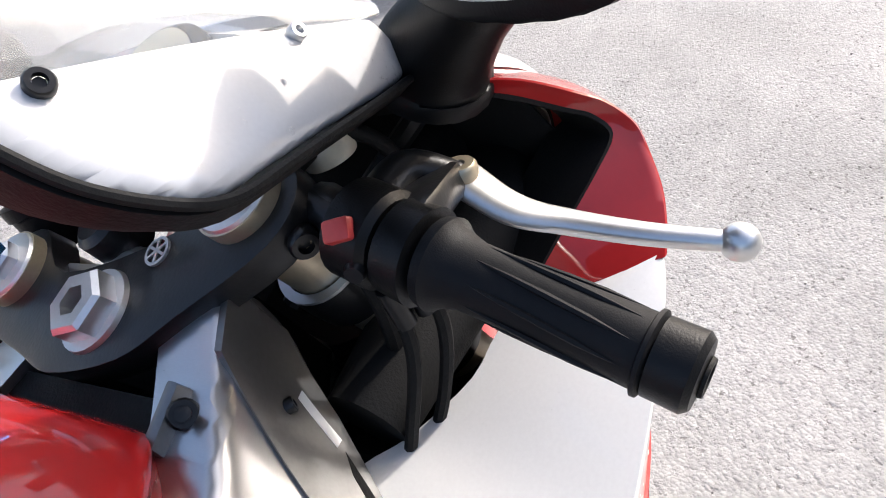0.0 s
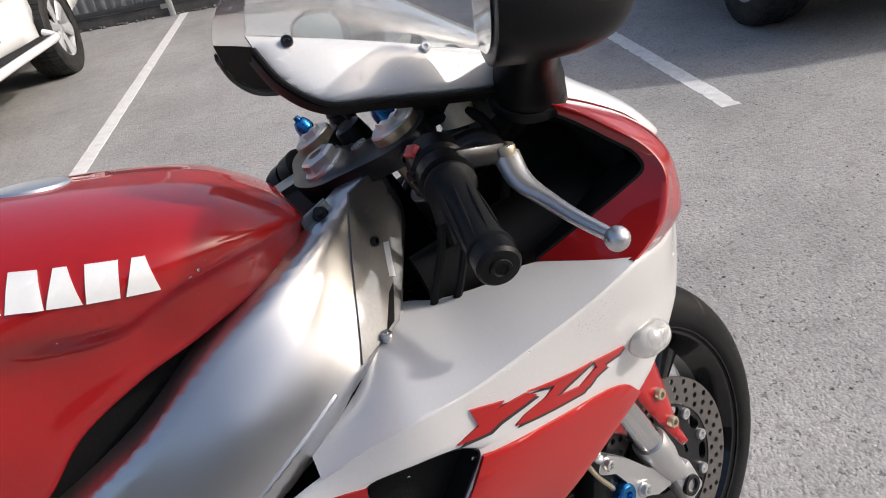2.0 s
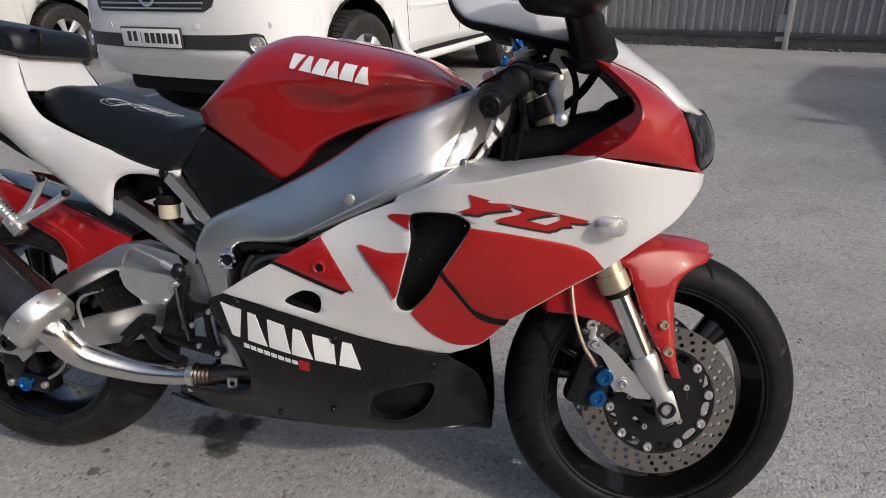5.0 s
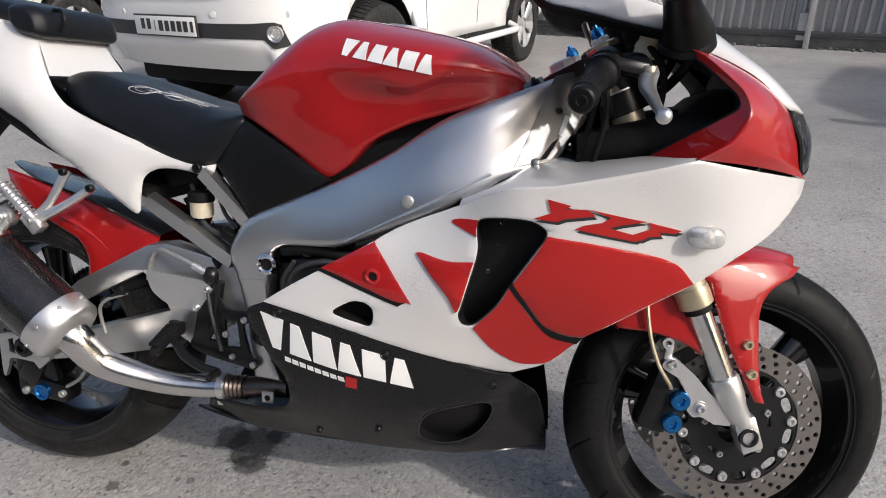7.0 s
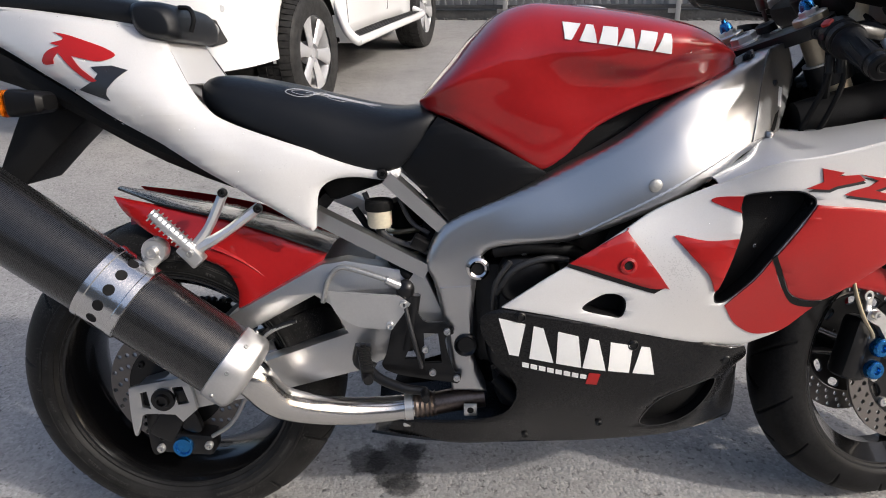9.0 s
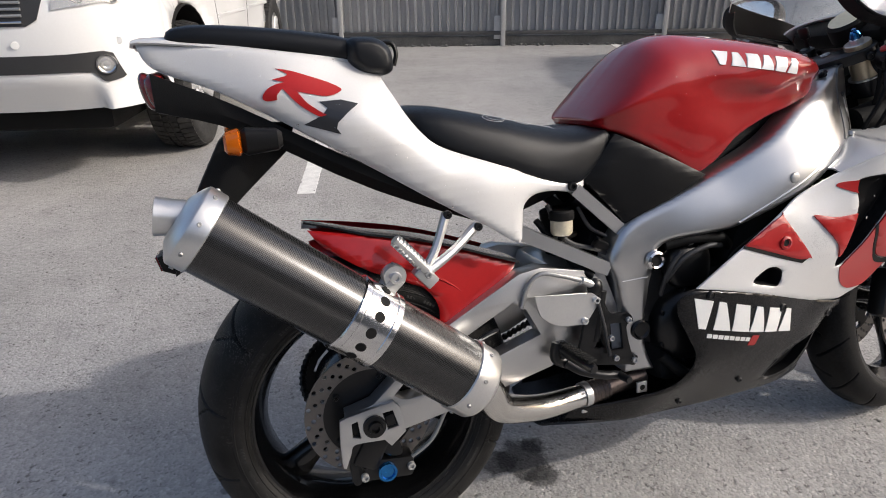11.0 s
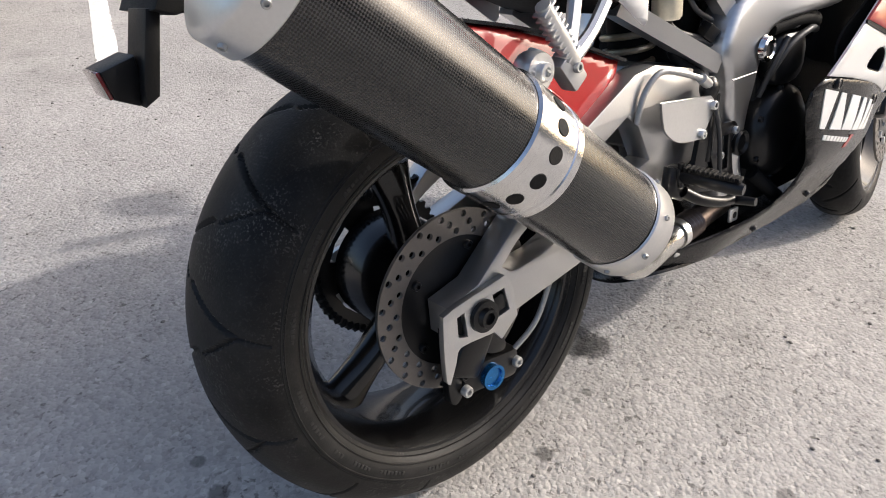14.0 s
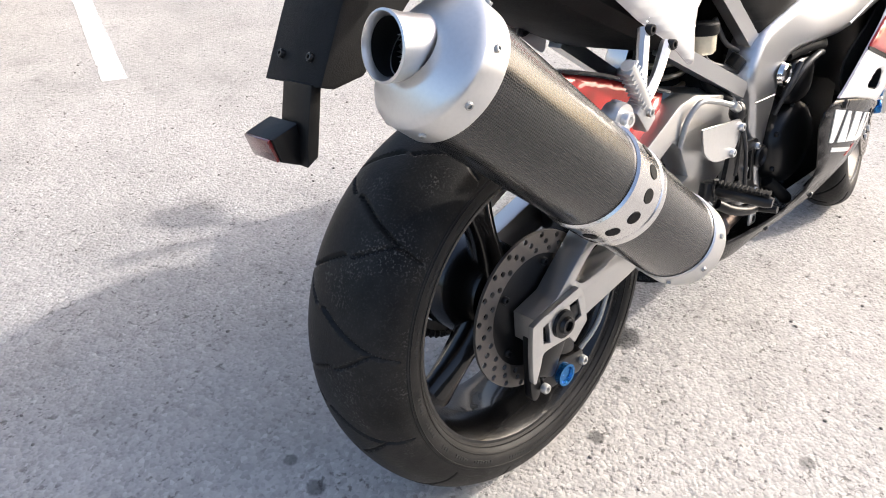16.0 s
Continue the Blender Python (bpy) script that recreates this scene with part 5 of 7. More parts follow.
part("peg_tread", merged(block((P1 - P0).length * 0.9, 0.014, 0.006, along(P0.lerp(P1, 0.5) + Vector((0, 0, 0.010)), (0, 0, 1)) @ pose(0, 0, 0, 0, 0, math.degrees(math.atan2(P1.y - P0.y, P1.x - P0.x))), 0.001),
     *[block(0.004, 0.020, 0.006, Matrix.Translation(P0.lerp(P1, 0.1 + 0.075 * k) + Vector((0, 0, 0.0135))) @ pose(0, 0, 0, 0, 0, math.degrees(math.atan2(P1.y - P0.y, P1.x - P0.x))), 0.001) for k in range(12)]), MATT, peg, "ribbed rubber tread")
part("peg_hinge", merged(block(0.022, 0.026, 0.026, Matrix.Translation(P0 + Vector((0.002, 0.008, 0.0))), 0.005), moved(turned([(0, 0.018), (0.005, 0.018), (0.005, -0.018), (0, -0.018)], 12), Matrix.Translation(P0))), DARKMETAL, peg)
part("brake_pedal", tube([(0.375, -0.165, 0.372), (0.40, -0.178, 0.356), (0.44, -0.188, 0.343), (0.472, -0.190, 0.338), (0.475, -0.205, 0.339), (0.477, -0.224, 0.340)], [0.009, 0.009, 0.0085, 0.008, 0.0075, 0.0065], 12), DARKMETAL, moto, "black brake pedal")
part("pedal_link", tube([(0.365, -0.15, 0.41), (0.36, -0.152, 0.38), (0.385, -0.155, 0.365)], 0.012, 10), DARKMETAL, moto)
part("master_cylinder", merged(tube([(0.445, -0.15, 0.40), (0.462, -0.148, 0.50)], 0.011, 14, 1), ball(0.016, 0.014, 0.018, pose(0.447, -0.150, 0.51), 14)), DARKMETAL, moto)
cup = part("fluid_cup", moved(turned([(0, -0.022), (0.018, -0.022), (0.0215, -0.017), (0.0215, 0.010)], 28), pose(0.405, -0.10, 0.632)), FLUID, moto, "cloudy brake fluid cup with black lid")
part("lid", moved(turned([(0.023, 0.008), (0.0245, 0.010), (0.0245, 0.024), (0.022, 0.027), (0, 0.027)], 28), pose(0.405, -0.10, 0.632)), MATT, cup)
part("fluid_hose", tube([(0.405, -0.10, 0.612), (0.407, -0.102, 0.585), (0.425, -0.11, 0.55), (0.455, -0.13, 0.525)], 0.0085, 12), MATT, moto)
part("braided_hose", tube([(0.449, -0.152, 0.515), (0.42, -0.155, 0.528), (0.37, -0.150, 0.545), (0.335, -0.142, 0.55), (0.312, -0.135, 0.525), (0.300, -0.132, 0.485)], 0.0045, 10), ALUDULL, moto, "grey braided hose")
part("hose_end", tube([(0.447, -0.152, 0.513), (0.415, -0.156, 0.530)], 0.0075, 10, 1), ALUSAT, moto)
# small hoses, wires and clips among the dark parts
CLIPS = surface("zinc hose clip", (0.5, 0.5, 0.48), 0.35, 0.9)
WIRE = surface("grey wiring sleeve", (0.035, 0.035, 0.036), 0.5)
for pts, r, m_ in (([(0.59, -0.15, 0.60), (0.64, -0.165, 0.578), (0.70, -0.17, 0.60), (0.735, -0.165, 0.598)], 0.009, MATT), ([(0.60, -0.158, 0.50), (0.63, -0.172, 0.545), (0.68, -0.178, 0.565), (0.72, -0.17, 0.56)], 0.006, WIRE),
                   ([(0.595, -0.150, 0.47), (0.60, -0.166, 0.52), (0.625, -0.172, 0.56)], 0.0045, WIRE), ([(0.38, -0.09, 0.67), (0.41, -0.105, 0.60), (0.47, -0.12, 0.575), (0.50, -0.125, 0.56)], 0.005, WIRE),
                   ([(0.36, -0.08, 0.64), (0.40, -0.09, 0.585), (0.45, -0.10, 0.555)], 0.0065, MATT), ([(0.44, -0.10, 0.66), (0.46, -0.11, 0.62), (0.49, -0.12, 0.60)], 0.004, WIRE),
                   ([(0.445, -0.162, 0.49), (0.455, -0.168, 0.44), (0.47, -0.166, 0.37)], 0.0035, WIRE)):
    part("hose" if m_ is MATT else "wire", tube(pts, r, 10), m_, moto)
for p_, d_, r in (((0.648, -0.167, 0.580), (1, -0.2, 0.1), 0.0098), ((0.70, -0.17, 0.599), (1, 0, 0.3), 0.0098), ((0.407, -0.103, 0.585), (0.1, -0.1, -1), 0.0093)):
    part("hose_clip", moved(turned([(r, -0.004), (r + 0.0012, -0.004), (r + 0.0012, 0.004), (r, 0.004)], 20), along(p_, d_)), CLIPS, moto)
part("connector_plug", block(0.03, 0.018, 0.022, pose(0.475, -0.125, 0.585, 20, 30, 0), 0.003), BLACK, moto)
part("line_bracket", merged(block(0.018, 0.008, 0.022, pose(0.198, -0.131, 0.428, 0, -30, 0), 0.003), tube([(0.20, -0.133, 0.432), (0.225, -0.134, 0.446), (0.25, -0.133, 0.452)], 0.004, 8)), DARKMETAL, moto, "black brake line clip")
part("arm_hose", tube([(0.25, -0.133, 0.452), (0.205, -0.135, 0.435), (0.186, -0.134, 0.415), (0.184, -0.130, 0.385), (0.187, -0.128, 0.36)], 0.0035, 8), ALUDULL, moto, "thin silver brake hose")
part("tank_crossbar", plate([(0.99, 0.85), (1.03, 0.866), (1.03, 0.856), (0.99, 0.84)], -0.09, 0.09, 0.002), MATT, moto)
tb = part("tank_bracket", plate([(1.0, 0.872), (1.030, 0.886), (1.036, 0.872), (1.030, 0.858), (1.004, 0.850)], -0.100, -0.090, 0.003), HEADSHADE, moto, "silver bracket at the tank's nose")
part("bracket_bolt", moved(merged(bolt_mesh(0.008), turned([(0.004, 0.0), (0.004, 0.016), (0.0, 0.017)], 12)), along((1.022, -0.101, 0.872), (-0.3, -0.75, 0.55))), DARKMETAL, tb)
part("battery_box", block(0.12, 0.18, 0.06, pose(0.36, 0.02, 0.695, 0, -18, 0), 0.015), MATT, moto)
part("inner_guard", block(0.06, 0.16, 0.14, pose(0.50, 0, 0.56, 0, 10, 0), 0.015), MATT, moto)
stand_foot = Vector((0.50, 0.335, 0.058))
part("side_stand", merged(tube([(0.60, 0.13, 0.27), stand_foot], 0.011, 12, 1), block(0.06, 0.04, 0.008, Matrix.Translation(stand_foot) @ pose(0, 0, 0, 10.5, 0, 0), 0.002)), DARKMETAL, moto, "black side stand")

# ---- fairing sides ----
fair_sheet = Sheet([(1.064, 0.712, 0.277), (1.122, 0.746, 0.281), (1.007, 0.726, 0.277), (1.195, 0.763, 0.279), (1.258, 0.780, 0.271), (1.085, 0.738, 0.281), (0.93, 0.692, 0.246), (0.842, 0.653, 0.237), (0.793, 0.622, 0.245),
                    (0.722, 0.577, 0.25), (0.604, 0.508, 0.252), (0.633, 0.494, 0.254), (0.70, 0.49, 0.255), (0.815, 0.44, 0.241), (0.9, 0.55, 0.262), (1.0, 0.6, 0.268), (1.1, 0.65, 0.268), (1.2, 0.68, 0.254), (1.25, 0.677, 0.239),
                    (1.305, 0.668, 0.222), (1.35, 0.757, 0.21), (1.43, 0.745, 0.125), (1.425, 0.706, 0.13), (1.374, 0.65, 0.175), (1.3, 0.598, 0.208), (1.223, 0.544, 0.216), (1.157, 0.491, 0.21),
                    (1.11, 0.477, 0.204), (1.055, 0.431, 0.195), (1.05, 0.402, 0.185), (0.987, 0.40, 0.19), (0.95, 0.47, 0.226), (1.05, 0.53, 0.234)])
FAIR = shape("0.93,0.692 1.007,0.726 1.046,0.732 1.085,0.738 1.122,0.746 1.195,0.763 1.258,0.780! 1.35,0.762 1.436,0.744! 1.430,0.716 1.393,0.670 1.335,0.631 1.282,0.592 1.221,0.554 1.167,0.516 1.127,0.487 1.078,0.434 1.018,0.406! 0.985,0.407 "
             "0.923,0.423 0.815,0.457 0.699,0.489 0.603,0.509! 0.66,0.546 0.722,0.582 0.793,0.625 0.842,0.654")
DUCT = shape("0.963,0.675 0.991,0.682 1.033,0.683 1.057,0.675 1.065,0.661 1.048,0.631 1.016,0.580 0.996,0.543 0.969,0.511 0.954,0.500 0.940,0.502 0.934,0.518 0.940,0.539 0.959,0.607 0.963,0.633 0.960,0.658")
VENT = shape("0.728,0.503 0.754,0.523 0.775,0.527 0.793,0.519 0.797,0.503 0.790,0.486 0.770,0.489")
INNER = [(0.93, 0.214, 0.698), (0.985, 0.192, 0.724), (1.028, 0.162, 0.750), (1.066, 0.119, 0.759), (1.105, 0.141, 0.757), (1.15, 0.168, 0.765), (1.202, 0.182, 0.774), (1.256, 0.262, 0.780)]
CREASE = [(0.93, 0.692), (0.965, 0.710), (1.007, 0.726), (1.046, 0.732), (1.085, 0.738), (1.15, 0.753), (1.205, 0.766), (1.257, 0.7795)]
side_right = None
for s in BOTH:
    rows = [[(x, s * y, z) for x, y, z in INNER]]
    for t in (0.3, 0.6, 0.85, 1.0):
        rows.append([tuple(Vector((a[0], s * a[1], a[2])).lerp(Vector((c[0], s * (fair_sheet(*c) - 0.001), c[1])), t) + Vector((0, 0, 0.003 * math.sin(math.pi * t)))) for a, c in zip(INNER, CREASE)])
    ledge = shell([list(r) for r in smooth_rows(list(zip(*rows)), 4)], 0.004)
    panel = part("side_fairing", merged(skin(FAIR, side(fair_sheet, s), 0.006, [DUCT, VENT], 0.015, 0.003), ledge), WHITE, moto, "pearl white side fairing with red flashes", 45)
    side_right = side_right or panel
    # dark liner inside the fairing openings
    part("fairing_liner", skin(shape("0.70,0.55 0.84,0.62 0.95,0.68 1.05,0.69 1.15,0.65 1.05,0.50 0.98,0.44 0.80,0.47 0.71,0.49"), side(fair_sheet, s), 0.004, step=0.04, lift=-0.034), MATT, panel)
    duct_wall = [[(x, s * (fair_sheet(x, z) - d), z) for x, z in DUCT + DUCT[:1]] for d in (0.003, 0.018, 0.034)]
    part("duct_wall", shell(duct_wall, 0.002), BLACKGLOSS, panel)
    vent_wall = [[(x, s * (fair_sheet(x, z) - d), z) for x, z in VENT + VENT[:1]] for d in (0.003, 0.034)]
    part("vent_wall", shell(vent_wall, 0.002), MATT, panel)
    red = side(fair_sheet, s)
    part("red_flash", skin(shape("1.066,0.661! 1.130,0.653 1.203,0.640 1.236,0.631 1.258,0.619 1.280,0.593! 1.221,0.557 1.167,0.519 1.127,0.490! 1.100,0.491 1.069,0.505 1.049,0.533 1.029,0.565 1.019,0.582! 1.048,0.628"), red, 0.007, step=0.02, lift=0.0042, roll=0.003), REDFLAT, panel, "large red flash")
    part("red_flash", skin(shape("1.014,0.576! 1.046,0.521 1.087,0.483 1.117,0.477! 1.081,0.439 1.058,0.430 1.022,0.431 0.985,0.456 0.957,0.495! 0.970,0.511 0.997,0.543"), red, 0.003, step=0.02, lift=0.0016), REDFLAT, panel)
    part("red_flash", skin(shape("0.920,0.667 0.930,0.673 0.962,0.675! 0.959,0.658 0.961,0.650! 0.939,0.658"), red, 0.003, step=0.02, lift=0.0016), REDFLAT, panel)
    part("red_flash", skin(shape("0.866,0.615! 0.876,0.616 0.915,0.608 0.958,0.611! 0.939,0.539 0.932,0.525! 0.918,0.555 0.889,0.588"), red, 0.008, step=0.02, lift=0.0055, roll=0.003), REDFLAT, panel)
    tri = part("red_triangle", skin(shape("0.708,0.577! 0.792,0.623 0.800,0.619 0.856,0.540 0.854,0.535 0.831,0.535 0.779,0.553 0.727,0.571"), red, 0.006, step=0.02, lift=0.0036, roll=0.003), RED, panel, "red triangle with fastener")
    part("fastener", moved(turned([(0.006, -0.001), (0.007, 0.001), (0.009, 0.0035), (0.013, 0.002), (0.013, -0.002)], 24), along((0.797, s * (fair_sheet(0.796, 0.572) + 0.004), 0.572), (0, s, 0))), RED, tri)
    part("fastener_recess", moved(turned([(0, 0.0004), (0.0075, 0.0004)], 20), along((0.797, s * (fair_sheet(0.796, 0.572) + 0.004), 0.572), (0, s, 0))), MATT, tri)
    part("panel_gap", skin(shape("0.706,0.577! 0.727,0.571 0.779,0.553 0.831,0.535! 0.853,0.535! 0.838,0.526! 0.780,0.545 0.704,0.572!"), red, 0.003, step=0.02, lift=0.0012), MATT, panel)
    # model mark as slanted red blocks with dark edging
    for dx, dz, mat_, lift in ((0.0025, -0.0045, DECALBLACK, 0.0012), (0, 0, REDFLAT, 0.0022)):
        for mark in ([(1.0628, 0.7158), (1.0962, 0.7082), (1.0872, 0.7035), (1.1188, 0.7038), (1.1304, 0.6952), (1.0882, 0.6886), (1.0767, 0.6837), (1.0447, 0.6865), (1.068, 0.6956)],
                     [(1.1207, 0.7046), (1.1875, 0.6915), (1.2015, 0.6894), (1.1666, 0.6832), (1.15, 0.6783), (1.199, 0.665), (1.1889, 0.6587), (1.1034, 0.6744), (1.1139, 0.6801), (1.14, 0.6855), (1.1516, 0.6936)],
                     [(1.203, 0.6885), (1.2515, 0.6764), (1.2426, 0.6719), (1.2186, 0.6741), (1.2249, 0.6681), (1.2077, 0.6669), (1.1966, 0.6606), (1.1745, 0.6657), (1.2082, 0.6785)]):
            part("model_mark", skin([(x + dx, z + dz) for x, z in mark], red, 0.003, step=0.02, lift=lift), mat_, panel, "slanted red zigzag mark" if mat_ is REDFLAT else "dark edge of the mark")
    part("panel_gap", skin(shape("1.012,0.577! 1.038,0.536 1.065,0.496 1.087,0.481 1.119,0.475! 1.127,0.488! 1.100,0.489 1.069,0.503 1.049,0.530 1.019,0.584!"), red, 0.003, step=0.02, lift=0.0022), MATT, panel)
bolt(side_right, (1.035, -0.169, 0.7545), (0.1, -0.25, 0.96), 0.0062, ALUSAT)

# ---- belly pan ----
belly_sheet = Sheet([(0.603, 0.509, 0.252), (0.699, 0.49, 0.255), (0.815, 0.463, 0.244), (0.923, 0.428, 0.214), (1.05, 0.402, 0.184), (0.57, 0.45, 0.24), (0.62, 0.355, 0.225), (0.605, 0.312, 0.205), (0.50, 0.265, 0.155), (0.43, 0.24, 0.125),
                     (0.50, 0.20, 0.125), (0.64, 0.195, 0.12), (0.855, 0.19, 0.12), (0.97, 0.203, 0.112), (1.078, 0.19, 0.035), (1.072, 0.25, 0.055), (1.055, 0.32, 0.088), (0.99, 0.3, 0.150), (1.03, 0.21, 0.08), (0.75, 0.4, 0.243), (0.85, 0.35, 0.214), (0.95, 0.32, 0.186), (0.7, 0.3, 0.196)])
BELLY = shape("0.603,0.507! 0.570,0.489 0.574,0.455 0.605,0.40 0.628,0.355 0.618,0.30 0.58,0.272 0.50,0.255 0.41,0.246! 0.395,0.212! 0.50,0.196 0.577,0.190 0.731,0.187 0.883,0.197 0.989,0.207 1.078,0.190! 1.073,0.25 1.060,0.31 1.042,0.365 1.016,0.405! 0.985,0.409 0.923,0.426 0.815,0.461 0.699,0.489")
SCOOP = shape("0.856,0.244 0.866,0.298 0.901,0.326 0.970,0.342 0.986,0.314 0.956,0.260 0.90,0.232")
belly_right = None
for s in BOTH:
    panel = part("belly_pan", skin(BELLY, side(belly_sheet, s), 0.006, [SCOOP], 0.02, 0.007), COWL, moto, "dark grey belly pan", 45)
    belly_right = belly_right or panel
    part("scoop_wall", shell([[(x, s * (belly_sheet(x, z) - d), z) for x, z in SCOOP + SCOOP[:1]] for d in (0.003, 0.03)], 0.002), BLACKGLOSS, panel)
    part("scoop_back", skin(SCOOP, side(belly_sheet, s), 0.003, step=0.03, lift=-0.03), MATT, panel)
bottom = [[(x, q * w, z - 0.03 * (1 - q * q)) for q in (j / 6 - 1 for j in range(13))] for x, w, z in ((0.365, 0.095, 0.205), (0.42, 0.118, 0.208), (0.50, 0.123, 0.199), (0.64, 0.118, 0.190), (0.855, 0.118, 0.193), (0.97, 0.110, 0.205), (1.03, 0.078, 0.203), (1.076, 0.034, 0.192))]
part("belly_bottom", shell(smooth_rows(bottom, 3), 0.005), COWL, moto)
at_belly = side(belly_sheet, -1)
word_bars(belly_right, "decal_block", [(0.598, 0.491), (0.862, 0.420), (0.862, 0.369), (0.604, 0.428)], 6, at_belly, DECAL, lift=0.0016, label="large white block of a decal")
bms = [skin([(0.636 + 0.0135 * k, 0.411 - 0.0036 * k), (0.6465 + 0.0135 * k, 0.4082 - 0.0036 * k), (0.6465 + 0.0135 * k, 0.3995 - 0.0036 * k), (0.636 + 0.0135 * k, 0.4023 - 0.0036 * k)], at_belly, 0.0025, step=0.02, lift=0.0012) for k in range(8)]
part("small_decal", merged(*bms), DECAL, belly_right, "short row of small white bars")
part("small_decal", skin([(0.745, 0.387), (0.764, 0.383), (0.760, 0.360), (0.741, 0.364)], at_belly, 0.0025, step=0.02, lift=0.0013), REDFLAT, belly_right)
for x, z in ((0.632, 0.493), (0.814, 0.434), (0.986, 0.380)):
    p = (x, -(belly_sheet(x, z) + 0.001), z)
    part("quarter_turn", moved(turned([(0, 0.0015), (0.0045, 0.0025), (0.006, 0.001), (0.0072, 0.003), (0.0085, 0.002), (0.0088, -0.002)], 20), along(p, (0, -1, -0.1))), DARKMETAL, belly_right, "round cowl fastener")
for x, z in ((0.652, 0.218), (0.78, 0.256)):
    p = (x, -(belly_sheet(x, z) + 0.001), z)
    bolt(belly_right, p, (0, -1, -0.4), 0.0060, DARKMETAL)

# ---- nose, headlamps, screen ----
# the nose side: from the inner edge of the cockpit opening over its rounded rim to the lamp and the lower seam
NOSE_IN = [(1.224, 0.176, 0.930), (1.258, 0.193, 0.907), (1.290, 0.213, 0.878), (1.303, 0.226, 0.864), (1.304, 0.236, 0.848), (1.284, 0.227, 0.832), (1.255, 0.211, 0.812), (1.228, 0.196, 0.793), (1.202, 0.181, 0.775)]
NOSE_RIM = [(1.221, 0.183, 0.938), (1.261, 0.203, 0.916), (1.297, 0.224, 0.885), (1.312, 0.236, 0.868), (1.319, 0.249, 0.847), (1.314, 0.256, 0.828), (1.298, 0.265, 0.806), (1.276, 0.270, 0.791), (1.257, 0.272, 0.7815)]
NOSE_OUT = [(1.228, 0.165, 0.938), (1.266, 0.156, 0.925), (1.305, 0.161, 0.908), (1.345, 0.168, 0.884), (1.383, 0.162, 0.850), (1.405, 0.153, 0.805), (1.418, 0.142, 0.765), (1.428, 0.128, 0.752), (1.436, 0.118, 0.7455)]
TOP_EDGE = [(1.15, 0.142, 0.972), (1.20, 0.160, 0.951), (1.228, 0.166, 0.939), (1.266, 0.157, 0.926), (1.305, 0.162, 0.909), (1.345, 0.169, 0.885), (1.383, 0.162, 0.851), (1.405, 0.125, 0.842)]
TOP_MID = [(1.19, 1.006), (1.225, 0.993), (1.25, 0.982), (1.285, 0.966), (1.325, 0.936), (1.37, 0.904), (1.415, 0.862), (1.438, 0.841)]
for s in BOTH:
    rows, walls = [], []
    for k, (i_, r_, o_) in enumerate(zip(NOSE_IN, NOSE_RIM, NOSE_OUT)):
        i_, r_, o_ = Vector(i_), Vector(r_), Vector(o_)
        bulge = 0.05 * (o_ - r_).length
        inn, out_ = (r_ - i_).normalized(), (o_ - r_).normalized()
        d1, d2 = min(0.0075, 0.32 * (r_ - i_).length), min(0.007, 0.08 * (o_ - r_).length)
        row = [i_, i_.lerp(r_, 0.4), r_ - inn * d1 + Vector((0, 0.0008, 0)), r_ - inn * 0.35 * d1 + Vector((0, 0.0018, 0)), r_ + out_ * 0.35 * d2 + Vector((0, 0.0018, 0)), r_ + out_ * d2 + Vector((0, 0.001, 0))]
        row += [r_.lerp(o_, q) + Vector((0.4, 1, 0.25)).normalized() * bulge * math.sin(math.pi * q) * 1.6 for q in (0.25, 0.45, 0.65, 0.85)] + [o_]
        rows.append([(p.x, s * p.y, p.z) for p in row])
        inward = i_ + Vector((0.035, -0.045, 0.008 if k > 4 else -0.004))
        walls.append([(p.x, s * p.y, p.z) for p in (i_ - inn * -0.002, i_.lerp(inward, 0.4), inward)])
    panel = part("nose_fairing", shell(smooth_rows(rows, 5), 0.0035), RED, moto, "glossy red nose fairing round the cockpit opening", 50)
    part("inner_nose", shell(smooth_rows(walls, 4), 0.003), MATT, panel, "matt black inner side of the opening")
    LENS = shape("0.016,0.768! 0.10,0.752 0.138,0.763 0.148,0.80 0.152,0.838 0.10,0.847 0.018,0.842!")
    lens = lambda y, z, h, s=s: (1.468 - 0.10 * y - 1.6 * y * y - 5 * (z - 0.775) ** 2 + h, s * y, z)
    lamp_ = part("headlamp", skin(LENS, lens, 0.004, step=0.02, roll=0.006), HEADGLASS, moto, "dark glossy slanted headlamp lens")
    part("reflector_bowl", skin(LENS, lens, 0.003, step=0.03, lift=-0.012), DARKMETAL, lamp_)
    part("lamp_rim", tube([lens(y, z, -0.003) for y, z in LENS] + [lens(0.016, 0.768, -0.003)], 0.004, 6, 1), MATT, lamp_)
rows = []
for (x, y, z), (xm, zm) in zip(TOP_EDGE, TOP_MID):
    rows.append([(x + (xm - x) * math.cos(a), y * math.sin(a), z + (zm - z) * math.cos(a) ** 0.9) for a in (math.pi * (k / 20 - 0.5) for k in range(21))])
part("nose_top", shell(smooth_rows(rows, 4), 0.005), WHITE, moto, "pearl white nose top", 45)
chin = [[(x, q * w, z) for q in (j / 6 - 1 for j in range(13))] for x, w, z in ((1.428, 0.095, 0.765), (1.430, 0.095, 0.748), (1.418, 0.10, 0.71), (1.37, 0.13, 0.665), (1.33, 0.16, 0.64))]
part("chin", shell(smooth_rows(chin, 3), 0.005), WHITE, moto)
part("lamp_housing", block(0.15, 0.22, 0.11, pose(1.335, 0, 0.82, 0, -20, 0), 0.03), MATT, moto, "matt black rear of the headlamps")
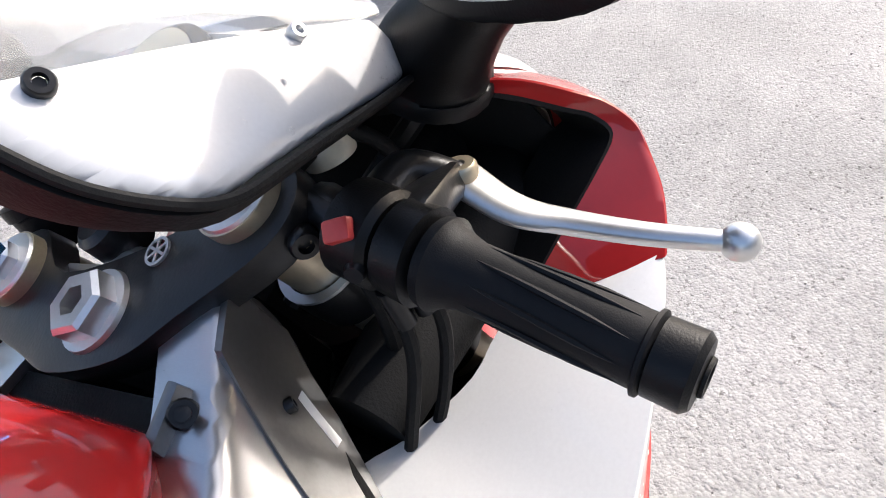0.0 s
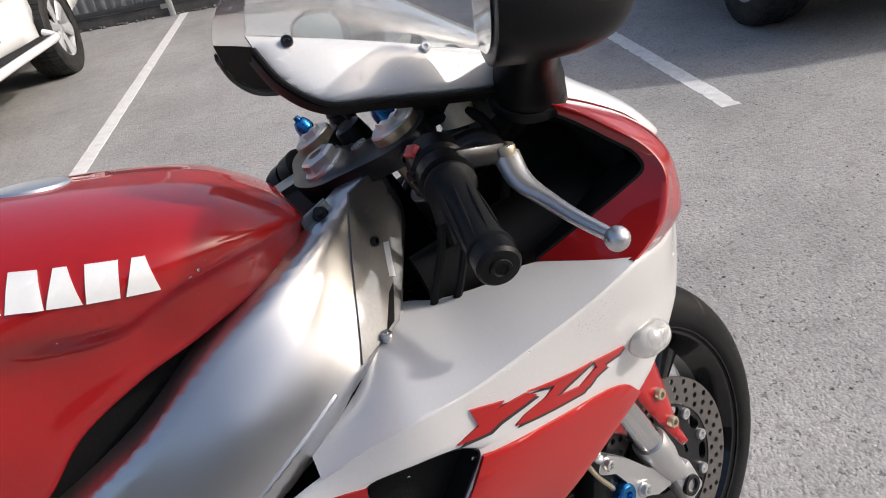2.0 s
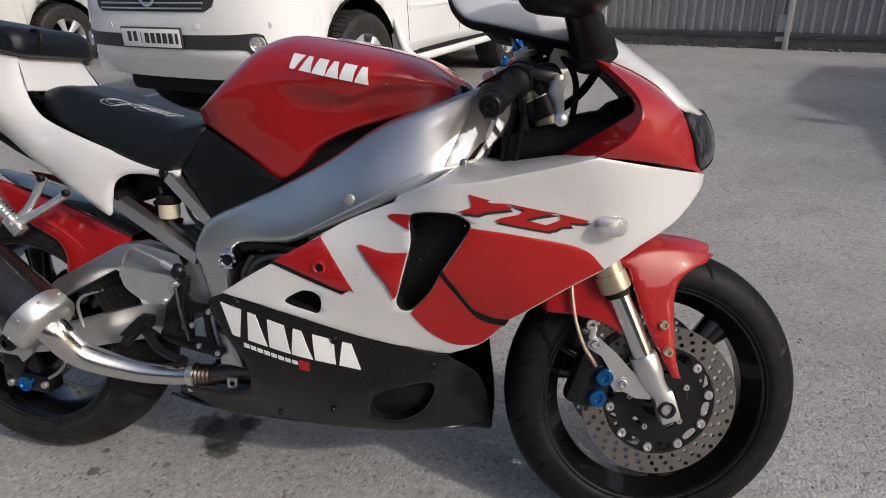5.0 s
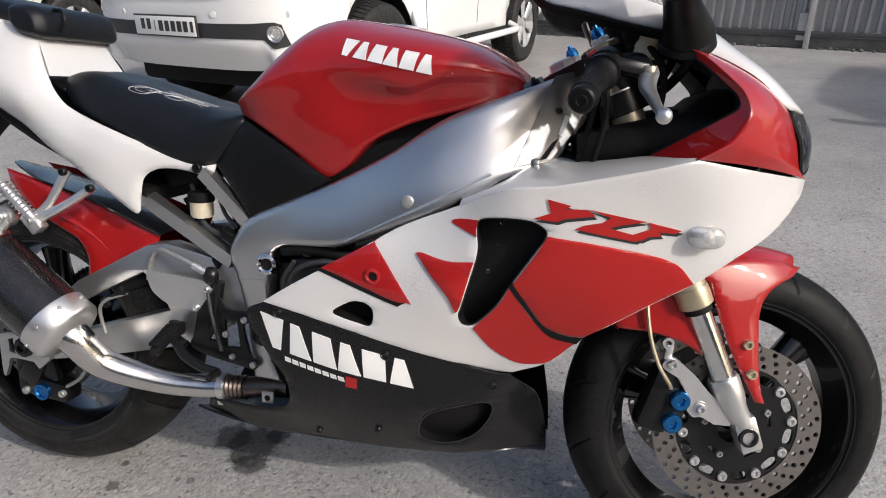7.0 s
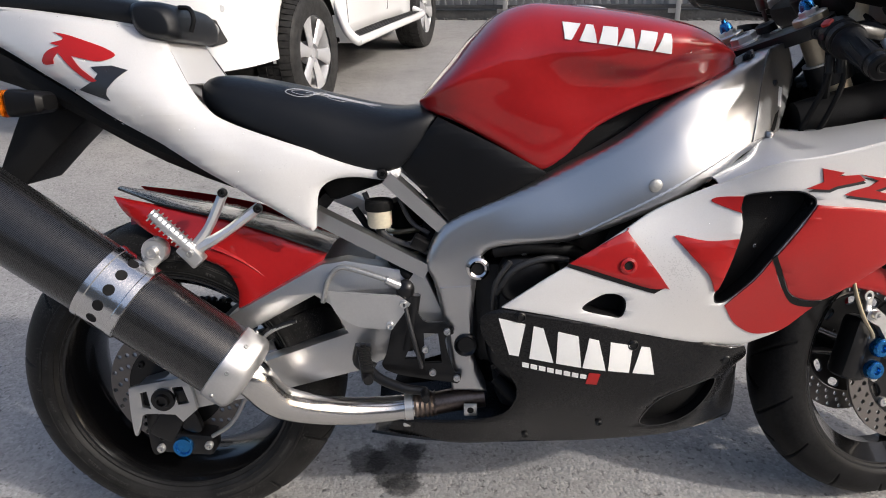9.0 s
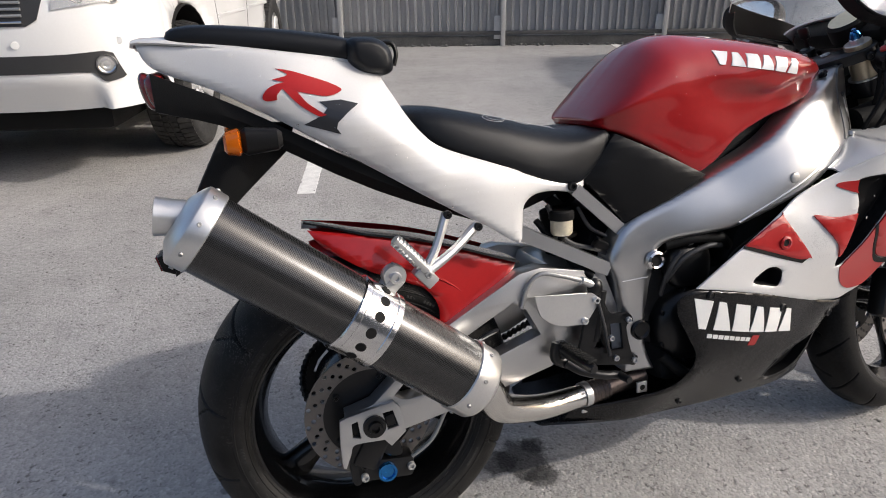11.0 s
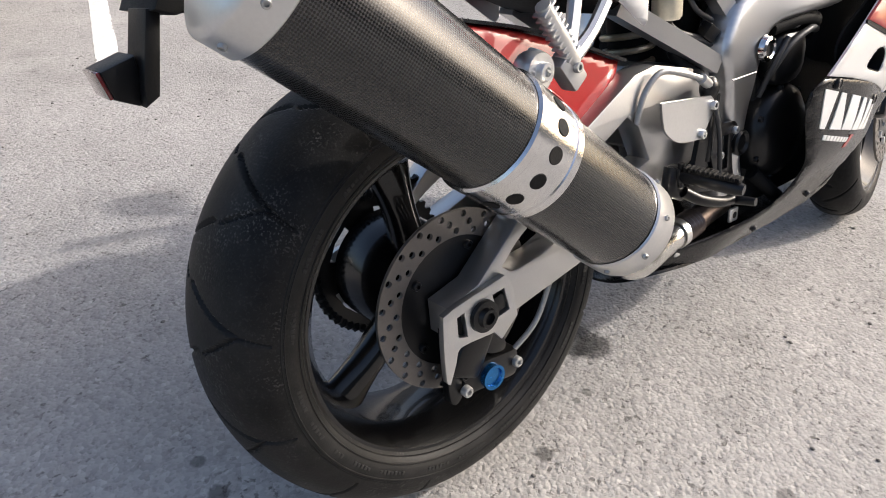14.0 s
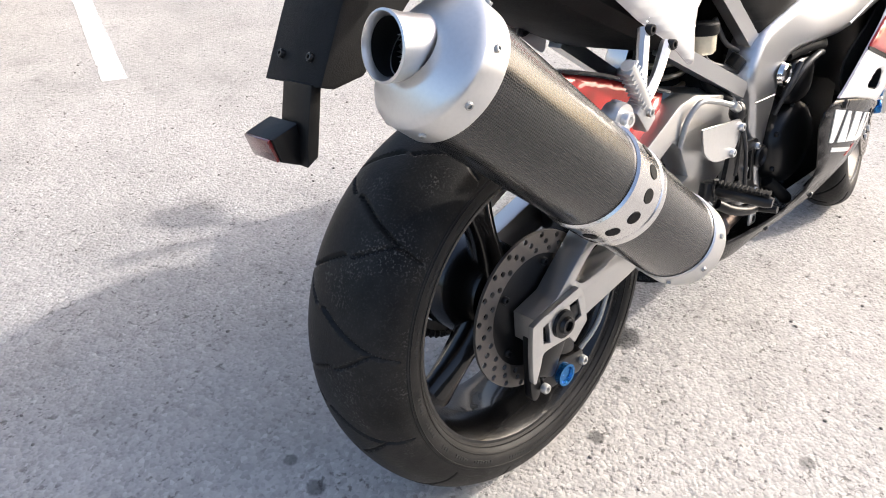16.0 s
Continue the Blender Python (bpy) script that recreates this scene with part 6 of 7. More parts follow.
part("cockpit_bulkhead", moved(plate([(-0.17, 0.64), (-0.195, 0.76), (-0.19, 0.84), (-0.165, 0.885), (-0.08, 0.925), (0.08, 0.925), (0.165, 0.885), (0.19, 0.84), (0.195, 0.76), (0.17, 0.64)], -0.002, 0.002), Matrix.Translation((1.325, 0, 0)) @ pose(0, 0, 0, 0, 0, 90)), MATT, moto, "matt black inner cowl")
part("fairing_stay", merged(tube([(1.15, -0.04, 0.82), (1.22, -0.09, 0.87), (1.26, -0.16, 0.93)], 0.008, 8), tube([(1.15, 0.04, 0.82), (1.22, 0.09, 0.87), (1.26, 0.16, 0.93)], 0.008, 8)), DARKMETAL, moto)
for s in BOTH:
    part("air_tube", tube([(1.36, s * 0.12, 0.79), (1.28, s * 0.135, 0.80), (1.18, s * 0.125, 0.785), (1.10, s * 0.115, 0.77)], [0.04, 0.042, 0.036, 0.03], 18), MATT, moto)
    part("inner_wall", skin(shape("1.10,0.725 1.18,0.738 1.262,0.752 1.35,0.745 1.40,0.70 1.30,0.61 1.15,0.52 1.06,0.52 1.08,0.65"), side(fair_sheet, s), 0.003, step=0.05, lift=-0.016), MATT, moto)
dash = part("instrument_panel", merged(block(0.07, 0.24, 0.045, pose(1.185, 0, 0.962, 0, -35, 0), 0.014), moved(turned([(0.0, 0.02), (0.038, 0.02), (0.044, 0.014), (0.044, -0.02)], 32), pose(1.165, -0.03, 0.975, 0, -35, 0))), MATT, moto, "black instrument panel")
part("dial", moved(turned([(0, 0.0), (0.037, 0.0)], 32), pose(1.165, -0.03, 0.975, 0, -35, 0) @ Matrix.Translation((0, 0, 0.0205))), surface("dial face", (0.5, 0.48, 0.36), 0.4, 0.0, 0.3), dash)

SUR = Sheet([(1.0, 1.047, 0.160), (1.028, 1.0375, 0.171), (1.146, 1.003, 0.160), (1.044, 0.985, 0.203), (1.109, 0.972, 0.188), (1.15, 0.963, 0.178), (1.206, 0.951, 0.164), (1.215, 0.966, 0.168), (1.205, 0.984, 0.163), (1.09, 0.998, 0.181), (1.01, 1.015, 0.177), (1.025, 0.995, 0.192)], 0.003)
for s in BOTH:
    ring = shape("0.999,1.049! 1.06,1.032 1.13,1.011 1.208,0.985! 1.220,0.966! 1.206,0.951 1.15,0.961 1.109,0.970 1.07,0.978 1.044,0.983 1.025,0.994 1.008,1.015")
    wing = skin(ring, side(SUR, s), 0.006, step=0.012, roll=0.010)
    lip = [[(x, s * (SUR(x, z) - d), z - e) for x, z in ((1.001, 1.035), (1.010, 1.012), (1.026, 0.993), (1.044, 0.983), (1.075, 0.977), (1.109, 0.970), (1.15, 0.961), (1.203, 0.951))] for d, e in ((0.002, 0.0), (0.012, 0.006), (0.03, 0.006))]
    sur = part("screen_surround", wing, WHITE, moto, "silver white surround of the screen", 50)
    part("edge_lip", shell(smooth_rows(list(zip(*lip)), 3), 0.004), MATT, sur)
    part("inner_liner", skin(ring, side(SUR, s), 0.002, step=0.02, lift=-0.0105), MATT, sur, "black inner side")
    part("edge_trim", tube([(x, s * (SUR(x, z) + 0.001), z) for x, z in ((1.000, 1.038), (1.010, 1.012), (1.026, 0.993), (1.044, 0.982), (1.075, 0.976), (1.109, 0.969), (1.15, 0.960), (1.206, 0.950))], 0.0024, 8), MATT, sur)
    surround_right = sur if s < 0 else surround_right
    bolt(sur, (1.028, s * SUR(1.028, 1.0372), 1.0372), (-0.2, s, 0.45), 0.0050, DARKMETAL, "dark screen bolt")
    bolt(sur, (1.146, s * SUR(1.146, 1.003), 1.003), (0, s, 0.45), 0.0045, ALUSAT)
rows = []
for k in range(15):
    t = k / 14
    x0, zs, w = 1.0 + 0.212 * t, 1.050 - 0.065 * t - 0.002 * math.sin(math.pi * t), 0.157 + 0.004 * t
    xm, zm = 1.045 + 0.20 * t, 1.120 - 0.122 * t ** 1.3
    rows.append([(x0 + (xm - x0) * math.cos(a) ** 1.2, w * math.sin(a), zs + (zm - zs) * math.cos(a) ** 0.75) for a in (math.pi * (j / 28 - 0.5) * 0.999 for j in range(29))])
SCREEN_ROWS = rows
screen_ob = part("windscreen", shell(rows, 0.003), SCREEN, moto, "clear rain-spotted windscreen", 60)
screen_ob.visible_shadow = False

# ---- mirrors ----
for s in BOTH:
    stem = part("mirror", tube([(1.240, s * 0.158, 0.934), (1.237, s * 0.170, 0.950), (1.223, s * 0.206, 0.976), (1.212, s * 0.245, 1.000)], [0.040, 0.036, 0.026, 0.022], 20), BLACK, moto, "black mirror on a moulded stem")
    turn_ = Matrix.Translation((1.172, s * 0.272, 1.028)) @ pose(0, 0, 0, 0, 8, s * 21)
    hs = ball(0.094, 0.077, 0.045, None, 36, 2.5)
    for v in hs.verts:
        if v.co.x < -0.014:
            v.co.x = -0.014 - 0.04 * (abs(v.co.x) - 0.014)
        elif v.co.x > 0:
            v.co.y *= 1 - 2.2 * v.co.x
    part("mirror_shell", moved(hs, turn_), BLACK, stem, "black plastic mirror housing", 50)
    part("mirror_glass", moved(loft([[(-0.0178, 0.064 * math.copysign(abs(math.cos(a)) ** 0.75, math.cos(a)) * q, 0.035 * math.copysign(abs(math.sin(a)) ** 0.75, math.sin(a)) * q) for a in arc(36)] for q in (1.0, 0.5, 0.02)], closed=True), turn_), MIRROR, stem, "mirror glass")
    sig = part("turn_signal", ball(0.023, 0.010, 0.0145, pose(1.283, s * 0.229, 0.669, 0, 0, -s * 12), 10, 2.6), CHROME, moto, "flush clear turn signal")
    part("lens", ball(0.026, 0.017, 0.0165, pose(1.285, s * 0.236, 0.669, 0, 0, -s * 12), 24, 2.7), CLEAR, sig, "clear oval lens")
    part("bulb", ball(0.008, 0.008, 0.008, pose(1.287, s * 0.236, 0.669), 12), ALUSAT, sig)

# ---- steering: fork, clamps, bars, front wheel, turned a little to the left ----
STEER_AXIS = Vector((-0.418, 0, 0.908))
STEER_AT = Vector((1.062, 0, 0.915))
STEER = Matrix.Translation(STEER_AT) @ Matrix.Rotation(radians(13.5), 4, STEER_AXIS) @ Matrix.Translation(-STEER_AT)
UNSTEER = STEER.inverted()


def spart(name, bm, material, parent=None, label="", angle=38):
    return part(name, moved(bm, STEER), material, parent or moto, label, angle)


def fork_at(z, y):
    return Vector((1.298 - 0.46 * (z - 0.492), y, z))


for s in BOTH:
    y = s * 0.104
    leg = spart("fork_leg", tube([fork_at(0.926, y), fork_at(0.55, y), fork_at(0.53, y)], [0.0265, 0.0265, 0.0275], 28, 1), GOLD, None, "bronze inverted fork leg")
    spart("fork_collar", tube([fork_at(0.545, y), fork_at(0.535, y), fork_at(0.515, y), fork_at(0.512, y)], [0.0285, 0.0295, 0.0295, 0.024], 28, 1), GOLD, leg)
    spart("fork_seal", tube([fork_at(0.513, y), fork_at(0.503, y)], 0.0235, 24, 1), MATT, leg)
    spart("fork_stanchion", tube([fork_at(0.515, y), fork_at(0.352, y)], 0.0205, 28, 1), CHROME, leg, "chrome lower fork tube")
    foot = tube([fork_at(0.392, y), fork_at(0.385, y), fork_at(0.355, y), fork_at(0.335, y), (1.386, y, 0.310)], [0.024, 0.0265, 0.0255, 0.0215, 0.019], 24, 1)
    shoe = spart("fork_foot", merged(foot, block(0.040, 0.034, 0.064, pose(1.394, y, 0.293, 0, -20, 0), 0.007)), ALUSAT, leg, "silver axle clamp")
    spart("axle_end", moved(turned([(0, -0.004), (0.010, -0.004), (0.011, 0.003), (0.016, 0.003), (0.0165, -0.004)], 24), along((1.392, s * 0.1225, 0.2905), (0, s, 0))), DARKMETAL, shoe)
    spart("caliper_mount", plate(shape("1.240,0.405 1.244,0.418 1.259,0.424! 1.296,0.393! 1.330,0.357 1.353,0.349! 1.374,0.326! 1.362,0.306! 1.335,0.308! 1.312,0.320 1.298,0.320 1.287,0.333 1.292,0.348! 1.267,0.388!"), *sorted((s * 0.098, s * 0.112)), 0.003), ALUSAT, shoe)
    cal = spart("front_caliper", merged(block(0.060, 0.046, 0.12, pose(1.250, s * 0.078, 0.342, 0, 18, 0), 0.014), block(0.046, 0.052, 0.086, pose(1.268, s * 0.078, 0.328, 0, 14, 0), 0.012)), DARKMETAL, None, "black four-piston brake caliper")
    for cx_, cz_ in ((1.275, 0.347), (1.2645, 0.3065)):
        spart("caliper_cap", moved(turned([(0, 0.002), (0.0055, 0.002), (0.0075, 0.0065), (0.0145, 0.0065), (0.0165, 0.0045), (0.0175, 0.001), (0.0175, -0.012)], 24), along((cx_, s * 0.110, cz_), (0, s, 0))), BLUE, cal, "blue anodised caliper cap")
    spart("caliper_bolt", merged(moved(bolt_mesh(0.0085), along((1.3094, s * 0.114, 0.3356), (0, s, 0))), moved(turned([(0.008, 0.002), (0.0125, 0.002), (0.013, -0.003)], 24), along((1.3094, s * 0.112, 0.3356), (0, s, 0)))), ALUSAT, cal)
    spart("caliper_bolt", moved(bolt_mesh(0.0085), along((1.255, s * 0.114, 0.412), (0, s, 0))), ALUSAT, cal)
    spart("line_clip", merged(block(0.014, 0.010, 0.026, pose(1.2505, s * 0.100, 0.430, 0, 8, 0), 0.003), moved(turned([(0.005, -0.006), (0.010, -0.006), (0.010, 0.006), (0.005, 0.006)], 18), along((1.2477, s * 0.100, 0.4455), (0, 1, 0)))), ALUSAT, cal)
    spart("brake_line", tube([(1.258, s * 0.108, 0.368), (1.252, s * 0.112, 0.378), (1.232, s * 0.112, 0.41), (1.215, s * 0.108, 0.46), (1.206, s * 0.10, 0.53), (1.20, s * 0.085, 0.66)], 0.0036, 8), GOLD, cal)
    spart("adjuster_washer", moved(turned([(0.012, 0.003), (0.024, 0.003), (0.026, 0.0), (0.026, -0.006)], 32), along(fork_at(0.925, y), STEER_AXIS)), ALUSAT, leg, "silver fork cap")
    spart("fork_nut", moved(turned([(0.0, 0.012), (0.012, 0.012), (0.015, 0.009), (0.015, 0.0)], 6), along(fork_at(0.926, y), STEER_AXIS)), ALUSAT, leg)
    spart("adjuster", moved(turned([(0.0, 0.026), (0.004, 0.026), (0.0045, 0.021), (0.008, 0.020), (0.011, 0.014), (0.0125, 0.004), (0.0125, 0.0)], 12), along(fork_at(0.931, y), STEER_AXIS)), BLUE, leg, "blue anodised preload adjuster")
CLAMP = [(0.05, -0.142), (0.078, -0.125), (0.082, -0.09), (0.045, -0.05), (0.04, 0.05), (0.082, 0.09), (0.078, 0.125), (0.05, 0.142), (0.018, 0.128), (-0.012, 0.07), (-0.03, 0.03), (-0.03, -0.03), (-0.012, -0.07), (0.018, -0.128)]
top = plate(spline(CLAMP, 4), -0.011, 0.011, 0.003)
moved(top, Matrix(((1, 0, 0, 0), (0, 0, 1, 0), (0, 1, 0, 0), (0, 0, 0, 1))))
clamp_pose = Matrix.Translation((1.060, 0, 0.886)) @ pose(0, 0, 0, 0, -24.7, 0)
clamp = spart("top_clamp", moved(top, clamp_pose), DARKMETAL, None, "black top fork clamp")
low = plate(spline(CLAMP, 4), -0.016, 0.016, 0.003)
moved(low, Matrix(((1, 0, 0, 0), (0, 0, 1, 0), (0, 1, 0, 0), (0, 0, 0, 1))))
spart("bottom_clamp", moved(low, Matrix.Translation((1.148, 0, 0.71)) @ pose(0, 0, 0, 0, -24.7, 0)), DARKMETAL, None, "black bottom fork clamp")
spart("stem_nut", merged(moved(turned([(0.010, 0.020), (0.019, 0.020), (0.022, 0.017), (0.022, 0.004)], 6), along((1.060, 0, 0.895), STEER_AXIS)), moved(turned([(0.0, -0.002), (0.0105, -0.002), (0.0105, 0.019)], 20), along((1.060, 0, 0.895), STEER_AXIS)),
      moved(turned([(0.015, 0.006), (0.026, 0.006), (0.027, 0.002), (0.027, 0.0)], 32), along((1.060, 0, 0.895), STEER_AXIS))), ALUSAT, clamp, "large silver stem nut")
spart("round_badge", moved(turned([(0.0075, 0.0008), (0.0095, 0.0008), (0.0095, -0.001)], 32), along((1.085, -0.043, 0.9115), STEER_AXIS)), ALUSAT, clamp)
spart("round_badge", merged(*[moved(block(0.0018, 0.015, 0.001, None, 0), along((1.085, -0.043, 0.912), STEER_AXIS) @ pose(0, 0, 0, 0, 0, 60 * k)) for k in range(3)]), ALUSAT, clamp)
spart("clamp_bolt", moved(bolt_mesh(0.009), along((1.087, -0.137, 0.893), (-0.75, -0.6, -0.2))), DARKMETAL, clamp)
ign = spart("ignition_switch", moved(turned([(0.0, 0.022), (0.012, 0.022), (0.017, 0.018), (0.019, 0.0), (0.019, -0.01)], 28), along((1.113, 0.012, 0.914), STEER_AXIS)), DARKMETAL, None, "black ignition barrel")
key = spart("ignition_key", merged(block(0.003, 0.009, 0.03, Matrix.Translation((1.105, 0.012, 0.948)) @ pose(0, 0, 0, 0, -24.7, 0), 0.0008), block(0.008, 0.024, 0.028, Matrix.Translation((1.097, 0.012, 0.968)) @ pose(0, 0, 0, 0, -24.7, 0), 0.004)), DARKMETAL, ign, "key with black bow")
# bars
for s in BOTH:
    f = lambda x, y, z, s=s: (lambda q: Vector((q.x, -s * q.y, q.z)))(UNSTEER @ Vector((x, y, z)))
    inner, outer = f(1.132, -0.15, 0.905), f(1.098, -0.328, 0.853)
    d = (outer - inner).normalized()
    L = (outer - inner).length
    at = lambda t: inner + d * L * t
    bar = spart("clip_on", merged(tube([inner - d * 0.03, at(0.5)], 0.011, 16, 1), moved(turned([(0.0275, -0.018), (0.034, -0.018), (0.035, 0), (0.034, 0.018), (0.0275, 0.018)], 28), along(fork_at(0.838, s * 0.104), STEER_AXIS)), tube([fork_at(0.838, s * 0.104) + Vector((0.02, 0, 0.0)), inner - d * 0.03 + Vector((0.01, 0, -0.012)), inner], [0.02, 0.018, 0.012], 14)), DARKMETAL, None, "black clip-on handlebar")
    spart("clip_ring", moved(turned([(0.0275, 0.018), (0.034, 0.018), (0.034, 0.0205), (0.0275, 0.0205)], 32), along(fork_at(0.838, s * 0.104), STEER_AXIS)), ALUSAT, bar)
    spart("grip", tube([at(0.30), at(0.31), at(0.34), at(0.36), at(0.42), at(0.60), at(0.86), at(0.875), at(0.88), at(0.89), at(0.90)], [0.014, 0.0235, 0.0245, 0.0215, 0.0175, 0.0165, 0.0172, 0.0175, 0.0195, 0.0195, 0.015], 32, 2), GRIP, bar, "dark grey rubber grip")
    flutes = []
    for k in range(9):
        a = math.tau * k / 9
        u = d.orthogonal().normalized()
        v = d.cross(u)
        flutes.append(tube([at(q) + (0.0168 + 0.0002) * (math.cos(a + 0.9 * (q - 0.5)) * u + math.sin(a + 0.9 * (q - 0.5)) * v) for q in (0.45, 0.55, 0.65, 0.75, 0.85)], [0.0003, 0.0014, 0.0018, 0.0016, 0.0003], 6, 2))
    spart("grip_rib", merged(*flutes), GRIP, bar)
    spart("bar_end", tube([at(0.895), at(0.90), at(0.985), at(1.0), at(1.005)], [0.012, 0.0178, 0.0180, 0.0155, 0.008], 28, 1), BLACK, bar, "black bar end weight")
    spart("bar_end_socket", moved(turned([(0, 0.0), (0.005, 0.0), (0.006, 0.0016), (0.0085, 0.0016), (0.009, 0.0)], 20), along(at(1.006), d)), MATT, bar)
    house = spart("switch_housing", merged(tube([at(0.02), at(0.03), at(0.15), at(0.17)], [0.022, 0.0275, 0.0275, 0.024], 24, 1), tube([at(0.18), at(0.19), at(0.285), at(0.295)], [0.018, 0.0255, 0.0265, 0.02], 24, 1)), BLACK, bar, "black switch housing")
    if s < 0:
        sw = at(0.085) + Vector((-0.021, 0, 0.0175))
        spart("kill_switch", moved(block(0.016, 0.012, 0.010, None, 0.002), along(sw, (-0.75, 0, 0.66))), KILLRED, house, "red kill switch")
        spart("start_button", moved(turned([(0, 0.004), (0.005, 0.004), (0.006, 0.0)], 16), along(at(0.09) + Vector((-0.028, 0, -0.002)), (-1, 0, 0))), DARKMETAL, house)
    piv, tip = f(1.189, -0.190, 0.893), f(1.201, -0.328, 0.838)
    spart("lever_perch", merged(block(0.06, 0.03, 0.02, Matrix.Translation(at(0.24) + Vector((0.035, 0, 0.008))) @ pose(0, 0, 0, 0, 10, 0), 0.005), tube([at(0.08) + Vector((0.02, 0, 0.005)), at(0.16) + Vector((0.05, 0, 0.012)), piv], [0.014, 0.013, 0.009], 12)), DARKMETAL, bar)
    mid1, mid2, mid3 = f(1.186, -0.216, 0.873), f(1.192, -0.243, 0.859), f(1.196, -0.285, 0.847)
    pts, rs = [piv, mid1, mid2, mid3, tip], [(0.014, 0.006), (0.0125, 0.0065), (0.0095, 0.0065), (0.0075, 0.006), (0.006, 0.0055)]
    rows = []
    for i in range(len(pts)):
        t = (pts[min(i + 1, 4)] - pts[max(i - 1, 0)]).normalized()
        up = (Vector((0, 0, 1)) - t * t.z).normalized()
        w = t.cross(up)
        rows.append([pts[i] + rs[i][0] * math.cos(a) * w + rs[i][1] * math.sin(a) * up for a in arc(14)])
    lever = spart("brake_lever" if s < 0 else "clutch_lever", merged(loft(smooth_rows(rows, 5), closed=True), ball(0.0105, 0.0105, 0.0105, Matrix.Translation(tip), 16)), ALUSAT, bar, "bare aluminium lever with ball end")
    spart("pivot_screw", merged(moved(turned([(0.0, 0.004), (0.003, 0.004), (0.004, 0.006), (0.009, 0.006), (0.0105, 0.004), (0.0105, -0.006)], 20), along(piv + Vector((0, 0, 0.004)), (0, 0.2 * s, 1)))), GOLD, lever)
    spart("master_cup", moved(turned([(0, -0.02), (0.017, -0.02), (0.019, -0.014), (0.019, 0.014), (0.021, 0.016), (0.021, 0.026), (0, 0.028)], 24), Matrix.Translation(f(1.185, -0.105, 0.935))), FLUID if s < 0 else BLACK, bar)
part("wiring_box", block(0.13, 0.06, 0.17, pose(1.215, 0.02, 0.745, 0, -10, 0), 0.012), MATT, moto)
part("cable_tray", block(0.20, 0.30, 0.012, pose(1.13, 0, 0.675, 0, -8, 0), 0.004), MATT, moto)
part("throttle_cable", tube([(1.12, -0.165, 0.885), (1.115, -0.168, 0.83), (1.10, -0.15, 0.77), (1.09, -0.12, 0.70)], 0.0045, 8), MATT, moto)
part("brake_hose", tube([(1.15, -0.10, 0.925), (1.19, -0.12, 0.93), (1.215, -0.13, 0.89), (1.21, -0.12, 0.82), (1.19, -0.09, 0.74)], 0.0055, 10), MATT, moto)
part("throttle_cable", tube([(1.13, -0.175, 0.88), (1.135, -0.18, 0.835), (1.125, -0.165, 0.78), (1.11, -0.13, 0.71)], 0.0045, 8), MATT, moto)
part("cable_adjuster", merged(*[tube([(1.118 + 0.012 * k, -0.168 - 0.007 * k, 0.872), (1.119 + 0.012 * k, -0.169 - 0.007 * k, 0.845)], 0.0065, 10, 1) for k in (0, 1)]), DARKMETAL, moto)
part("wire_loom", tube([(1.125, -0.15, 0.89), (1.13, -0.145, 0.84), (1.14, -0.12, 0.78), (1.13, -0.08, 0.73)], 0.006, 8), MATT, moto)

# ---- front fender and wheel ----
mud = fender_rows((1.39, 0.291), 0.316, 71, 143, 0.082, 18, 0.034, lambda t: 0.35 + 0.65 * min(1, (t * 5) ** 0.7) if t < 0.2 else 1.0)
flap_sheet = Sheet([(1.30, 0.565, 0.098), (1.38, 0.592, 0.080), (1.488, 0.572, 0.044), (1.44, 0.556, 0.084), (1.40, 0.50, 0.100), (1.41, 0.36, 0.114), (1.37, 0.40, 0.114), (1.34, 0.48, 0.108), (1.2, 0.53, 0.09), (1.14, 0.48, 0.085)])
FLAP = shape("1.285,0.566! 1.33,0.583 1.375,0.590 1.43,0.588 1.492,0.573! 1.470,0.560 1.440,0.552 1.416,0.536 1.403,0.512 1.400,0.483 1.404,0.421 1.410,0.373 1.419,0.347! 1.401,0.350! 1.347,0.449 1.308,0.552!")
BACK_FLAP = shape("1.160,0.470! 1.171,0.464 1.219,0.461 1.269,0.448 1.305,0.426! 1.320,0.488! 1.290,0.575! 1.22,0.58 1.15,0.545")
fender = spart("front_fender", merged(shell(mud, 0.004), *[skin(q, side(flap_sheet, s), 0.005, step=0.012, roll=0.008) for s in BOTH for q in (FLAP, BACK_FLAP)]), RED, None, "glossy red front fender", 60)
for s in BOTH:
    for x, z in ((1.379, 0.450), (1.389, 0.400)):
        spart("fender_bolt", moved(bolt_mesh(0.0085), along((x, s * (flap_sheet(x, z) + 0.002), z), (0, s, 0))), GOLD, fender)
barrel, hub, spokes = wheel_parts(0.216, 0.105, 3, 75)
AT_FRONT = Matrix.Translation((1.392, 0, 0.291))
front = spart("front_wheel", moved(barrel, AT_FRONT), RIM, None, "black three-spoke front wheel")
spart("hub", moved(hub, AT_FRONT), RIM, front)
for b in spokes:
    spart("spoke", moved(b, AT_FRONT), RIM, front)
for s in BOTH:
    spart("rim_lip", ring_at(1.392, 0.291, s * 0.0530, 0.2225, 0.0028), RIM, front, "glossy rim lip")
spart("tyre", moved(tyre(0.291, 0.120, 0.218, groove_front), AT_FRONT), RUBBER, front, "front tyre with long grooves", 30)
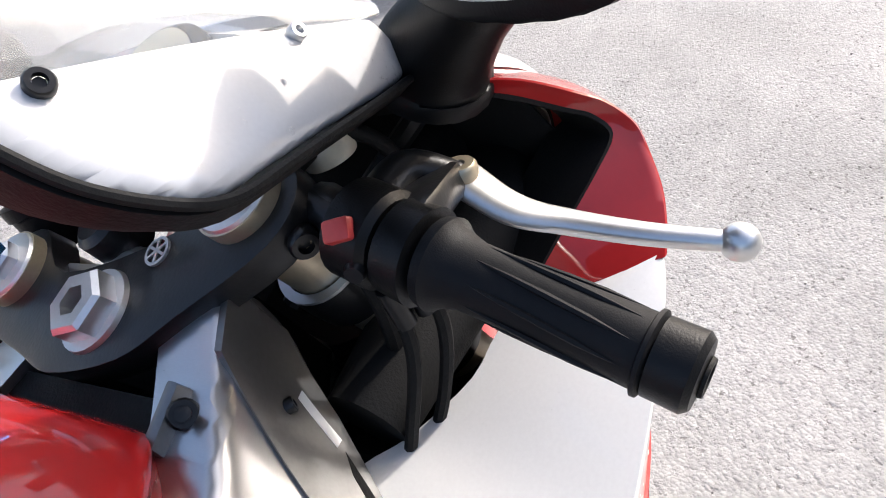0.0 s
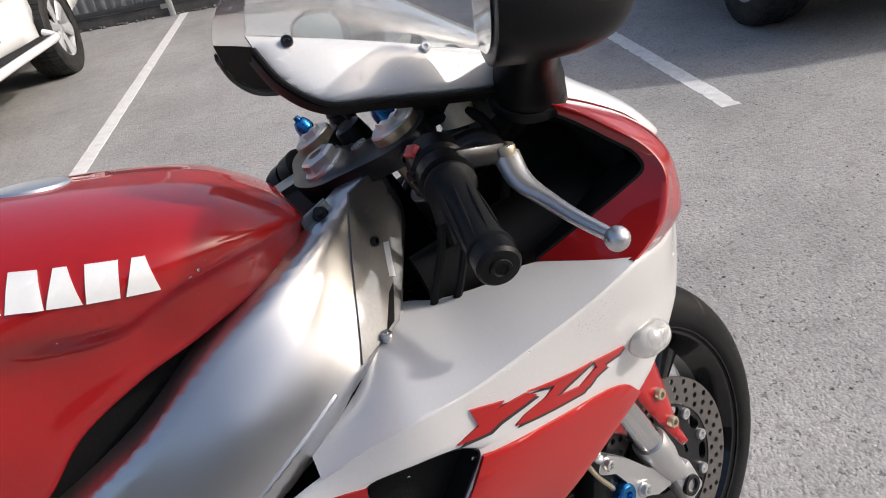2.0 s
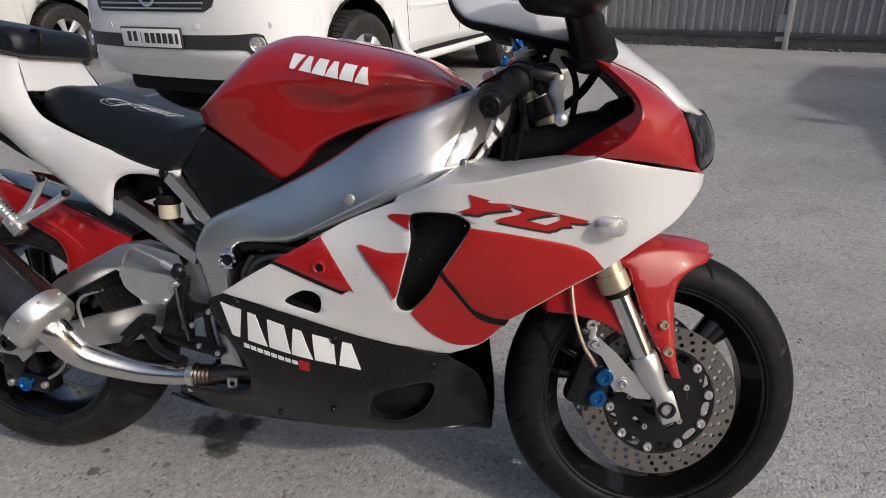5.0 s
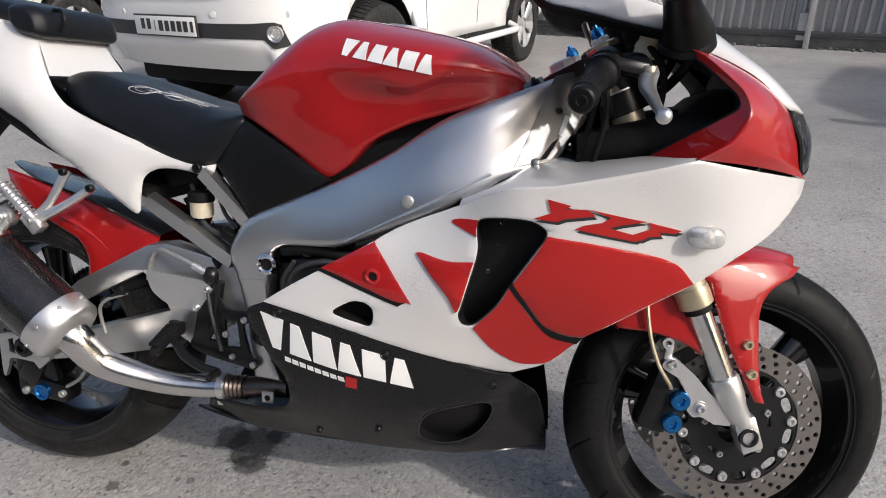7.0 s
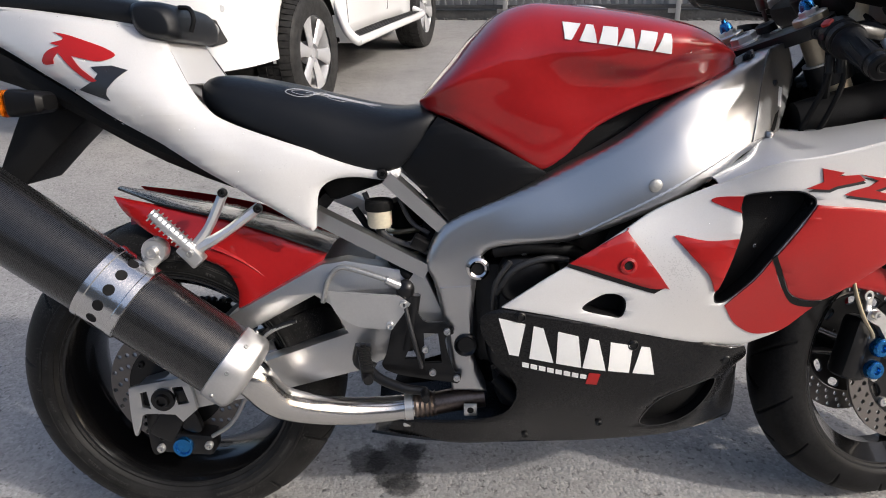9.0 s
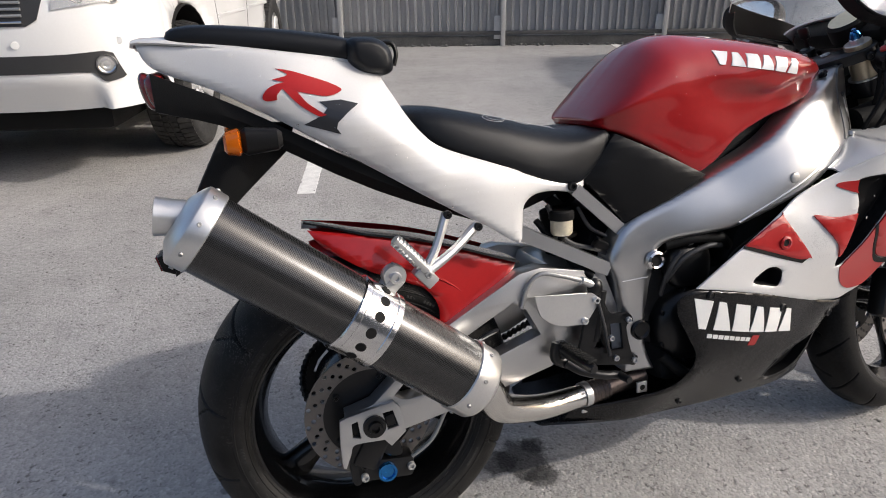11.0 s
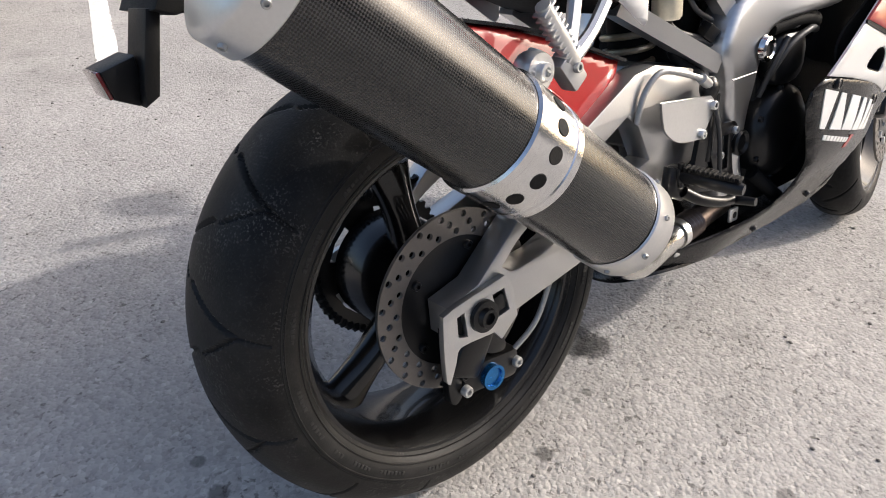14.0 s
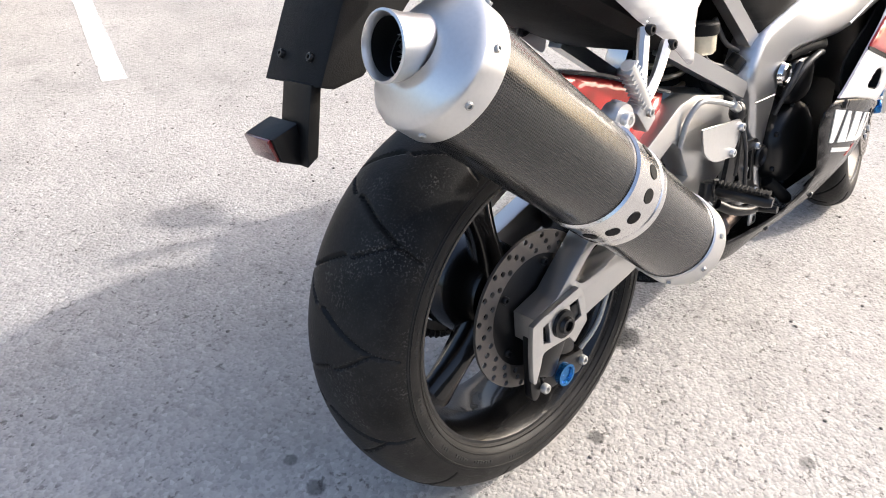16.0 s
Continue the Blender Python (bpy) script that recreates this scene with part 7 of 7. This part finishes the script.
for s in BOTH:
    dk = spart("brake_disc", moved(brake_disc(0.108, 0.149, 0.005, 30, 3), pose(1.392, s * 0.074, 0.291)), STEEL, front, "drilled steel brake disc")
    slits = []
    for k in range(10):
        m = radians(26 + 36 * k)
        ca, sa = math.cos(m), math.sin(m)
        slits.append([((0.094 + 0.0085 * u) * ca - 0.0150 * v * sa, (0.094 + 0.0085 * u) * sa + 0.0150 * v * ca) for u, v in ((math.copysign(abs(math.cos(b)) ** 0.7, math.cos(b)), math.copysign(abs(math.sin(b)) ** 0.7, math.sin(b))) for b in arc(14))])
    inner_slits = [[(0.058 * math.cos(m + 0.05 * u) + 0.0035 * v * math.cos(m), 0.058 * math.sin(m + 0.05 * u) + 0.0035 * v * math.sin(m)) for u, v in ((-3, -1), (3, -1), (3, 1), (-3, 1))] for m in (radians(10 + 72 * k) for k in range(5))]
    ring = plate([(0.1065 * math.cos(a), 0.1065 * math.sin(a)) for a in arc(60)], -0.003, 0.003, 0, [[(0.034 * math.cos(a), 0.034 * math.sin(a)) for a in arc(30)], *slits, *inner_slits])
    for k in range(5):
        m = radians(28 + 72 * k)
        spart("carrier_bolt", moved(bolt_mesh(0.006), along((1.392 + 0.058 * math.cos(m), s * 0.075, 0.291 + 0.058 * math.sin(m)), (0, s, 0))), ALUDULL, dk)
    spart("disc_carrier", moved(ring, pose(1.392, s * 0.072, 0.291)), DARKMETAL, dk)
    for k in range(10):
        a = radians(8 + 36 * k)
        spart("disc_button", moved(turned([(0.0, 0.000), (0.0038, 0.000), (0.0045, 0.004), (0.0085, 0.0035), (0.0090, 0.002), (0.0090, -0.005)], 18), along((1.392 + 0.0955 * math.cos(a), s * 0.0765, 0.291 + 0.0955 * math.sin(a)), (0, s, 0))), ALUSAT, dk)


# ---- rain drops lying on the panels ----
def rain(parent, seed, n, at, box, size=(0.0009, 0.0026)):
    """Flat clear drops strewn over a panel; at gives a place and its outward normal, or None off the panel."""
    rng_ = random.Random(seed)
    bms = []
    while len(bms) < n:
        got = at(rng_.uniform(*box[0]), rng_.uniform(*box[1]))
        if got:
            p, nrm = got
            r = rng_.uniform(*size) * (1.0 if rng_.random() < 0.85 else 1.6)
            bms.append(moved(ball(r, r * rng_.uniform(0.75, 1.2), r * 0.45, None, 8), along(p, nrm)))
    ob = part("rain_spatter", merged(*bms), WATER, parent, "clear rain drops")
    tagged(ob, kind="stuff").visible_shadow = False


def inside(poly, x, z):
    odd, j = False, len(poly) - 1
    for i in range(len(poly)):
        (xi, zi), (xj, zj) = poly[i][:2], poly[j][:2]
        if (zi > z) != (zj > z) and x < (xj - xi) * (z - zi) / (zj - zi) + xi:
            odd = not odd
        j = i
    return odd


def on_sheet(sheet, poly, s=-1):
    def at(x, z):
        if not inside(poly, x, z):
            return None
        y, e = sheet(x, z), 0.004
        return (x, s * y, z), Vector((-(sheet(x + e, z) - y) / e, s, -(sheet(x, z + e) - y) / e)).normalized()
    return at


SUR_RING = shape("1.01,1.036! 1.06,1.024 1.13,1.005 1.195,0.980! 1.185,0.960 1.122,0.973 1.057,0.986 1.025,1.006")
rain(surround_right, 1, 14, on_sheet(SUR, SUR_RING), ((1.0, 1.2), (0.96, 1.04)))
rain(tail_right, 2, 90, on_sheet(tail_sheet, TAIL), ((-0.3, 0.44), (0.62, 0.99)))
rain(side_right, 3, 60, on_sheet(fair_sheet, FAIR), ((0.9, 1.42), (0.6, 0.77)), (0.0007, 0.0016))
rain(tank, 4, 60, on_sheet(lambda x, z: tank_side(x, z), shape("0.58,0.80! 0.62,0.90! 0.90,0.90! 0.96,0.86! 0.80,0.81 0.68,0.74")), ((0.56, 0.97), (0.74, 0.92)), (0.0006, 0.0014))


def on_screen(u, v):
    i, j = int(u * 13), int(2 + v * 24)
    p, q, w = (Vector(SCREEN_ROWS[a][b]) for a, b in ((i, j), (i + 1, j), (i, j + 1)))
    nrm = (q - p).cross(w - p).normalized()
    return p + (q - p) * (u * 13 - i) + (w - p) * (2 + v * 24 - j), nrm if nrm.z > 0 or abs(nrm.y) > 0.8 else -nrm


rain(screen_ob, 5, 170, on_screen, ((0.0, 0.999), (0.0, 0.999)), (0.0008, 0.0022))



# ---- parked cars: x ahead from the front axle, y to the car's left ----
def alloy_wheel(parent, x, y, s, r, rim_r, w, name="wheel"):
    """A road wheel: tyre and a six-spoke alloy rim, facing s."""
    prof = [(rim_r - 0.01, -w / 2), (rim_r + 0.012, -w / 2 - 0.004), (r - 0.05, -w / 2 - 0.012), (r - 0.02, -w / 2), (r - 0.006, -w / 2 + 0.02), (r, -w / 4), (r, w / 4), (r - 0.006, w / 2 - 0.02), (r - 0.02, w / 2),
            (r - 0.05, w / 2 + 0.012), (rim_r + 0.012, w / 2 + 0.004), (rim_r - 0.01, w / 2)]
    m = pose(x, y, r, 90, 0, 0)
    ty = part(name, moved(turned(prof, 64), m), CARTYRE, parent, "black road tyre on a silver alloy wheel")
    lugs = [block(0.012, 0.075, 2 * math.pi * r / 56 - 0.007, pose(x, y + q * (w / 2 - 0.042), r, 0, 360 / 56 * (k + 0.25 * (q + 1)), 0) @ pose(r - 0.004, 0, 0, 0, 0, 14 * q), 0) for k in range(56) for q in (-1, 1)]
    lugs += [block(0.012, 0.030, 2 * math.pi * r / 56 - 0.007, pose(x, y + q * 0.024, r, 0, 360 / 56 * (k + 0.25), 0) @ pose(r, 0, 0), 0) for k in range(56) for q in (-1, 1)]
    tagged(part("tread", merged(*lugs), CARTYRE, ty), kind="stuff")
    face = s * (w / 2 - 0.012)
    bms = [moved(turned([(rim_r + 0.006, face), (rim_r - 0.012, face), (rim_r - 0.03, face - s * 0.03), (rim_r - 0.035, face - s * 0.12)], 48), pose(0, 0, 0, 90, 0, 0))]
    hub = [(0, s * 0.012), (0.032, s * 0.012), (0.04, 0.0), (0.07, -s * 0.006), (0.075, -s * 0.05)]
    bms.append(moved(moved(turned(hub, 30), pose(0, 0, 0, 90, 0, 0)), pose(0, -s * (w / 2 - 0.035), 0)))
    for k in range(6):
        rows = []
        for t in (0.0, 0.35, 0.7, 1.0):
            rr, hw = 0.055 + (rim_r - 0.068) * t, (0.033 + 0.030 * t ** 1.8) * rim_r / 0.25
            dy = -s * (w / 2 - 0.03 + 0.012 * t)
            rows.append([(rr, dy + 0.018 * math.sin(b), hw * math.cos(b)) for b in arc(10)])
        bms.append(moved(loft(rows, closed=True), pose(0, 0, 0, 0, 60 * k + 15, 0)))
    rim = merged(*bms)
    part("rim", moved(moved(rim, pose(0, 0, 0, 0, 0, 180)), Matrix.Translation((x, y, r))), RIMSILVER, ty)
    part("hub_shadow", moved(turned([(0, 0), (rim_r - 0.03, 0)], 40), pose(x, y - s * 0.03, r, 90, 0, 0)), MATT, ty)


def parked_car(label, m, paint, base=2.79, front=0.93, back=1.05, half=0.94, r=0.385, rim_r=0.235, belt=1.12, roof=1.86, hood=1.06, sill=0.42, board=True, up=0.0):
    car = new("car")
    car.matrix_world = m
    tagged(car, label, "car")
    xr = -base - back
    sheet = Sheet([(0.45, 0.5, half - 0.012), (0.45, 0.80, half - 0.012), (0.45, 1.05, half - 0.06), (-0.6, 0.5, half - 0.01), (-0.6, 1.0, half - 0.03), (-base / 2, 0.55, half - 0.03), (-base / 2, 0.8, half),
                   (-base / 2, belt, half - 0.05), (-base, 0.6, half), (-base, belt, half - 0.05), (xr + 0.1, 0.6, half - 0.1), (xr + 0.1, belt, half - 0.12)])

    gap = 0.075 + 0.5 * up

    def arch(cx, n=14, rad=r + gap):
        return [(cx + rad * math.cos(a), r + rad * math.sin(a)) for a in (math.pi * (1 - k / n) * 1.0 for k in range(n + 1))][::-1]

    arch_x, hw = r + gap + 0.007, half - 0.012
    low = [(x, max(z, sill - 0.02)) for x, z in arch(0.0)] + [(x, max(z, sill - 0.02)) for x, z in arch(-base)] + [(xr + 0.05, 0.45)]
    outline = low + [(xr, 0.8), (xr + 0.05, belt), (-base, belt + 0.01), (-base / 2, belt), (-0.75, belt - 0.02), (-0.45, hood + 0.03), (0.2, hood - 0.01), (arch_x, hood - 0.05)]
    for s in BOTH:
        body = part("body_side", skin(outline, side(sheet, s), 0.05, step=0.12, roll=0.05), paint, car, angle=45)
        for cx in (0.0, -base):
            rows = [[(cx + (r + gap - 0.004) * math.cos(a), s * (half - d), r + (r + gap - 0.004) * math.sin(a)) for a in (math.pi * k / 16 for k in range(17))] for d in (0.03, 0.2, 0.42)]
            part("wheel_well", shell(rows, 0.006), MATT, body)
            alloy_wheel(car, cx, s * (half - 0.125), s, r, rim_r, 0.25)
        for x0, x1 in ((-0.64, -1.58), (-1.60, -2.45)):
            part("door_strip", skin([(x0 - 0.03, 0.868), (x1 + 0.02, 0.868), (x1 + 0.02, 0.884), (x0 - 0.03, 0.884)], side(sheet, s), 0.012, step=0.2, lift=0.010), CARTRIM, body, "dark strip along the doors")
            part("door_gap", skin([(x0, 0.50), (x0 - 0.006, 0.50), (x0 - 0.006, belt - 0.04), (x0, belt - 0.04)], side(sheet, s), 0.004, step=0.1, lift=0.002), MATT, body)
            part("door_moulding", skin([(x0 - 0.03, 0.735), (x1 + 0.02, 0.735), (x1 + 0.02, 0.765), (x0 - 0.03, 0.765)], side(sheet, s), 0.02, step=0.2, lift=0.012, roll=0.008), paint, body)
            part("door_handle", block(0.17, 0.03, 0.03, pose(x1 + 0.14, s * (half + 0.005), 0.99), 0.01), CHROME, body)
        if board:
            b = part("running_board", block(base - 1.02, 0.20, 0.03, pose(-base / 2, s * (half + 0.0), 0.395), 0.008), CARTRIM, car, "side step with dark ribbed tread")
            for k in range(5):
                part("tread_rib", block(base - 1.10, 0.008, 0.004, pose(-base / 2, s * (half - 0.045 + 0.03 * k), 0.4125), 0.001), MATT, b)
            path_ = [(-0.455, half - 0.03, 0.70), (-0.462, half + 0.0, 0.58), (-0.475, half + 0.045, 0.46), (-0.52, half + 0.095, 0.392), (-0.62, half + 0.108, 0.385), (-base / 2, half + 0.110, 0.385),
                     (-base + 0.62, half + 0.108, 0.385), (-base + 0.50, half + 0.085, 0.395), (-base + 0.455, half + 0.0, 0.43)]
            part("step_rim", tube([(x, s * y, z) for x, y, z in path_], [0.024, 0.030, 0.034, 0.036, 0.032, 0.030, 0.032, 0.034, 0.026], 12, 6), paint, b, "white painted rim of the step")
            part("step_flare", shell([[(x, s * (half - 0.05), z) for x, y, z in path_[:5]], [(x, s * (y - 0.01), z) for x, y, z in path_[:5]]], 0.02, (0, s, 0)), paint, b)
        glass = [(-0.72, belt + 0.02), (-1.25, roof - 0.14), (-2.3, roof - 0.10), (-base - 0.5, roof - 0.14), (-base - 0.55, belt + 0.04)]
        part("side_window", skin(glass, lambda x, z, h, s=s: (x, s * (half - 0.06 - 0.22 * (z - belt) + h), z), 0.02, step=0.3), CARGLASS, car)
        part("door_mirror", ball(0.07, 0.12, 0.09, pose(-0.72, s * (half + 0.10), belt + 0.05), 20, 2.8), paint, car)
    w = half - 0.05
    rows = []
    for x, z, ww, cr in ((front - 0.10, hood - 0.135, w - 0.16, 0.02), (front - 0.17, hood - 0.095, w - 0.10, 0.03), (front - 0.35, hood - 0.05, w - 0.06, 0.04), (0.2, hood, w - 0.02, 0.05), (-0.45, hood + 0.06, w, 0.05), (-0.62, hood + 0.08, w, 0.05)):
        rows.append([(x, ww * q, z + cr * (1 - q * q)) for q in (j / 8 - 1 for j in range(17))])
    part("bonnet", shell(smooth_rows(rows, 3), 0.02), paint, car)
    rows = [[(x, ww * q, z - 0.03 * q * q) for q in (j / 6 - 1 for j in range(13))] for x, z, ww in ((-0.60, belt + 0.02, w - 0.02), (-1.22, roof - 0.08, w - 0.18))]
    part("windscreen", shell(rows, 0.01), CARGLASS, car)
    rows = [[(x, ww * q, z - 0.06 * abs(q) ** 3) for q in (j / 6 - 1 for j in range(13))] for x, z, ww in ((-1.20, roof - 0.06, w - 0.18), (-1.7, roof, w - 0.17), (-2.6, roof - 0.01, w - 0.17), (-base - 0.6, roof - 0.08, w - 0.18))]
    part("roof", shell(smooth_rows(rows, 3), 0.02), paint, car)
    rows = [[(x, ww * q, z) for q in (j / 6 - 1 for j in range(13))] for x, z, ww in ((-base - 0.6, roof - 0.08, w - 0.18), (-base - 0.8, belt, w - 0.06), (xr, belt - 0.1, w - 0.04), (xr - 0.03, 0.75, w - 0.06), (xr, 0.45, w - 0.1))]
    part("tailgate", shell(smooth_rows(rows, 3), 0.02), paint, car)
    part("floor_pan", block(base + back + front - 0.28, 2 * half - 0.56, 0.20, pose((front - 0.28 - base - back) / 2, 0, 0.37), 0.05), MATT, car)
    # front end
    def reach(y, z):
        """How far the nose stands ahead at a height: leaning back above, cut back under the intake between the corners."""
        return front - 0.55 * max(0, z - 0.68 - up) ** 1.8 - 0.75 * max(0, 0.515 + up - z) * (1 - eased(abs(y) / hw, 0.70, 0.80))

    def nose(y, z, h):
        q, far = min(0.999, abs(y / hw)), reach(y, z) - arch_x
        u = (1 - q ** 3.4) ** (1 / 2.3)
        nrm = Vector((2.3 / far * u ** 1.3, math.copysign(3.4 / hw * q ** 2.4, y), 0)).normalized()
        return arch_x + far * u + nrm.x * h, math.copysign(q * hw, y) + nrm.y * h, z

    def wrap(inset):
        """The bumper's skin from one wheel arch round the nose to the other, set in by a little."""
        out_ = []
        for z in [0.345 + up + (hood - 0.125 - 0.345 - up) * k / 18 for k in range(19)]:
            row = []
            for k in range(97):
                a = math.pi * (k / 96 - 0.5)
                y = hw * math.copysign(abs(math.sin(a)) ** (2 / 3.4), a)
                x = arch_x + (reach(y, z) - arch_x) * max(0.0, 1 - abs(y / hw) ** 3.4) ** (1 / 2.3)
                row.append((x - inset, y * (1 - inset / hw), z + (0.02 * abs(y / hw) ** 3 if z < 0.5 else 0) + (inset if z < 0.36 + up else 0)))
            out_.append(row)
        return out_

    skin_out, skin_in = wrap(0.0), wrap(0.025)
    fr = part("front_bumper", merged(loft(skin_out, caps=False), loft(skin_in, caps=False), loft([skin_out[0], skin_in[0]], caps=False)), paint, car, "rounded front bumper", 45)
    band_ = [(0.0, 0.635), (0.60, 0.638), (0.74, 0.645), (0.775, 0.632), (0.795, 0.56), (0.808, 0.518), (0.795, 0.507), (0.74, 0.494), (0.722, 0.499), (0.685, 0.545), (0.62, 0.551), (0.0, 0.552)]
    band_ = [(y * half / 0.94, z + up) for y, z in band_]
    part("lower_intake", skin(band_ + [(-y, z) for y, z in band_[-2:0:-1]], nose, 0.02, step=0.04, lift=0.006), CARTRIM, fr)
    part("under_tray", block(0.5, 1.1, 0.05, pose(front - 0.62, 0, 0.37 + up, 0, 6, 0), 0.02), CARTRIM, car)
    gr = part("grille", skin([(-0.45, 0.772 + up), (0.45, 0.772 + up), (0.50, 0.80 + up), (0.54, hood - 0.14), (0.40, hood - 0.13), (-0.40, hood - 0.13), (-0.54, hood - 0.14), (-0.50, 0.80 + up)], nose, 0.03, step=0.1, lift=0.006), CARTRIM, car)
    for k in range(5):
        z = 0.792 + up + 0.029 * k
        part("grille_bar", tube([nose(y, z, 0.012) for y in (-0.44, -0.25, 0, 0.25, 0.44)], 0.007, 8), CHROME if k % 4 == 0 else ALUDULL, gr)
    part("badge", moved(turned([(0.055, 0.0), (0.062, 0.006), (0.072, 0.006), (0.078, 0.0)], 32), along(nose(0, 0.875 + up, 0.02), (1, 0, 0.2))), CHROME, gr, "plain round chrome badge")
    for s in BOTH:
        lit = [(0.565, 0.842), (0.70, 0.858), (0.77, 0.873), (0.80, 0.861), (0.84, 0.868), (0.875, 0.90), (0.882, hood - up - 0.132), (0.57, hood - up - 0.132)]
        lit = [(s * y * half / 0.94, z + up) for y, z in lit][::s]
        hl = part("headlight", skin(lit, nose, 0.012, step=0.06, lift=0.012, roll=0.006), CLEAR, car, "clear headlight")
        part("headlight_bowl", skin(lit, nose, 0.008, step=0.06, lift=0.003), ALUSAT, hl)
        for y, z, q in ((0.80, 0.905, 0.040), (0.67, 0.90, 0.034)):
            c = nose(s * y * half / 0.94, z + up, 0.004)
            part("projector", moved(turned([(0, 0.008), (q * 0.5, 0.006), (q * 0.7, 0.0), (q * 0.8, 0.008), (q, 0.006), (q, 0.0)], 28), along(c, (1, s * 0.3, 0))), CHROME, hl)
        p = nose(s * 0.742 * half / 0.94, 0.580 + up, 0.007)
        fog = part("fog_lamp", moved(turned([(0, 0.0), (0.034, 0.006), (0.041, 0.012), (0.048, 0.012), (0.051, 0.0)], 32), along(p, (1, s * 0.45, 0))), CHROME, car, "round fog lamp with chrome ring")
        part("fog_lens", moved(turned([(0, 0.012), (0.026, 0.010), (0.040, 0.004)], 28), along(p, (1, s * 0.45, 0))), CLEAR, fog)
        for y in (0.385, 0.805):
            part("parking_sensor", moved(turned([(0, 0.006), (0.014, 0.004), (0.018, 0.004), (0.019, 0.0)], 16), along(nose(s * y * half / 0.94, 0.688 + up, 0.0), (1, s * 0.3, 0))), paint, car)
    pl = part("number_plate", block(0.012, 0.535, 0.13, pose(front + 0.014, 0, 0.615 + up), 0.004), CARTRIM, car, "white number plate with dark bars in a black holder")
    part("plate_face", block(0.004, 0.515, 0.11, pose(front + 0.0225, 0, 0.615 + up), 0.001), DECAL, pl)
    for k, wd in enumerate((0.022, 0.036, 0.036, 0.036, 0.034, 0.036, 0.004, 0.030, 0.030)):
        part("plate_bar", block(0.003, wd, 0.062, pose(front + 0.025, 0.23 - 0.052 * k, 0.615 + up + (0.008 if k > 6 else 0)), 0), DECALBLACK, pl)
    return car


def heading(px, py, dx, dy):
    """The pose of a car whose front axle's middle is over (px, py) and whose nose points along (dx, dy)."""
    return pose(px, py, 0, 0, 0, math.degrees(math.atan2(dy, dx)))


parked_car("white off-road car with a chrome grille parked nose out", heading(-1.235, 3.83, -0.25, -0.968), CARWHITE, half=0.94, front=1.02, hood=1.12, belt=1.18, roof=1.90, rim_r=0.25, up=0.065)
parked_car("white car parked beside the bay line", heading(5.00, 2.16, -0.36, -0.93), CARWHITE, base=2.7, front=0.9, back=0.9, half=0.9, r=0.34, rim_r=0.215, belt=1.02, roof=1.6, hood=0.96, sill=0.30, board=False)
parked_car("pale beige car parked nose out by the fence", heading(-5.6, 6.18, -0.31, -0.95), CARSILVER, base=2.7, front=0.9, back=0.9, half=0.9, r=0.36, rim_r=0.215, belt=1.05, roof=1.7, hood=1.0, sill=0.4, board=False)
